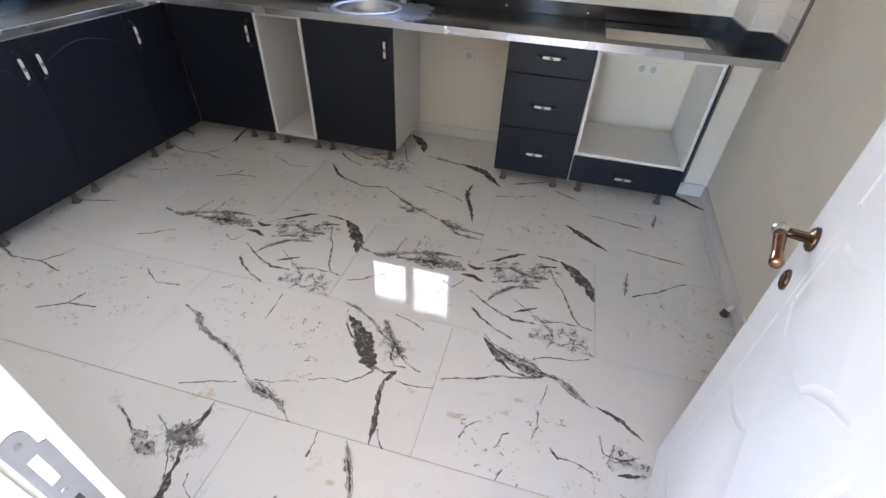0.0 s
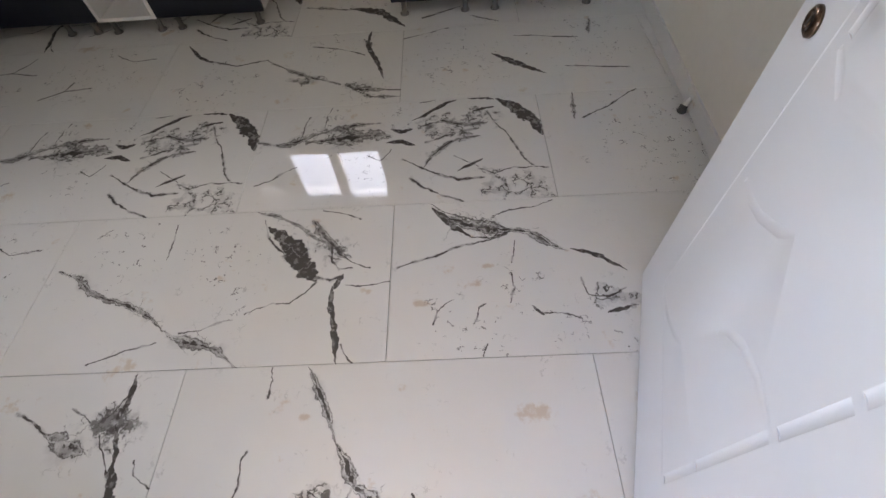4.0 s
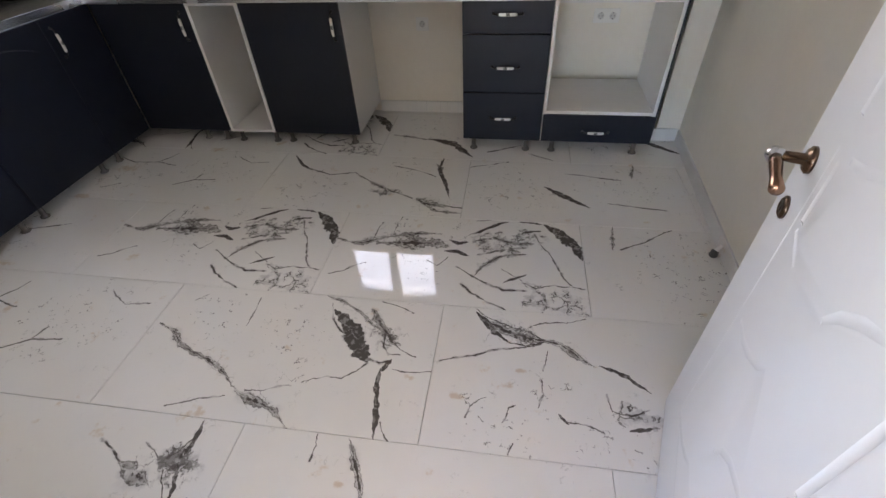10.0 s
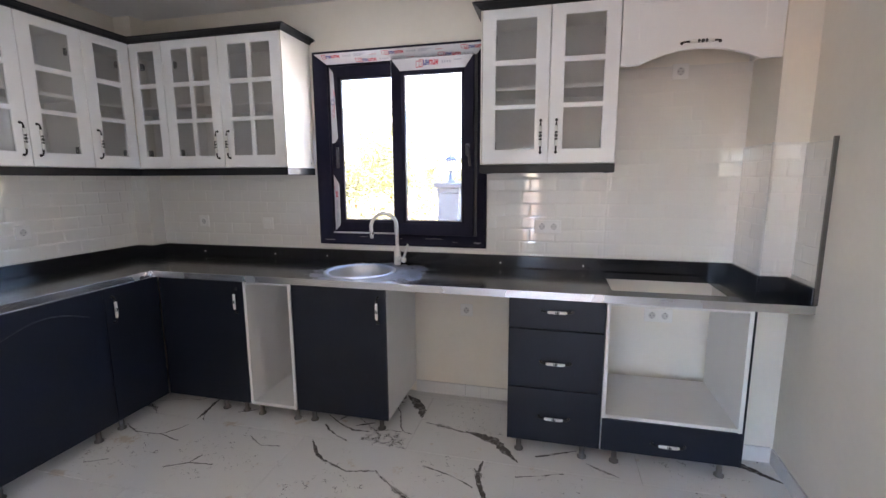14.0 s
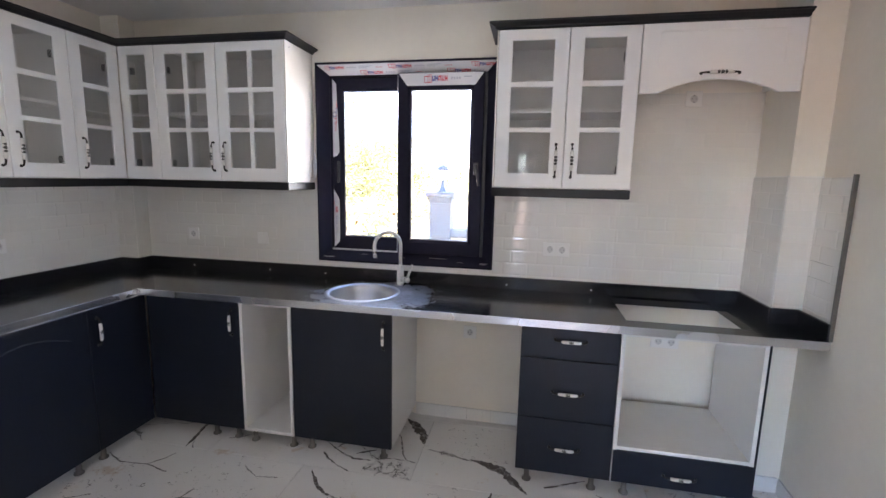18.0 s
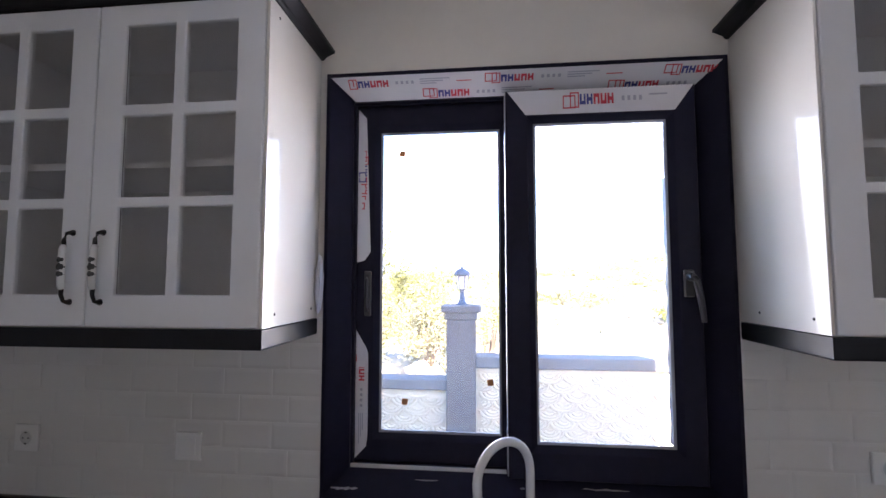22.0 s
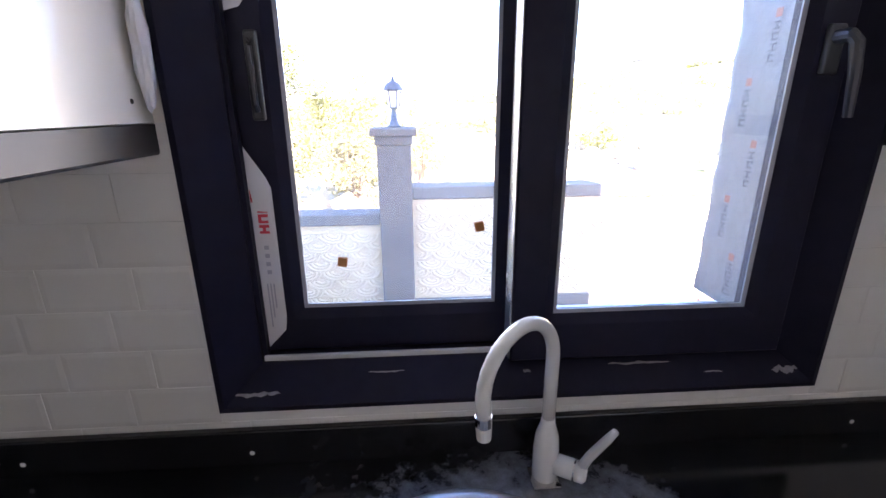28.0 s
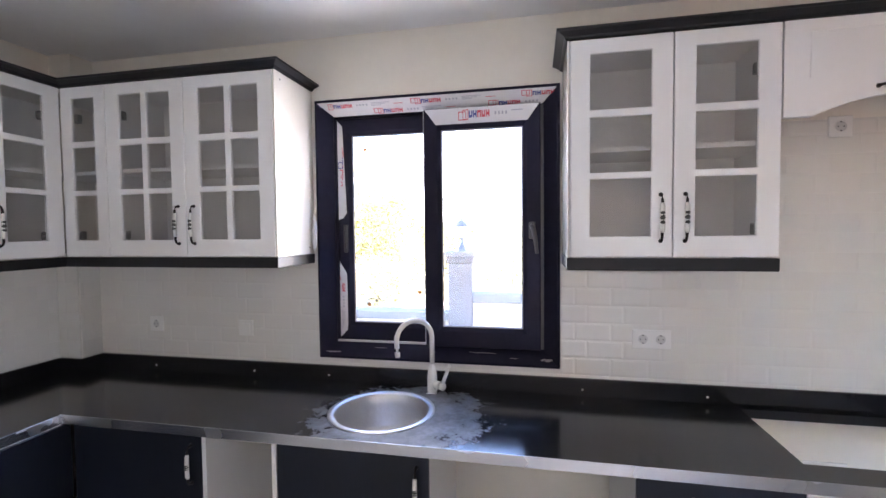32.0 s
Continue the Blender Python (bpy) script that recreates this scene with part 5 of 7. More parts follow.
def groove(pts, half=0.0100, deep=0.0026):
    """A round-bottomed channel milled into the leaf's face."""
    r = (deep * deep + half * half) / (2 * deep)
    end = [r] if len(pts) == 2 else [r * 0.93]
    cut = part("cutter", tube([(a, deep - r, z) for a, z in pts], end + [r] * (len(pts) - 2) + end, 32), DOORWHITE, None)
    md = leaf.modifiers.new("channel", "BOOLEAN")
    md.operation, md.object, md.solver = "DIFFERENCE", cut, "EXACT"
    shaped = bpy.data.meshes.new_from_object(leaf.evaluated_get(bpy.context.evaluated_depsgraph_get()))
    leaf.modifiers.remove(md)
    leaf.data = shaped
    bpy.data.objects.remove(cut)


def arc_line(cx, cz, rx, rz, a0, a1, n=18):
    return [(cx + rx * math.cos(radians(a0 + (a1 - a0) * i / n)), cz + rz * math.sin(radians(a0 + (a1 - a0) * i / n))) for i in range(n + 1)]


for pts in ([(0.138, 0.214), (0.138, 0.362)], [(0.138, 0.372), (0.138, 0.608)], [(0.136, 0.630), (0.134, 0.768)], [(0.134, 0.785), (0.132, 1.00)], 
            [(0.350, 0.485), (0.335, 0.522), (0.290, 0.565), (0.222, 0.600), (0.140, 0.612)], [(0.590, 0.632), (0.530, 0.640), (0.480, 0.658), (0.415, 0.700), (0.386, 0.732)],
            [(0.600, 0.212), (0.555, 0.222), (0.500, 0.242), (0.440, 0.280), (0.398, 0.318)], [(0.592, 0.888), (0.556, 0.876), (0.518, 0.860)],
            [(0.345, 0.905), (0.316, 0.945), (0.270, 0.982), (0.206, 1.018)], [(0.556, 1.050), (0.500, 1.062), (0.420, 1.097)], [(0.590, 0.905), (0.588, 1.03)],
            arc_line(0.375, 1.70, 0.24, 0.17, 0, 180), [(0.135, 1.10), (0.135, 1.70)], [(0.615, 1.10), (0.615, 1.70)]):
    groove(pts)
groove([(0.622, 0.206), (0.622, 1.04)], 0.0035, 0.0012)
groove([(0.145, 0.204), (0.616, 0.204)], 0.0035, 0.0012)
for poly in leaf.data.polygons:
    poly.use_smooth = True
leaf.data.set_sharp_from_angle(angle=radians(22))
hz, hx = 0.972, DW - 0.076
hd2 = part("handle", lathe([(0.026, 0.0), (0.026, -0.006), (0.020, -0.011), (0.011, -0.013), (0.010, -0.050)], (hx, 0, hz), "y", 24), BRONZE, door, "bronze rosette", True)
b = lathe([(0.0001, -0.016), (0.010, -0.014), (0.016, -0.006), (0.0175, 0.0), (0.016, 0.006), (0.010, 0.014), (0.0001, 0.016)], (hx, -0.060, hz), "z", 20)
part("knuckle", b, CHROME, hd2, "polished round knuckle", True)
b = tube([(hx - 0.005, -0.060, hz), (hx - 0.035, -0.060, hz - 0.002), (hx - 0.075, -0.060, hz - 0.008), (hx - 0.108, -0.060, hz - 0.012), (hx - 0.114, -0.060, hz - 0.013)], [0.011, 0.0115, 0.010, 0.013, 0.010], 14)
part("lever", b, COPPER, hd2, "rose bronze lever", True)
esc = part("escutcheon", lathe([(0.024, 0.0), (0.024, -0.005), (0.018, -0.009), (0.008, -0.009), (0.008, -0.005), (0.0, -0.005)], (hx, 0, hz - 0.108), "y", 24), BRONZE, door, "bronze keyhole rosette", True)
part("keyhole", box(hx - 0.0025, hx + 0.0025, -0.0098, -0.0092, hz - 0.116, hz - 0.101), DARKPLASTIC, esc)
for zz in (0.22, 1.05, 1.82):
    hg = part("hinge", lathe([(0.008, 0.0), (0.008, 0.09)], (-0.006, -0.006, zz), "z", 12), BRONZE, door, "brown metal hinge")
    part("hinge_leaf", box(-0.0048, -0.001, -0.002, 0.03, zz, zz + 0.09), BRONZE, hg)
ang = math.atan2(FREE.y - HINGE.y, FREE.x - HINGE.x)
for o in door.children_recursive:
    o.data.transform(Matrix.Diagonal((1, -1, 1, 1)))
    o.data.flip_normals()
door.matrix_basis = Matrix.Translation(HINGE) @ Matrix.Rotation(ang, 4, "Z")

# ---- marble-look floor tiles ----
# printed veins: strokes of (width in mm, (x, y), ...) in the tile's own metres
VEINS = {}
VEINS["ridge"] = [(17, (-0.023, 0.393), (0.102, 0.357), (0.199, 0.390), (0.295, 0.436), (0.410, 0.459), (0.515, 0.466)),
    (46, (0.217, 0.367), (0.331, 0.378), (0.458, 0.397), (0.568, 0.376)), (-13, (0.553, 0.341), (0.616, 0.339), (0.673, 0.318)),
    (-16, (0.568, 0.423), (0.616, 0.400), (0.656, 0.417)), (-11, (0.653, 0.465), (0.729, 0.516), (0.806, 0.576), (0.854, 0.595)),
    (5, (0.691, 0.587), (0.771, 0.606), (0.843, 0.612)), (-14, (0.886, 0.608), (0.950, 0.610), (1.018, 0.589)),
    (-10, (0.917, 0.511), (0.969, 0.529), (1.016, 0.538)), (-36, (1.029, 0.594), (1.110, 0.512), (1.172, 0.429), (1.195, 0.339)),
    (9, (0.981, 0.505), (1.012, 0.425), (1.049, 0.373), (1.078, 0.293), (1.106, 0.217), (1.139, 0.168))]
VEINS["ridge"] += [(10, (0.707, 0.185), (0.736, 0.244), (0.782, 0.296), (0.845, 0.341), (0.939, 0.351)),
    (8, (0.624, 0.238), (0.700, 0.185), (0.773, 0.143), (0.847, 0.116), (0.939, 0.119)),
    (9, (0.657, 0.130), (0.711, 0.077), (0.781, 0.033), (0.875, -0.009)), (-8, (0.838, 0.159), (0.885, 0.187), (0.941, 0.219)),
    (5, (0.830, 0.244), (0.880, 0.204), (0.922, 0.178)), (5, (0.922, 0.168), (0.981, 0.137), (1.063, 0.162), (1.154, 0.158), (1.192, 0.150)),
    (8, (0.040, 0.131), (0.101, 0.157), (0.141, 0.196), (0.193, 0.226)), (4, (0.474, 0.269), (0.532, 0.239), (0.575, 0.301)),
    (4, (0.190, 0.406), (0.191, 0.479), (0.203, 0.530)), (4, (0.276, 0.456), (0.282, 0.540), (0.297, 0.584)),
    (14, (0.686, 0.426), (0.783, 0.460), (0.885, 0.422), (0.979, 0.433))]
VEINS["ridge"] += [(9, (0.717, 0.331), (0.828, 0.375), (0.935, 0.400)), (4, (0.751, 0.641), (0.793, 0.678))]
VEINS["diagonal"] = [(14, (0.033, 0.375), (0.108, 0.347), (0.199, 0.277), (0.294, 0.242), (0.400, 0.195), (0.483, 0.132)),
    (16, (0.483, 0.132), (0.538, 0.099), (0.608, 0.080), (0.681, 0.058), (0.751, 0.000)),
    (5, (0.542, 0.115), (0.609, 0.127), (0.659, 0.150), (0.702, 0.158)),
    (6, (0.738, 0.178), (0.779, 0.197), (0.815, 0.208), (0.875, 0.209), (0.918, 0.240), (0.955, 0.282)),
    (4, (0.279, 0.028), (0.342, 0.052), (0.408, 0.072), (0.479, 0.091)),
    (-44, (0.750, 0.523), (0.826, 0.459), (0.875, 0.397), (0.916, 0.334), (0.953, 0.289)),
    (5, (0.728, 0.562), (0.757, 0.470), (0.799, 0.428), (0.853, 0.376)),
    (10, (0.689, 0.601), (0.773, 0.575), (0.855, 0.527), (0.916, 0.475), (0.985, 0.431)),
    (22, (0.911, 0.547), (0.950, 0.488), (0.999, 0.430), (1.047, 0.375))]
VEINS["diagonal"] += [(6, (1.047, 0.375), (1.082, 0.351), (1.131, 0.333)), (8, (0.995, 0.430), (0.999, 0.366), (1.025, 0.332), (1.072, 0.336)),
    (8, (0.941, 0.305), (1.000, 0.291), (1.037, 0.304)), (-16, (1.021, 0.254), (1.030, 0.281), (1.040, 0.309)),
    (-13, (1.013, 0.268), (1.016, 0.197), (1.035, 0.118), (1.049, 0.058), (1.056, -0.003)), (6, (1.064, 0.058), (1.078, 0.029), (1.104, -0.003)),
    (4, (1.058, 0.267), (1.135, 0.264), (1.214, 0.277)), (4, (0.401, 0.557), (0.408, 0.497), (0.405, 0.404)),
    (4, (0.939, 0.596), (1.017, 0.578), (1.084, 0.544))]
VEINS["fork"] = [(-15, (0.139, 0.583), (0.178, 0.538), (0.220, 0.485), (0.272, 0.443)), (26, (0.184, 0.538), (0.257, 0.500), (0.327, 0.478), (0.405, 0.461)),
    (7, (0.272, 0.443), (0.336, 0.434), (0.407, 0.451)), (4, (0.135, 0.599), (0.186, 0.554), (0.277, 0.520), (0.363, 0.498), (0.410, 0.463)),
    (16, (0.407, 0.461), (0.477, 0.450), (0.535, 0.397), (0.595, 0.362)), (-10, (0.606, 0.367), (0.662, 0.354), (0.714, 0.325), (0.772, 0.279)),
    (7, (0.022, 0.325), (0.083, 0.350), (0.161, 0.371), (0.240, 0.404), (0.320, 0.422), (0.401, 0.446)),
    (5, (0.360, 0.529), (0.427, 0.555), (0.498, 0.562), (0.575, 0.588)), (4, (0.427, 0.415), (0.415, 0.365), (0.405, 0.325)),
    (4, (0.142, 0.111), (0.153, 0.154), (0.180, 0.185), (0.210, 0.198))]
VEINS["fork"] += [(4, (0.268, 0.110), (0.289, 0.163), (0.309, 0.175)), (4, (0.284, 0.006), (0.302, 0.045)), (-7, (0.453, 0.160), (0.470, 0.139), (0.487, 0.129)),
    (5, (0.480, 0.137), (0.540, 0.132), (0.595, 0.112)), (6, (0.620, 0.258), (0.631, 0.193), (0.684, 0.182), (0.754, 0.211)),
    (-8, (0.678, 0.127), (0.715, 0.139), (0.753, 0.151)), (5, (0.399, 0.283), (0.403, 0.228), (0.382, 0.175))]
VEINS["branch"] = [(-11, (1.057, 0.596), (1.060, 0.549), (1.064, 0.513), (1.055, 0.465)), (28, (1.060, 0.523), (1.046, 0.465), (1.043, 0.411)),
    (5, (1.055, 0.534), (1.031, 0.482), (0.990, 0.448)), (-9, (1.053, 0.451), (1.081, 0.383), (1.085, 0.344)),
    (-18, (1.080, 0.359), (1.097, 0.298), (1.109, 0.245), (1.120, 0.200)), (6, (1.120, 0.200), (1.137, 0.164), (1.168, 0.143), (1.198, 0.125)),
    (7, (1.009, 0.431), (1.051, 0.367), (1.090, 0.303)), (6, (0.740, 0.491), (0.797, 0.465), (0.851, 0.431)),
    (22, (0.853, 0.428), (0.910, 0.407), (0.980, 0.381)), (5, (0.902, 0.499), (0.945, 0.482), (0.988, 0.444)),
    (4, (1.138, 0.359), (1.147, 0.321), (1.184, 0.299), (1.216, 0.283))]
VEINS["chain"] = [(13, (0.374, 0.598), (0.413, 0.532), (0.446, 0.460), (0.479, 0.383)), (16, (0.479, 0.383), (0.508, 0.337), (0.524, 0.300), (0.532, 0.283)),
    (20, (0.532, 0.283), (0.574, 0.256), (0.585, 0.221), (0.581, 0.194)), (12, (0.581, 0.194), (0.607, 0.168), (0.643, 0.157), (0.669, 0.118)),
    (5, (0.531, 0.283), (0.520, 0.251), (0.500, 0.234), (0.467, 0.243), (0.423, 0.266)), (-46, (0.421, 0.245), (0.444, 0.215), (0.469, 0.172)),
    (7, (0.523, 0.230), (0.556, 0.203), (0.583, 0.177)), (5, (0.264, 0.596), (0.272, 0.565), (0.263, 0.512)),
    (6, (0.238, 0.367), (0.228, 0.343), (0.233, 0.298), (0.226, 0.261)), (5, (0.246, 0.222), (0.262, 0.197), (0.263, 0.171)),
    (5, (0.884, 0.120), (0.922, 0.136), (0.957, 0.160), (0.986, 0.173), (1.031, 0.193))]
VEINS["chain"] += [(4, (1.052, 0.121), (1.057, 0.161), (1.053, 0.202)), (4, (0.685, 0.261), (0.705, 0.227))]
VEINS["river"] = [(-12, (0.063, 0.574), (0.143, 0.469), (0.229, 0.405)), (9, (0.216, 0.416), (0.366, 0.361), (0.513, 0.395)),
    (11, (0.513, 0.395), (0.626, 0.313), (0.755, 0.230), (0.915, 0.159)), (26, (0.943, 0.156), (1.024, 0.101), (1.123, 0.099)),
    (6, (1.123, 0.099), (1.208, 0.087)), (7, (0.738, 0.490), (0.892, 0.448), (1.015, 0.392)),
    (-15, (1.035, 0.625), (1.021, 0.489), (1.080, 0.322), (1.122, 0.189)), (24, (1.000, 0.530), (1.040, 0.450)),
    (17, (0.950, 0.140), (1.070, 0.050), (1.200, 0.040))]
VEINS["quiet"] = [(-22, (0.440, 0.330), (0.540, 0.250), (0.670, 0.150)), (10, (0.960, 0.600), (0.930, 0.460)), (6, (0.000, 0.510), (0.230, 0.590)),
    (9, (0.770, 0.200), (1.060, 0.160)), (6, (0.560, 0.480), (0.870, 0.430))]
VEINS["faint"] = [(5, (0.080, 0.460), (0.220, 0.405), (0.370, 0.420), (0.520, 0.385)), (4, (0.370, 0.420), (0.430, 0.480), (0.450, 0.540)), (6, (0.640, 0.170), (0.740, 0.235), (0.870, 0.250)),
    (4, (0.740, 0.235), (0.760, 0.300)), (4, (0.900, 0.520), (1.010, 0.455), (1.120, 0.470)), (4, (0.200, 0.110), (0.300, 0.160))]
VEINS["bank"] = [(-32, (0.290, 0.250), (0.460, 0.195), (0.600, 0.030)), (13, (0.040, 0.290), (0.160, 0.270), (0.300, 0.235)), (8, (0.600, 0.400), (0.800, 0.360)),
    (9, (0.700, 0.100), (0.900, 0.200)), (11, (0.950, 0.100), (1.100, 0.020))]
VEINS["sparse"] = [(10, (0.160, 0.600), (0.140, 0.430)), (7, (0.180, 0.430), (0.280, 0.490), (0.440, 0.600)), (8, (0.700, 0.300), (0.900, 0.360))]

# patches of fine netted cracks: (x, y, radius)
WEBS = {"ridge": [(1.0, 0.09, 0.085), (1.14, 0.06, 0.065), (0.72, 0.46, 0.05)], "diagonal": [(1.02, 0.37, 0.045)], "fork": [(0.36, 0.47, 0.05), (0.72, 0.18, 0.06)],
        "branch": [(1.04, 0.43, 0.06), (1.02, 0.50, 0.035)], "chain": [(0.41, 0.20, 0.05), (0.61, 0.16, 0.05)]}
# patches of short dashes: (x, y, radius)
FLECKS = {"faint": [(0.3, 0.25, 0.22), (0.85, 0.36, 0.22)], "diagonal": [(0.24, 0.44, 0.15), (0.60, 0.42, 0.14), (0.68, 0.26, 0.10)], "fork": [(0.24, 0.09, 0.14), (0.40, 0.23, 0.10), (0.62, 0.10, 0.12)], "ridge": [(0.30, 0.50, 0.10), (0.60, 0.53, 0.10), (0.50, 0.16, 0.10)],
          "quiet": [(0.3, 0.3, 0.25), (0.9, 0.4, 0.2)], "sparse": [(0.5, 0.3, 0.3)], "river": [(0.3, 0.2, 0.2), (0.8, 0.5, 0.15)], "bank": [(0.3, 0.4, 0.2)]}

# rusty spills on the laid floor: (x, y, radius)
SPILLS = [(-1.96, 2.35, 0.035), (-2.44, 2.07, 0.05), (0.165, 0.368, 0.028), (-0.144, 0.721, 0.015), (-0.03, 0.147, 0.022), (-0.132, 0.126, 0.03), (0.28, 0.13, 0.035), (0.014, 0.784, 0.016),
          (0.07, 0.85, 0.012), (-0.317, 0.777, 0.012), (-0.466, 0.385, 0.010), (-2.50, 1.75, 0.03)]
# patches of dry-brush strokes: (x, y, radius)
BRUSH = {"ridge": [(0.84, 0.42, 0.085), (0.36, 0.42, 0.05), (0.95, 0.52, 0.04)], "diagonal": [(0.99, 0.42, 0.035)], "branch": [(1.04, 0.45, 0.05)], "river": [(0.75, 0.20, 0.04)], "chain": [(0.43, 0.24, 0.04)]}


def marble(name, strokes):
    """White polished tile with a printed pattern of grey veins, flecks and pale stains."""
    m, nt, b = nodes_of("marble_" + name)
    N, L = nt.nodes, nt.links

    def math_node(op, a, c=None, clamp=False):
        n = N.new("ShaderNodeMath")
        n.operation, n.use_clamp = op, clamp
        for i, v in enumerate((a, c)):
            if v is None:
                continue
            if isinstance(v, (int, float)):
                n.inputs[i].default_value = v
            else:
                L.new(v, n.inputs[i])
        return n.outputs[0]

    def vec(op, a, c=None, scale=None):
        n = N.new("ShaderNodeVectorMath")
        n.operation = op
        for i, v in enumerate((a, c)):
            if v is None:
                continue
            if isinstance(v, tuple):
                n.inputs[i].default_value = v
            else:
                L.new(v, n.inputs[i])
        if scale is not None:
            if isinstance(scale, (int, float)):
                n.inputs["Scale"].default_value = scale
            else:
                L.new(scale, n.inputs["Scale"])
        return n.outputs["Value" if op in ("DOT_PRODUCT", "LENGTH", "DISTANCE") else "Vector"]

    def noise_node(v, scale, detail=4.0, rough=0.55):
        n = N.new("ShaderNodeTexNoise")
        n.inputs["Scale"].default_value, n.inputs["Detail"].default_value, n.inputs["Roughness"].default_value = scale, detail, rough
        L.new(v, n.inputs["Vector"])
        return n

    def ranged(v, a, c, lo=0.0, hi=1.0):
        n = N.new("ShaderNodeMapRange")
        n.interpolation_type = "SMOOTHSTEP"
        n.inputs["From Min"].default_value, n.inputs["From Max"].default_value = a, c
        n.inputs["To Min"].default_value, n.inputs["To Max"].default_value = lo, hi
        L.new(v, n.inputs["Value"])
        return n.outputs["Result"]
    tc = N.new("ShaderNodeTexCoord")
    flat = vec("MULTIPLY", tc.outputs["Object"], (1, 1, 0))
    w1 = vec("SCALE", vec("SUBTRACT", noise_node(flat, 8, 3).outputs["Color"], (0.5, 0.5, 0.5)), None, 0.022)
    w2 = vec("SCALE", vec("SUBTRACT", noise_node(flat, 36, 4, 0.6).outputs["Color"], (0.5, 0.5, 0.5)), None, 0.016)
    p = vec("MULTIPLY", vec("ADD", vec("ADD", flat, w1), w2), (1, 1, 0))
    thick = ranged(noise_node(flat, 9, 3).outputs["Fac"], 0.3, 0.72, 0.35, 1.6)
    mask = solid = web = thin = last = None
    for width, *pts in strokes:
        for i, ((ax, ay), (bx, by)) in enumerate(zip(pts, pts[1:])):
            ba = (bx - ax, by - ay, 0.0)
            here = p
            if last is not None:
                # worked out one after another: each piece waits for the one before it
                wait = N.new("ShaderNodeVectorMath")
                wait.operation = "MULTIPLY_ADD"
                L.new(last, wait.inputs[0])
                wait.inputs[1].default_value = (1e-7, 1e-7, 0.0)
                L.new(p, wait.inputs[2])
                here = wait.outputs["Vector"]
            pa = vec("SUBTRACT", here, (ax, ay, 0.0))
            h = math_node("MULTIPLY", vec("DOT_PRODUCT", pa, ba), 1.0 / max(1e-6, ba[0] ** 2 + ba[1] ** 2), True)
            q = N.new("ShaderNodeVectorMath")
            q.operation = "SCALE"
            q.inputs[0].default_value = ba
            L.new(h, q.inputs["Scale"])
            dist = vec("DISTANCE", pa, q.outputs["Vector"])
            if width < 0:
                # a plume: dark, swelling in the middle and pointed at both ends
                u = math_node("ADD", math_node("MULTIPLY", h, 1.0 / (len(pts) - 1)), i / (len(pts) - 1))
                bulge = math_node("ADD", math_node("MULTIPLY", math_node("MULTIPLY", u, math_node("SUBTRACT", 1.0, u)), 3.4), 0.15)
                d = math_node("DIVIDE", math_node("DIVIDE", dist, -width * 0.0009), bulge)
                solid = last = d if solid is None else math_node("MINIMUM", solid, d)
            elif width < 10:
                d = math_node("DIVIDE", dist, width * 0.00095)
                thin = last = d if thin is None else math_node("MINIMUM", thin, d)
            else:
                u = math_node("ADD", math_node("MULTIPLY", h, 1.0 / (len(pts) - 1)), i / (len(pts) - 1))
                bulge = math_node("ADD", math_node("MULTIPLY", math_node("MULTIPLY", u, math_node("SUBTRACT", 1.0, u)), 3.0), 0.30)
                d = math_node("DIVIDE", math_node("DIVIDE", dist, width * 0.00115), bulge)
                mask = last = d if mask is None else math_node("MINIMUM", mask, d)
    for wx, wy, wr in WEBS.get(name, ()):
        d = math_node("DIVIDE", vec("DISTANCE", p, (wx, wy, 0.0)), wr)
        web = d if web is None else math_node("MINIMUM", web, d)
    if mask is None:
        mask = thin
    rel = math_node("ADD", math_node("DIVIDE", mask, thick), ranged(noise_node(flat, 38, 4, 0.6).outputs["Fac"], 0.3, 0.7, -0.28, 0.28))
    body = ranged(rel, 0.62, 0.74, 1.0, 0.0)
    rim = math_node("MULTIPLY", ranged(math_node("ABSOLUTE", math_node("SUBTRACT", rel, 0.64)), 0.0, 0.17, 1.0, 0.0), ranged(noise_node(flat, 20, 4, 0.6).outputs["Fac"], 0.36, 0.52, 0.1, 1.0))
    halo = ranged(rel, 0.3, 1.9, 1.0, 0.0)
    # mottled fill, streaked and broken
    tex = ranged(noise_node(p, 85, 6, 0.75).outputs["Fac"], 0.42, 0.56, 0.08, 1.0)
    streak = ranged(noise_node(vec("MULTIPLY", p, (2.6, 1.0, 0)), 34, 5, 0.65).outputs["Fac"], 0.42, 0.56, 0.30, 1.0)
    # streaks that run along the vein
    wander = math_node("MULTIPLY", noise_node(flat, 22, 4, 0.6).outputs["Fac"], 17.0)
    along = ranged(math_node("SINE", math_node("ADD", math_node("MULTIPLY", rel, 11.0), wander)), -0.2, 0.75, 0.12, 1.0)
    fill = math_node("MULTIPLY", math_node("MULTIPLY", body, along), math_node("MULTIPLY", tex, streak))
    line = math_node("MULTIPLY", ranged(rel, 0.10, 0.26, 1.0, 0.0), ranged(noise_node(flat, 14, 3).outputs["Fac"], 0.36, 0.50, 0.25, 1.0))

    def crease(v, scale, w):
        """Thin wandering lines where a noise crosses its middle."""
        return ranged(math_node("ABSOLUTE", math_node("SUBTRACT", noise_node(v, scale, 3, 0.5).outputs["Fac"], 0.5)), w * 0.35, w, 1.0, 0.0)

    def cell_lines(v, scale, w):
        n = N.new("ShaderNodeTexVoronoi")
        n.voronoi_dimensions, n.feature = "2D", "DISTANCE_TO_EDGE"
        n.inputs["Scale"].default_value = scale
        L.new(v, n.inputs["Vector"])
        return ranged(n.outputs["Distance"], 0.0, w, 1.0, 0.0)
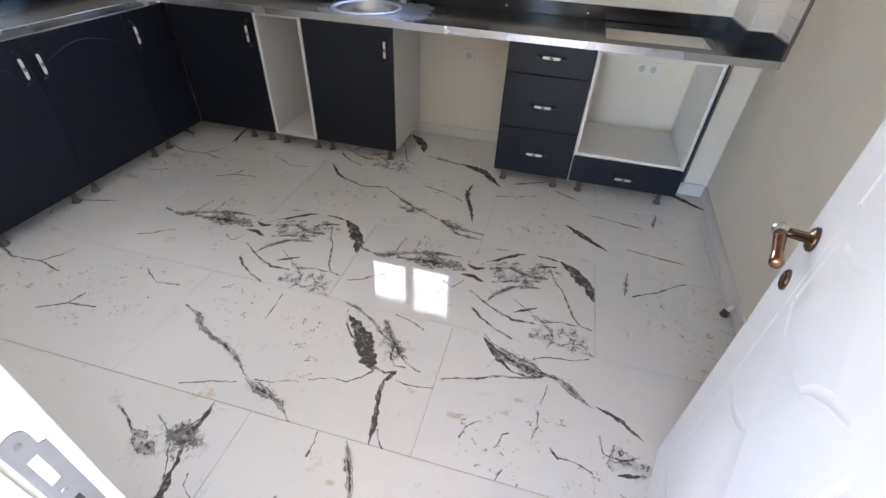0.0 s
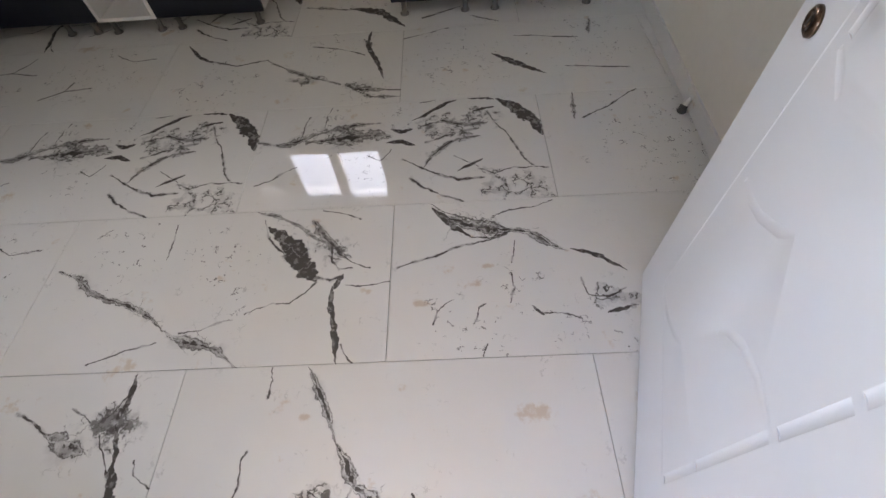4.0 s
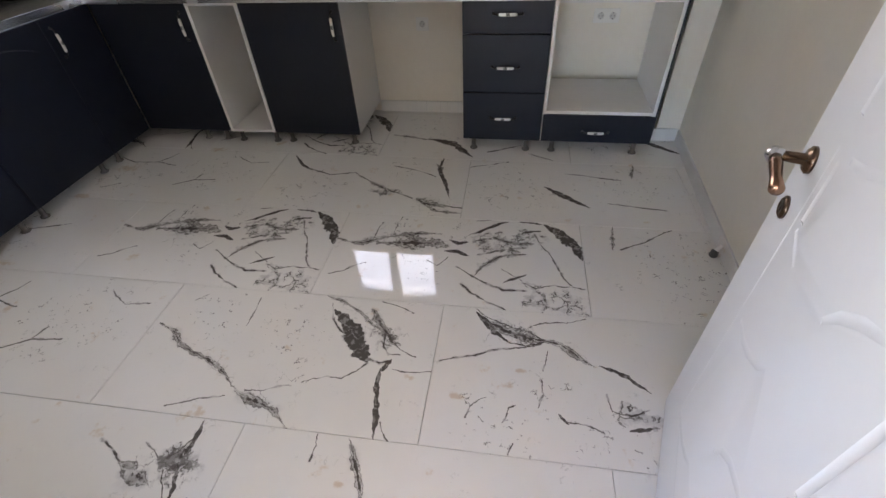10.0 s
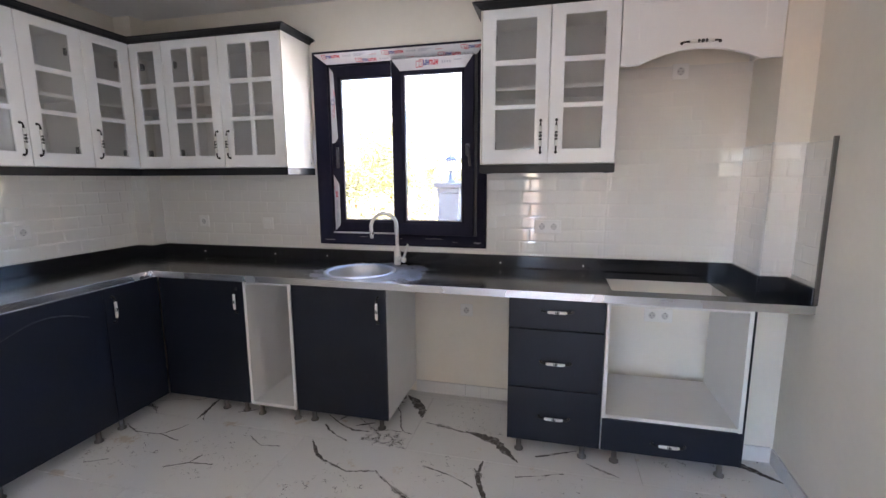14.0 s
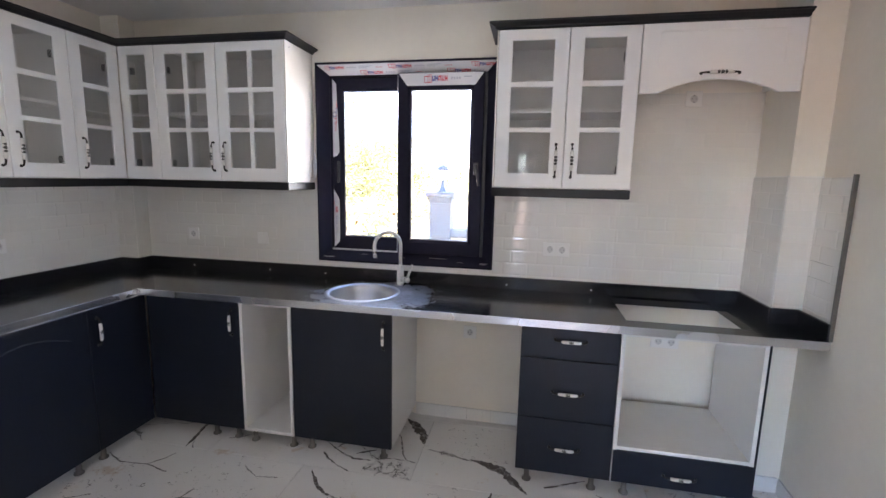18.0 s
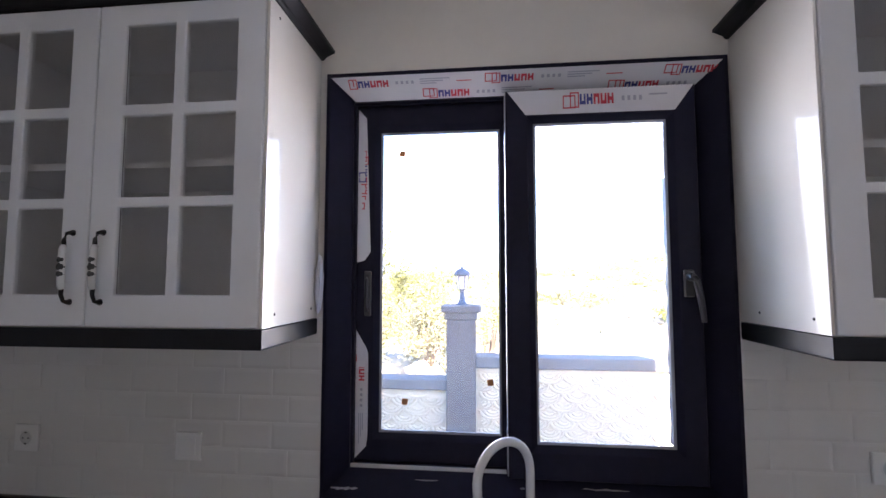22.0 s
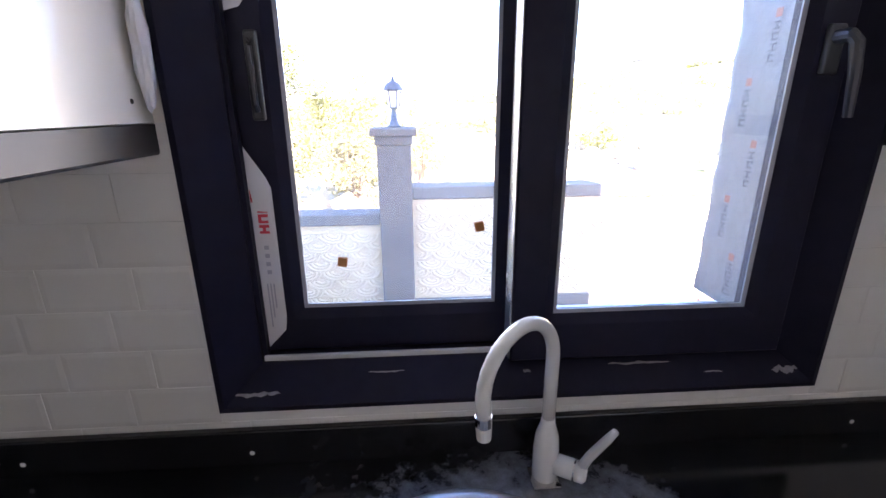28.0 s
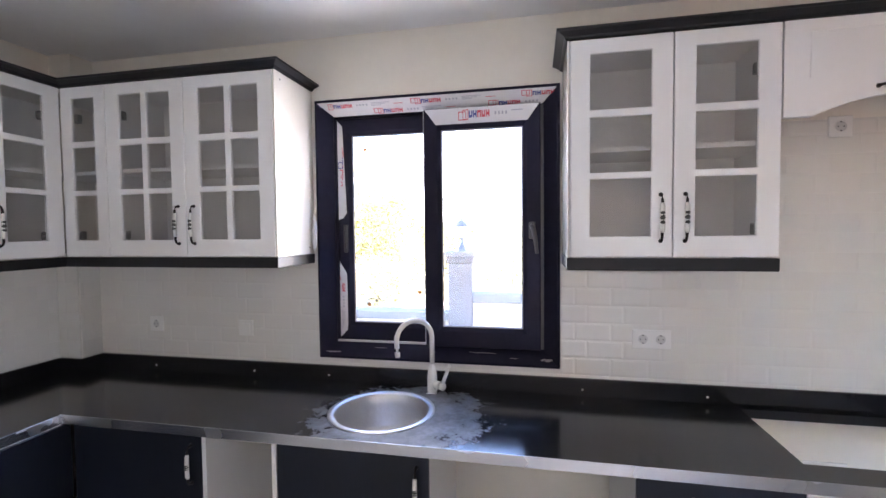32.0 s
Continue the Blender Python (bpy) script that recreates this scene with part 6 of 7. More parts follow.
    bent = vec("ADD", p, vec("SCALE", vec("SUBTRACT", noise_node(flat, 26, 4, 0.6).outputs["Color"], (0.5, 0.5, 0.5)), None, 0.05))
    broken = ranged(noise_node(flat, 38, 3).outputs["Fac"], 0.44, 0.56)
    crack = math_node("MULTIPLY", cell_lines(bent, 17, 0.05), broken)
    near = ranged(rel, 0.6, 4.2, 1.0, 0.0)
    near = math_node("MULTIPLY", near, ranged(noise_node(flat, 5.5, 2).outputs["Fac"], 0.44, 0.58))
    dark = math_node("MAXIMUM", math_node("MULTIPLY", fill, 0.9), math_node("MULTIPLY", rim, 0.9))
    dark = math_node("MAXIMUM", dark, line)
    if thin is not None:
        rel2 = math_node("DIVIDE", thin, ranged(noise_node(flat, 12, 4).outputs["Fac"], 0.3, 0.7, 0.35, 1.3))
        core = math_node("ADD", rel2, ranged(noise_node(flat, 60, 4, 0.6).outputs["Fac"], 0.3, 0.7, -0.25, 0.25))
        dark = math_node("MAXIMUM", dark, math_node("MULTIPLY", ranged(core, 0.36, 0.74, 1.0, 0.0), ranged(noise_node(flat, 17, 4, 0.6).outputs["Fac"], 0.38, 0.52, 0.30, 1.0)))
        band = math_node("MULTIPLY", ranged(rel2, 0.5, 1.5, 1.0, 0.0), ranged(noise_node(flat, 15, 5, 0.6).outputs["Fac"], 0.42, 0.60, 0.0, 0.65))
    dark = math_node("MAXIMUM", dark, math_node("MULTIPLY", math_node("MULTIPLY", crack, near), 0.8))
    # short dashes scattered in patches
    dash = math_node("MULTIPLY", math_node("MAXIMUM", cell_lines(bent, 19, 0.055), cell_lines(vec("ADD", bent, (0.31, 0.17, 0)), 31, 0.06)), ranged(noise_node(flat, 24, 4, 0.6).outputs["Fac"], 0.565, 0.60))
    dot = ranged(noise_node(vec("ADD", p, (0.31, 0.17, 0)), 55, 3, 0.5).outputs["Fac"], 0.70, 0.73)
    fleck = math_node("MAXIMUM", dash, dot)
    gate = ranged(noise_node(flat, 4.6, 3).outputs["Fac"], 0.50, 0.62, 0.0, 0.30)
    for zx, zy, zr in FLECKS.get(name, ()):
        zone = math_node("ADD", math_node("DIVIDE", vec("DISTANCE", flat, (zx, zy, 0.0)), zr), ranged(noise_node(flat, 9, 3).outputs["Fac"], 0.3, 0.7, -0.5, 0.5))
        gate = math_node("MAXIMUM", gate, ranged(zone, 0.6, 1.1, 1.0, 0.0))
    dark = math_node("MAXIMUM", dark, math_node("MULTIPLY", math_node("MULTIPLY", fleck, gate), 0.85))
    soft = math_node("MULTIPLY", halo, ranged(noise_node(flat, 10, 4).outputs["Fac"], 0.42, 0.62, 0.05, 0.50))
    if thin is not None:
        soft = math_node("MAXIMUM", soft, band)
    if web is not None:
        inside = ranged(math_node("ADD", web, ranged(noise_node(flat, 14, 4).outputs["Fac"], 0.3, 0.7, -0.7, 0.9)), 0.6, 1.0, 1.0, 0.0)
        mesh_lines = math_node("MAXIMUM", crease(bent, 17, 0.030), cell_lines(bent, 15, 0.075))
        dark = math_node("MAXIMUM", dark, math_node("MULTIPLY", math_node("MULTIPLY", inside, mesh_lines), ranged(noise_node(flat, 16, 3).outputs["Fac"], 0.38, 0.50, 0.10, 0.95)))
        soft = math_node("MAXIMUM", soft, math_node("MULTIPLY", inside, ranged(noise_node(flat, 30, 4).outputs["Fac"], 0.38, 0.6, 0.10, 0.60)))
    if solid is not None:
        edge = math_node("ADD", solid, ranged(noise_node(flat, 30, 3, 0.5).outputs["Fac"], 0.3, 0.7, -0.30, 0.30))
        plume = ranged(edge, 0.84, 0.96, 1.0, 0.0)
        split = crease(vec("MULTIPLY", bent, (1.25, 0.8, 0)), 15, 0.026)
        worn = ranged(noise_node(flat, 42, 5, 0.6).outputs["Fac"], 0.34, 0.46, 0.72, 1.0)
        strand = math_node("MULTIPLY", worn, math_node("SUBTRACT", 1.0, math_node("MULTIPLY", split, 0.35)))
        dark = math_node("MAXIMUM", dark, math_node("MULTIPLY", plume, strand))
        soft = math_node("MAXIMUM", soft, ranged(edge, 0.9, 1.12, 0.55, 0.0))
    for bx, by, br in BRUSH.get(name, ()):
        d = math_node("ADD", math_node("DIVIDE", vec("LENGTH", vec("MULTIPLY", vec("SUBTRACT", p, (bx, by, 0.0)), (0.55, 1.0, 0))), br), ranged(noise_node(flat, 12, 4).outputs["Fac"], 0.3, 0.7, -0.6, 0.7))
        zone = ranged(d, 0.55, 1.0, 1.0, 0.0)
        here = vec("ADD", bent, (bx, by, 0))
        brush = math_node("MAXIMUM", crease(here, 10, 0.020), math_node("MULTIPLY", crease(vec("MULTIPLY", here, (0.7, 1.3, 0)), 18, 0.034), broken))
        blot = math_node("MULTIPLY", ranged(noise_node(vec("MULTIPLY", here, (0.7, 1.2, 0)), 17, 5, 0.6).outputs["Fac"], 0.56, 0.61), 0.85)
        dark = math_node("MAXIMUM", dark, math_node("MULTIPLY", math_node("MULTIPLY", zone, math_node("MAXIMUM", brush, blot)), 0.88))
        soft = math_node("MAXIMUM", soft, math_node("MULTIPLY", zone, ranged(noise_node(flat, 22, 4).outputs["Fac"], 0.38, 0.6, 0.08, 0.65)))
    dark = math_node("MULTIPLY", dark, 0.95, True)

    def blend(a, colour, fac):
        n = N.new("ShaderNodeMix")
        n.data_type = "RGBA"
        L.new(fac, n.inputs["Factor"])
        if isinstance(a, tuple):
            n.inputs["A"].default_value = a
        else:
            L.new(a, n.inputs["A"])
        n.inputs["B"].default_value = colour
        return n.outputs["Result"]
    cloud = ranged(noise_node(flat, 2.5, 5).outputs["Fac"], 0.35, 0.7, 0.0, 0.35)
    col = blend((0.74, 0.728, 0.705, 1), (0.66, 0.655, 0.64, 1), cloud)
    world_stain = N.new("ShaderNodeNewGeometry")
    rust = ranged(noise_node(world_stain.outputs["Position"], 8.0, 5, 0.62).outputs["Fac"], 0.63, 0.72, 0.0, 0.45)
    col = blend(col, (0.52, 0.35, 0.19, 1), rust)
    spill = None
    for sx, sy, sr in SPILLS:
        d = math_node("DIVIDE", vec("LENGTH", vec("MULTIPLY", vec("SUBTRACT", world_stain.outputs["Position"], (sx, sy, 0.0)), (0.5, 1.0, 0))), sr)
        spill = d if spill is None else math_node("MINIMUM", spill, d)
    spill = ranged(math_node("ADD", spill, ranged(noise_node(world_stain.outputs["Position"], 22, 5, 0.65).outputs["Fac"], 0.3, 0.7, -0.5, 0.8)), 0.3, 1.2, 0.42, 0.0)
    col = blend(col, (0.46, 0.27, 0.12, 1), spill)
    col = blend(col, (0.40, 0.39, 0.39, 1), soft)
    col = blend(col, (0.33, 0.315, 0.305, 1), math_node("MULTIPLY", body, ranged(noise_node(flat, 21, 5, 0.6).outputs["Fac"], 0.38, 0.60, 0.12, 0.85)))
    col = blend(col, (0.060, 0.050, 0.046, 1), dark)
    L.new(col, b.inputs["Base Color"])
    smear = ranged(noise_node(world_stain.outputs["Position"], 3.2, 6, 0.6).outputs["Fac"], 0.35, 0.75, 0.012, 0.05)
    L.new(smear, b.inputs["Roughness"])
    peel = N.new("ShaderNodeBump")
    peel.inputs["Strength"].default_value, peel.inputs["Distance"].default_value = 0.05, 0.0006
    L.new(noise_node(flat, 55, 3, 0.5).outputs["Fac"], peel.inputs["Height"])
    L.new(peel.outputs["Normal"], b.inputs["Normal"])
    b.inputs["Specular IOR Level"].default_value = 0.5
    MATS["marble_" + name] = m
    return m


MARBLES = {k: marble(k, v) for k, v in VEINS.items()}
floor_ob = bpy.data.objects["floor"]
PX, PY, JX, JY = 1.204, 0.604, -0.25, 1.137
LAID = {(-1, 0): "ridge", (-2, 0): "ridge", (0, 0): "sparse", (-1, -1): "diagonal", (0, -1): "fork", (-2, -1): "faint", (-2, -2): "branch", (-1, -2): "chain", (0, -2): "sparse",
        (-1, 1): "river", (0, 1): "quiet", (-2, 1): "faint", (-1, 2): "bank", (0, 2): "quiet", (-2, 2): "ridge", (1, 0): "quiet", (-3, 0): "sparse"}


def tile_slab(x0, x1, y0, y1, g=0.0011):
    b = box(x0 + g, x1 - g, y0 + g, y1 - g, -0.010, 0.0)
    bmesh.ops.bevel(b, geom=[e for e in b.edges if all(v.co.z > -0.001 for v in e.verts)], offset=0.0008, segments=1, affect="EDGES")
    return b


full_tile = {}
kinds = [k for k in VEINS if k != "faint"]
for r in range(-8, 5):
    y0 = JY + PY * r
    shift = JX if r % 2 else JX + 0.604
    for n in range(-4, 4):
        x0 = shift + PX * n
        cx0, cx1, cy0, cy1 = max(x0, XL), min(x0 + PX, 1.04), max(y0, -3.2), min(y0 + PY, YB)
        if cx1 - cx0 < 0.02 or cy1 - cy0 < 0.02:
            continue
        kind = LAID.get((n, r)) or kinds[(n * 3 + r * 5) % len(kinds)]
        whole = cx1 - cx0 > PX - 0.001 and cy1 - cy0 > PY - 0.001
        me = full_tile.get(kind) if whole else None
        if me is None:
            b = tile_slab(cx0 - x0, cx1 - x0, cy0 - y0, cy1 - y0)
            me = bpy.data.meshes.new("floor_tile")
            b.to_mesh(me)
            b.free()
            me.materials.append(MARBLES[kind])
            if whole:
                full_tile[kind] = me
        t = new("floor_tile", me)
        t.location = (x0, y0, 0)
        t.parent = floor_ob

# marble skirting
def skirting(x0, y0, x1, y1, n):
    """Skirting tiles along a wall line, n pieces, facing the room on the line's right-hand side."""
    a, e = Vector((x0, y0, 0)), Vector((x1, y1, 0))
    d = (e - a) / n
    side2 = Vector((d.y, -d.x, 0)).normalized() * 0.010
    for i in range(n):
        p, q = a + d * i + d * 0.002, a + d * (i + 1) - d * 0.002
        b = prism([(p.x, p.y), (q.x, q.y), (q.x + side2.x, q.y + side2.y), (p.x + side2.x, p.y + side2.y)], 0.0005, 0.082)
        part("skirting_tile", b, MARBLES[("fork", "diagonal", "river")[i % 3]], skirt)


skirt = place("baseboard", (0, YB, 0), "white marble-look skirting tiles with grey veins", "baseboard", kind="structure")
skirting(-0.99, YB - 0.0005, -0.30, YB - 0.0005, 2)
skirting(COLX - 0.08, COLY - 0.0005, right_x(COLY) - 0.012, COLY - 0.0005, 1)
skirting(right_x(COLY) - 0.001, COLY - 0.012, right_x(0.08) - 0.001, 0.08, 5)
skirting(XL + 0.0005, 0.05, XL + 0.0005, 0.92, 2)
# door stop
ds = place("door_stop", (0.955, 1.58, 0), "small white door stop with a dark rubber pad on the floor", "door stop")
part("pad", lathe([(0.017, 0.0008), (0.019, 0.004), (0.016, 0.03), (0.010, 0.034)], (0.935, 1.565, 0), "z", 14), DARKPLASTIC, ds, "dark rubber pad")
part("arm", tube([(0.938, 1.567, 0.028), (0.962, 1.585, 0.048)], [0.012, 0.009], 10), PLASTIC, ds)

# ---- wall tiles ----
WT, WH = 0.1525, 0.0775


def bevel_tile(w, h):
    """A metro tile lying on y=0, facing -y, chamfered all round."""
    b = bmesh.new()
    c = min(0.009, w * 0.35, h * 0.35)
    lo = [b.verts.new(p) for p in ((0, 0, 0), (w, 0, 0), (w, 0, h), (0, 0, h))]
    mi = [b.verts.new((p.co.x, -0.0052, p.co.z)) for p in lo]
    hi = [b.verts.new(p) for p in ((c, -0.0062, c), (w - c, -0.0062, c), (w - c, -0.0062, h - c), (c, -0.0062, h - c))]
    for r, s in ((lo, mi), (mi, hi)):
        for k in range(4):
            b.faces.new((r[k], r[(k + 1) % 4], s[(k + 1) % 4], s[k]))
    b.faces.new(hi)
    return b


tile_meshes = {}
tile_rng = random.Random(4)


def wall_tiles(parent, origin, direction, length, z0, z1, phase=0.0, holes=()):
    """Courses of tiles from origin along direction; holes: (a0, a1, z0, z1) left open."""
    ang2 = math.atan2(direction[1], direction[0])
    k0 = math.floor((z0 - 1.15) / WH)
    k = k0
    while 1.15 + k * WH < z1 - 0.004:
        za, zb = max(z0, 1.15 + k * WH), min(z1, 1.15 + (k + 1) * WH)
        spans = [(0.0, length)]
        for h0, h1, hz0, hz1 in holes:
            if zb > hz0 + 0.01 and za < hz1 - 0.01:
                spans = [s for a, c in spans for s in ((a, min(c, h0)), (max(a, h1), c)) if s[1] - s[0] > 0.004]
        n0 = -1
        start = phase + (0.051 if k % 2 else 0.0)
        for a, c in spans:
            n = math.floor((a - start) / WT)
            while start + n * WT < c - 0.004:
                p, q = max(a, start + n * WT), min(c, start + (n + 1) * WT)
                n += 1
                if q - p < 0.006 or zb - za < 0.008:
                    continue
                w, h = round(q - p - 0.0016, 3), round(zb - za - 0.0016, 3)
                me = tile_meshes.get((w, h))
                if me is None:
                    b = bevel_tile(w, h)
                    bmesh.ops.recalc_face_normals(b, faces=b.faces)
                    me = bpy.data.meshes.new("wall_tile")
                    b.to_mesh(me)
                    b.free()
                    me.materials.append(TILE)
                    tile_meshes[(w, h)] = me
                t = new("wall_tile", me)
                lay = Euler((radians(tile_rng.gauss(0, 0.22)), 0, radians(tile_rng.gauss(0, 0.18)))).to_matrix().to_4x4()
                t.matrix_basis = Matrix.Translation((origin[0] + direction[0] * (p + 0.0008), origin[1] + direction[1] * (p + 0.0008), za + 0.0008)) @ Matrix.Rotation(ang2, 4, "Z") @ lay
                t.parent = parent
        k += 1


def grout_sheet(bm, parent):
    part("grout", bm, GROUT, parent, "pale grout bed")


ZT = UPZ - 0.03
x0 = XL + 0.14
bm = box(x0, WX0 - 0.002, YB - 0.0062, YB - 0.0003, ZT, UZ0)
box(WX0 - 0.002, WX1 + 0.002, YB - 0.0062, YB - 0.0003, ZT, WZ0 - 0.002, bm=bm)
box(WX1 + 0.002, 0.19, YB - 0.0062, YB - 0.0003, ZT, UZ0, bm=bm)
box(0.19, COLX, YB - 0.0062, YB - 0.0003, ZT, 2.06, bm=bm)
grout_sheet(bm, wall_back)
ph = (-0.299 - x0) % WT
wall_tiles(wall_back, (x0, YB - 0.002), (1, 0), 0.192 - x0, ZT, UZ0, ph, [(WX0 - x0 - 0.001, WX1 - x0 + 0.001, WZ0 - 0.001, 3.0)])
wall_tiles(wall_back, (0.192, YB - 0.002), (1, 0), COLX - 0.192, ZT, 2.06, (-0.299 - 0.192) % WT)
grout_sheet(box(XL + 0.0003, XL + 0.0062, 0.93, YB - 0.12, ZT, UZ0), wall_left)
wall_tiles(wall_left, (XL + 0.002, 0.93), (0, 1), YB - 0.12 - 0.93, ZT, UZ0, 0.03)
grout_sheet(box(XL, XL + 0.1395, YB - 0.1262, YB - 0.1203, ZT, UZ0), chase)
wall_tiles(chase, (XL + 0.002, YB - 0.122), (1, 0), 0.140, ZT, UZ0, 0.0)
grout_sheet(box(XL + 0.1403, XL + 0.1462, YB - 0.1195, YB - 0.003, ZT, UZ0), chase)
wall_tiles(chase, (XL + 0.142, YB - 0.12), (0, 1), 0.116, ZT, UZ0, 0.02)
grout_sheet(box(COLX - 0.0062, COLX - 0.0003, COLY, YB - 0.003, ZT, 1.62), column)
wall_tiles(column, (COLX - 0.002, YB - 0.003), (0, -1), YB - 0.003 - COLY, ZT, 1.62, 0.04)
grout_sheet(box(COLX, right_x(COLY) - 0.001, COLY - 0.0062, COLY - 0.0003, ZT, 1.62), column)
wall_tiles(column, (COLX, COLY - 0.002), (1, 0), right_x(COLY) - COLX - 0.001, ZT, 1.62, 0.06)
wall_tiles(wall_right, (right_x(2.6) - 0.002, COLY - 0.003), (0, -1), 0.245, CT1 + 0.06, 1.62, 0.02)
trim = structure("tile_trim", box(1.001, 1.0165, 2.424, 2.437, CT1 + 0.002, 1.626, 0.001), TRIMGREY, "thin grey tile edge trim", "trim")
structure("tile_trim_2", box(COLX - 0.0115, COLX - 0.0035, COLY - 0.0115, COLY - 0.0035, UPZ + 0.001, 1.622, 0.001), TRACK, "thin pale tile trim on the pillar corner", "trim")

# ---- outdoors ----
def ground_z(x, y):
    """Yard, flat field and low hills."""
    if y < 3.255:
        return -0.35
    d = max(0.0, y - 8.0)
    h = -0.22 + 0.05 * noise.noise(Vector((x * 0.5, y * 0.5, 0)))
    if y < 6.05:
        h += 0.10 * max(0.0, noise.noise(Vector((x * 0.9, y * 0.9, 7.7)))) + 0.02 * noise.noise(Vector((x * 3.1, y * 3.1, 2.0)))
        h += 0.10 * max(0.0, 1 - abs(x + 3.0) / 1.6)
    h += 0.22 * noise.noise(Vector((x * 0.07, y * 0.07, 3.1))) * min(1, d / 10)
    if y > 34:
        rise = 2.1 + min(12.0, 0.135 * max(0.0, x - 4)) + 0.8 * noise.noise(Vector((x * 0.035, y * 0.02, 8.0))) + 0.35 * noise.noise(Vector((x * 0.14, y * 0.05, 4.0)))
        u = min(1.0, (y - 34) / 66)
        h += rise * u * u * (3 - 2 * u) - 0.012 * max(0.0, y - 108)
    return h


def steps(a, b, n):
    return [a + (b - a) * i / n for i in range(n)]


bm = bmesh.new()
xs = steps(-400, -60, 6) + steps(-60, -14, 14) + steps(-14, 10, 68) + steps(10, 70, 34) + steps(70, 420, 12) + [420]
ys = steps(-420, -40, 6) + steps(-40, 3.2, 10) + [3.25] + steps(3.26, 6.2, 22) + steps(6.2, 36, 40) + steps(36, 120, 32) + steps(120, 500, 10) + [500]
grid = [[bm.verts.new((x, y, ground_z(x, y))) for x in xs] for y in ys]
for i in range(len(ys) - 1):
    for j in range(len(xs) - 1):
        bm.faces.new((grid[i][j], grid[i][j + 1], grid[i + 1][j + 1], grid[i + 1][j]))
tagged(part("ground", bm, SOIL, None, smooth=True), "dug brown soil yard, then pale dry field and low hills", "ground", kind="structure")

# upper part of the house, whose shade lies on the yard
bm = box(XL - 0.2, 1.22, -3.4, 3.24, 3.06, 4.3)
structure("roof", bm, OUTWALL, "plain rendered upper wall of the house", "roof")
# unseen overhang, added only to block direct sun from the hall opening
structure("terrace_roof", box(-2.2, 3.6, -7.2, -3.41, 2.72, 2.92), OUTWALL, "unseen plain slab added to keep the sun out of the hall", "roof")
structure("house_face", box(XL - 0.2, WX0 - 0.002, 3.2405, 3.26, -0.6, 3.06), OUTWALL, "outside render of the house beside the window")

FY = 6.06
fence = place("garden_wall", (-1.45, FY, -0.25), "cream garden wall with scalloped relief, grey caps and pier", "wall")
part("panel", box(-3.10, -1.60, FY, FY + 0.16, -0.6, 0.60), FENCE, fence)
part("panel", box(-1.32, 9.0, FY, FY + 0.16, -0.6, 0.815), FENCE, fence)
part("side_panel", box(-3.26, -3.10, 3.27, FY + 0.16, -0.6, 0.60), FENCE, fence)
part("cap", box(-3.15, -1.60, FY - 0.045, FY + 0.205, 0.60, 0.70, 0.012), CAPSTONE, fence)
part("cap", box(-1.32, 9.05, FY - 0.045, FY + 0.205, 0.815, 0.925, 0.012), CAPSTONE, fence)
part("side_cap", box(-3.305, -3.155, 3.27, FY + 0.205, 0.60, 0.70, 0.012), CAPSTONE, fence)
part("plinth", box(-1.318, 9.0, FY - 0.03, FY - 0.001, -0.6, -0.10, 0.006), CAPSTONE, fence, "grey concrete plinth")
part("pier", box(-1.60, -1.32, FY - 0.07, FY + 0.21, -0.6, 1.27, 0.012), PIER, fence, "grey rendered pier")
part("pier_neck", box(-1.615, -1.305, FY - 0.085, FY + 0.225, 1.2705, 1.34, 0.012), PIER, fence)
part("pier_cap", box(-1.65, -1.27, FY - 0.12, FY + 0.26, 1.3405, 1.405, 0.014), PIER, fence)


def scallops(x0, x1, z0, z1, name):
    """Rows of overlapping fish-scale arcs in low relief."""
    b = bmesh.new()
    w, h = 0.26, 0.085
    r = 0
    z = z0
    while z < z1 - 0.02:
        x = x0 + (w / 2 if r % 2 else 0)
        while x < x1 + w / 2:
            for rad in (0.125, 0.085, 0.045):
                pts = []
                for i in range(9):
                    a = math.pi + math.pi * i / 8
                    px, pz = x + rad * math.cos(a), z + 0.085 + rad * 0.62 * math.sin(a)
                    if x0 < px < x1 and z0 - 0.1 < pz < z1:
                        pts.append((px, FY + 0.001, pz))
                if len(pts) > 3:
                    tube(pts, 0.016, 6, b)
            x += w
        z += h
        r += 1
    tagged(part(name, b, FENCE, fence), kind="stuff")


scallops(-3.05, -1.62, -0.25, 0.56, "relief")
scallops(-1.29, 3.4, -0.09, 0.77, "relief")

# lantern on the pier
lx, ly, lz = -1.455, FY + 0.08, 1.405
lan = place("garden_lantern", (lx, ly, lz), "grey metal post lantern with clear panes on the pier", "lantern")
part("base", lathe([(0.062, 0.0005), (0.062, 0.012), (0.045, 0.02), (0.030, 0.06), (0.024, 0.11), (0.020, 0.14), (0.034, 0.15), (0.050, 0.156)], (lx, ly, lz), "z", 16), LANTERN, lan, "", True)
for k in range(6):
    a = math.pi / 3 * k
    part("glazing_bar", tube([(lx + 0.046 * math.cos(a), ly + 0.046 * math.sin(a), lz + 0.156), (lx + 0.066 * math.cos(a), ly + 0.066 * math.sin(a), lz + 0.285)], 0.005, 6), LANTERN, lan)
part("glass", lathe([(0.042, 0.158), (0.060, 0.284)], (lx, ly, lz), "z", 6), FROST, lan, "pale lantern glass")
part("roof", lathe([(0.088, 0.286), (0.084, 0.298), (0.070, 0.325), (0.045, 0.350), (0.018, 0.362), (0.014, 0.375), (0.016, 0.382), (0.006, 0.395), (0.004, 0.412)], (lx, ly, lz), "z", 18), LANTERN, lan, "domed lantern roof", True)


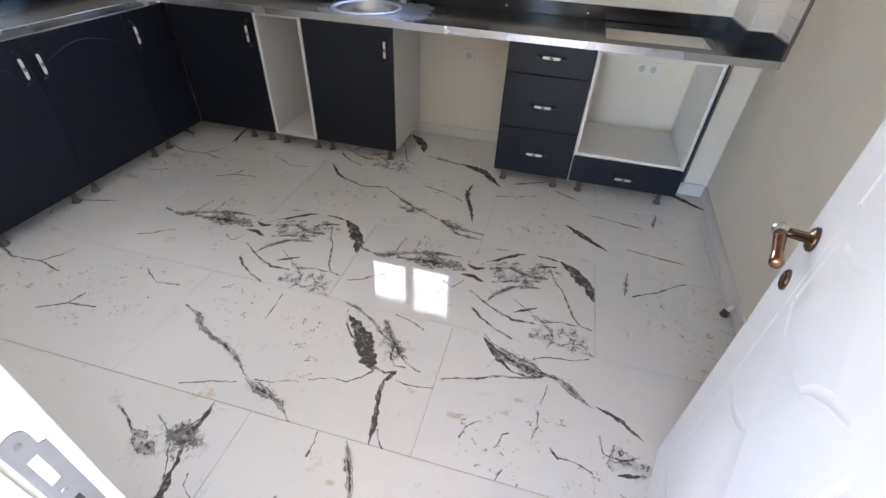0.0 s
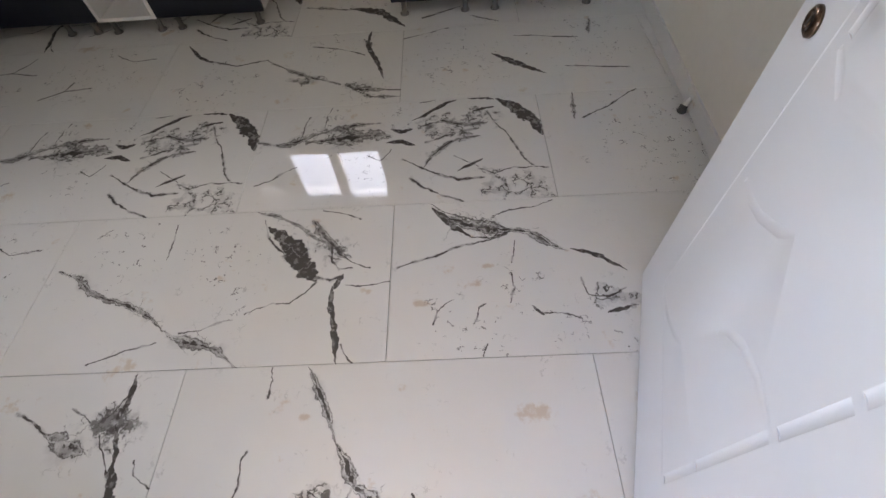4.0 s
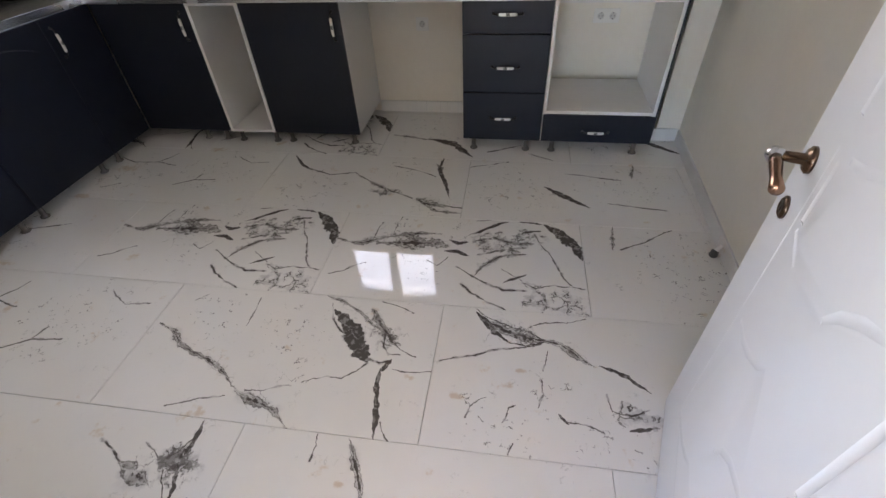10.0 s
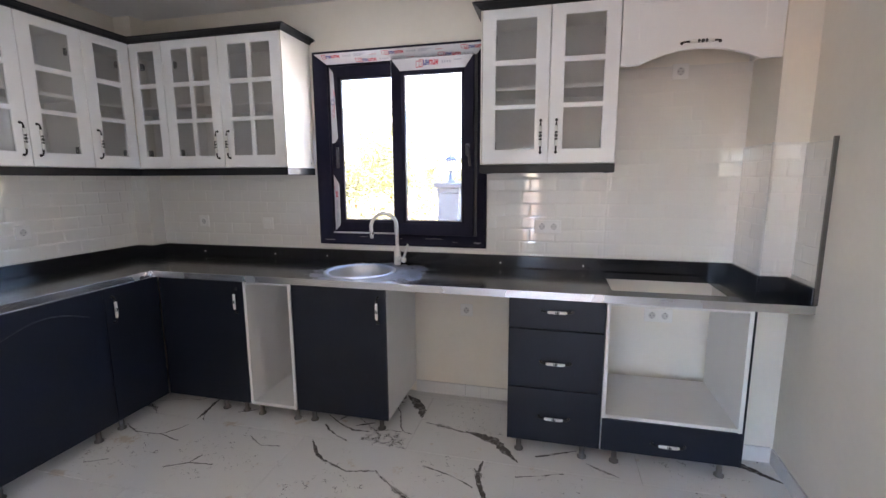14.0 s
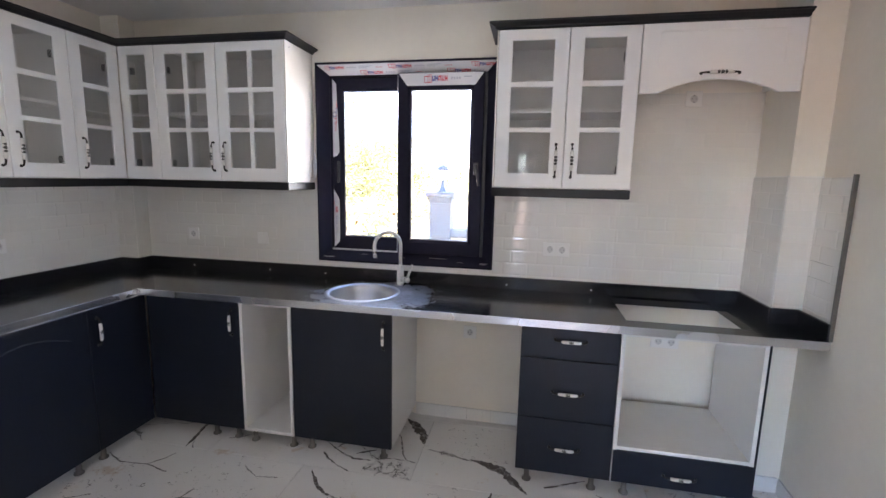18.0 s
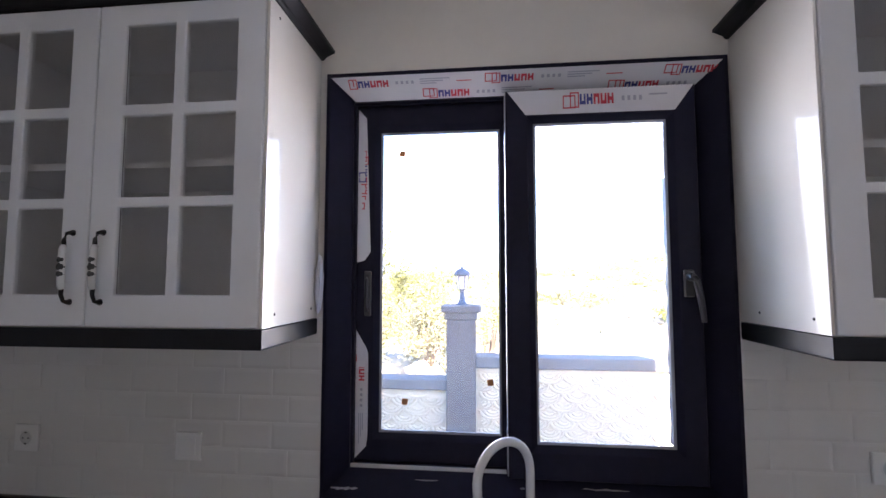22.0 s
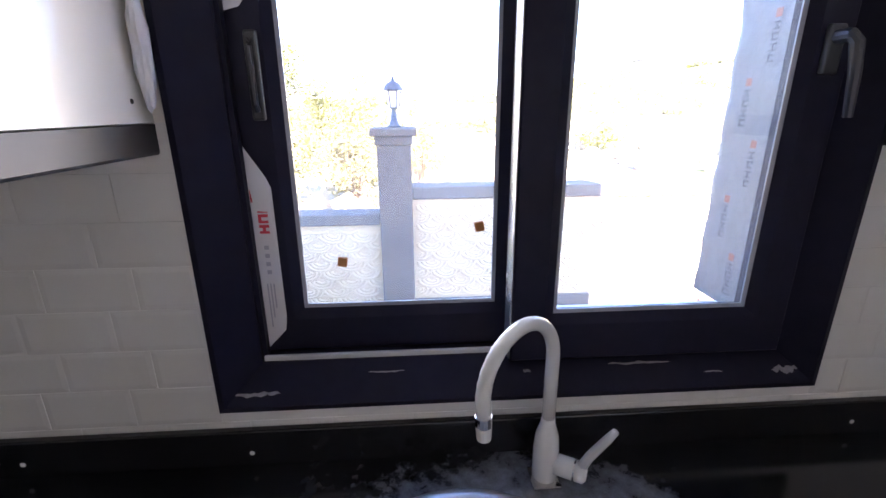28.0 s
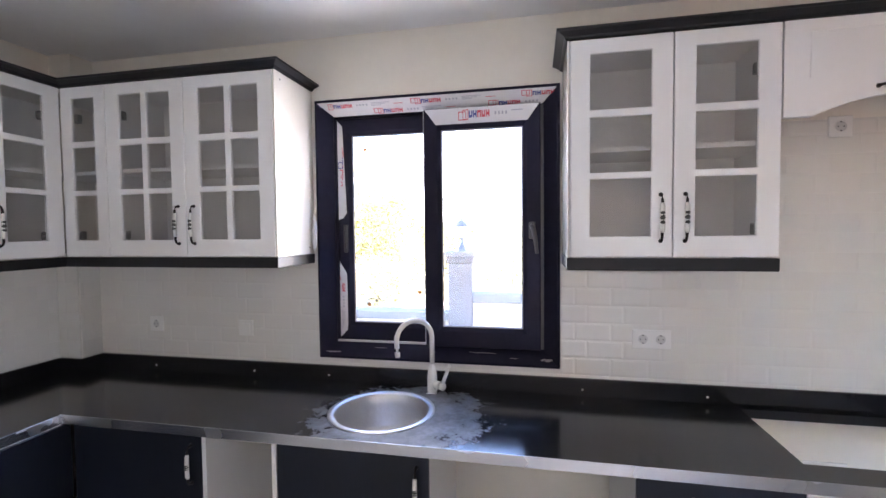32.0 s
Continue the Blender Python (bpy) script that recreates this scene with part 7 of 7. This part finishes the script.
# soil clods and pebbles
def scatter_stones(name, n, mat, size, region, label, rise=0.3):
    rng = random.Random(len(name) * 7 + n)
    verts, faces = [], []
    base = bmesh.new()
    bmesh.ops.create_icosphere(base, subdivisions=1, radius=1)
    bv = [v.co.copy() for v in base.verts]
    bf = [[v.index for v in f.verts] for f in base.faces]
    base.free()
    for _ in range(n):
        x, y = rng.uniform(region[0], region[1]), rng.uniform(region[2], region[3])
        r = size[0] + (size[1] - size[0]) * rng.random() ** 3
        c = Vector((x, y, ground_z(x, y) + r * rise))
        o = len(verts)
        rot = Euler((rng.random() * 6, rng.random() * 6, rng.random() * 6)).to_matrix()
        sc = Vector((rng.uniform(0.7, 1.3), rng.uniform(0.7, 1.3), rng.uniform(0.75, 1.1)))
        for v in bv:
            p = rot @ (v * (r * rng.uniform(0.65, 1.25)))
            verts.append(c + Vector((p.x * sc.x, p.y * sc.y, p.z * sc.z)))
        faces.extend([[i + o for i in f] for f in bf])
    me = bpy.data.meshes.new(name)
    me.from_pydata(verts, [], faces)
    me.materials.append(mat)
    return tagged(new(name, me), label, "soil", kind="stuff")


scatter_stones("soil_clods", 22000, CLOD, (0.005, 0.035), (-3.2, 4.2, 3.4, 6.02), "loose brown clods over the dug yard", 0.5)
scatter_stones("pebbles", 1500, PEBBLE, (0.004, 0.016), (-3.2, 4.2, 3.4, 6.02), "pale pebbles among the soil", 0.7)
scatter_stones("rubble_stones", 420, ROCK, (0.05, 0.28), (-7.5, -1.6, 7.2, 9.8), "pale rubble heaped beyond the wall", 0.5)
scatter_stones("field_stones", 260, ROCK, (0.08, 0.40), (2.0, 18.0, 14.0, 24.0), "pale stones scattered on the field", 0.4)


# plants
def foliage(name, centre, radii, n, leaf, seed, mat, flat=0.0, clump=1.0):
    """A crown of many small folded leaves gathered in clumps with gaps."""
    rng = random.Random(seed)
    verts, faces = [], []
    clumps = []
    for _ in range(max(4, int(84 * clump))):
        a, b = rng.uniform(0, 2 * math.pi), math.acos(rng.uniform(-0.85, 1))
        k = rng.uniform(0.45, 1.0)
        clumps.append((Vector((radii[0] * k * math.sin(b) * math.cos(a), radii[1] * k * math.sin(b) * math.sin(a), radii[2] * k * math.cos(b))), rng.uniform(0.16, 0.34)))
    c0 = Vector(centre)
    for _ in range(n):
        c, s = rng.choice(clumps)
        d = Vector((rng.gauss(0, 1), rng.gauss(0, 1), rng.gauss(0, 1)))
        d = d.normalized() * rng.random() ** 0.4
        p = c0 + c + Vector((d.x * s * radii[0], d.y * s * radii[1], d.z * s * radii[2]))
        u = Vector((rng.gauss(0, 1), rng.gauss(0, 1), rng.gauss(0, 0.6))).normalized()
        v = u.cross(Vector((rng.gauss(0, 1), rng.gauss(0, 1), 1.0))).normalized()
        l, w = leaf * rng.uniform(0.6, 1.3), leaf * rng.uniform(0.25, 0.45)
        o = len(verts)
        nrm = u.cross(v) * w * 0.35
        verts.extend((p - u * l * 0.5, p + v * w + nrm, p + u * l * 0.5, p - v * w + nrm))
        faces.extend(((o, o + 1, o + 2), (o, o + 2, o + 3)))
    me = bpy.data.meshes.new(name)
    me.from_pydata(verts, [], faces)
    me.materials.append(mat)
    return me


def tree(x, y, height, spread, seed, label, leaf=0.09, n=9000, mat=None, name="tree"):
    rng = random.Random(seed)
    z = ground_z(x, y) - 0.05
    t = place(name, (x, y, z), label, "tree" if name == "tree" else "bush")
    b = bmesh.new()
    stems = 3 if name == "tree" else 5
    for s in range(stems):
        a = rng.uniform(0, 6.28)
        lean = rng.uniform(0.1, 0.45) * spread
        top = Vector((x + lean * math.cos(a), y + lean * math.sin(a), z + height * rng.uniform(0.6, 0.85)))
        p = [Vector((x, y, z)).lerp(top, k / 6) + Vector((rng.gauss(0, 0.04), rng.gauss(0, 0.04), 0)) * height * 0.3 for k in range(7)]
        p[0] = Vector((x + 0.05 * s, y, z))
        tube(p, [0.035 * height * (1 - 0.85 * k / 6) / 2 + 0.006 for k in range(7)], 7, b)
        for _ in range(5):
            q = p[rng.randint(2, 5)]
            e = q + Vector((rng.gauss(0, 0.35), rng.gauss(0, 0.35), rng.uniform(0.1, 0.5))) * spread * 0.7
            tube([q, q.lerp(e, 0.5) + Vector((0, 0, 0.05)), e], [0.012 * height / 2, 0.008 * height / 2, 0.003], 5, b)
    part("trunk", b, BARK, t, "thin brown stems and limbs")
    me = foliage("crown", (0, 0, height * 0.50), (spread, spread, height * 0.50), n, leaf, seed, mat or LEAF)
    c = new("crown", me)
    c.parent = t
    return t


tree(-5.3, 10.7, 4.15, 1.9, 3, "dense olive-green wild shrub tree behind the garden wall", 0.048, 62000)
tree(-3.75, 10.9, 3.35, 1.15, 5, "olive-green shrub tree beside the rubble", 0.046, 34000)
tree(-7.6, 11.6, 4.5, 2.2, 8, "tall dense green shrub tree at the field's edge", 0.052, 42000)
tree(-2.35, 10.7, 2.95, 0.55, 12, "slender young tree with open leafy top", 0.055, 4200)
tree(-4.3, 9.5, 1.6, 1.2, 14, "low dry bush at the foot of the shrubs", 0.05, 8000, SCRUB, "bush")
tree(-2.3, 10.2, 1.7, 0.85, 16, "low dry bush beside the wall", 0.05, 7500, SCRUB, "bush")
tree(-1.2, 11.6, 1.7, 0.7, 18, "low olive bush past the pier", 0.05, 4500, LEAF, "bush")
rng = random.Random(77)
for k in range(9):
    x, y = rng.uniform(2, 26), rng.uniform(20, 40)
    tree(x, y, rng.uniform(0.7, 1.5), rng.uniform(0.8, 1.6), 100 + k, "low green-grey bush on the dry field", 0.16, 900, LEAF if k % 3 == 0 else SCRUB, "bush")


def scrub(name, n, region, seed, mat, label, big=1.0):
    """Tufts of scrub over the hills, in one mesh."""
    rng = random.Random(seed)
    verts, faces = [], []
    for _ in range(n):
        x, y = rng.uniform(region[0], region[1]), rng.uniform(region[2], region[3])
        if noise.noise(Vector((x * 0.06, y * 0.06, 1.0))) < -0.12:
            continue
        z = ground_z(x, y)
        s = rng.uniform(0.35, 1.2) * big * (0.5 + y / 70)
        for _ in range(26):
            d = Vector((rng.gauss(0, 0.5), rng.gauss(0, 0.5), abs(rng.gauss(0.25, 0.28))))
            p = Vector((x, y, z)) + d * s
            u = Vector((rng.gauss(0, 1), rng.gauss(0, 1), rng.gauss(0, 1))).normalized() * s * 0.22
            v = u.orthogonal().normalized() * s * 0.12
            o = len(verts)
            verts.extend((p - u, p + v, p + u, p - v))
            faces.append((o, o + 1, o + 2, o + 3))
    me = bpy.data.meshes.new(name)
    me.from_pydata(verts, [], faces)
    me.materials.append(mat)
    return tagged(new(name, me), label, "scrub", kind="stuff")


scrub("hill_scrub", 3600, (-60, 140, 42, 125), 5, LEAF, "green scrub over the low hills")
scrub("dry_scrub", 3600, (-40, 120, 36, 120), 6, SCRUB, "dry brown scrub over the low hills")
scrub("field_scrub", 260, (-12, 30, 14, 40), 9, SCRUB, "tufts of dry grass on the field", 0.5)

# power pole
px, py = 17.4, 30.0
pole = place("power_pole", (px, py, ground_z(px, py)), "pale concrete power pole on the field", "pole")
part("shaft", lathe([(0.13, -0.1), (0.075, 6.0)], (px, py, ground_z(px, py)), "z", 10), POLE, pole)
part("cross_arm", box(px - 0.5, px + 0.5, py - 0.04, py + 0.04, ground_z(px, py) + 5.6, ground_z(px, py) + 5.68), POLE, pole)
for dx in (-0.45, 0.0, 0.45):
    part("insulator", lathe([(0.03, 0.0), (0.05, 0.04), (0.03, 0.09), (0.045, 0.12), (0.02, 0.16)], (px + dx, py, ground_z(px, py) + 5.68), "z", 8), BARK, pole)

# pale house on the hillside
hx0, hy0 = 46.0, 98.0
hz0 = ground_z(hx0 + 4.5, hy0 + 3) - 0.6
house = place("house", (hx0, hy0, hz0), "low white house with a flat roof on the hillside", "house")
FARWALL = plain("far_white_render", (0.70, 0.68, 0.64), 0.9, grain=0.05, stain=0.1)
FARGLASS = plain("far_dark_window", (0.10, 0.11, 0.13), 0.2)
part("wall", box(hx0, hx0 + 9.0, hy0, hy0 + 6.0, hz0 - 1.0, hz0 + 3.2), FARWALL, house)
part("roof", box(hx0 - 0.4, hx0 + 9.4, hy0 - 0.6, hy0 + 6.4, hz0 + 3.205, hz0 + 3.5), CAPSTONE, house, "grey flat roof slab")
for k in range(4):
    wx = hx0 + 0.9 + 2.1 * k
    w = part("window", box(wx, wx + 1.2, hy0 - 0.06, hy0 - 0.005, hz0 + 1.0, hz0 + 2.3), FARGLASS, house, "dark window")
    part("sill", box(wx - 0.1, wx + 1.3, hy0 - 0.15, hy0 - 0.005, hz0 + 0.88, hz0 + 0.995), FARWALL, w)
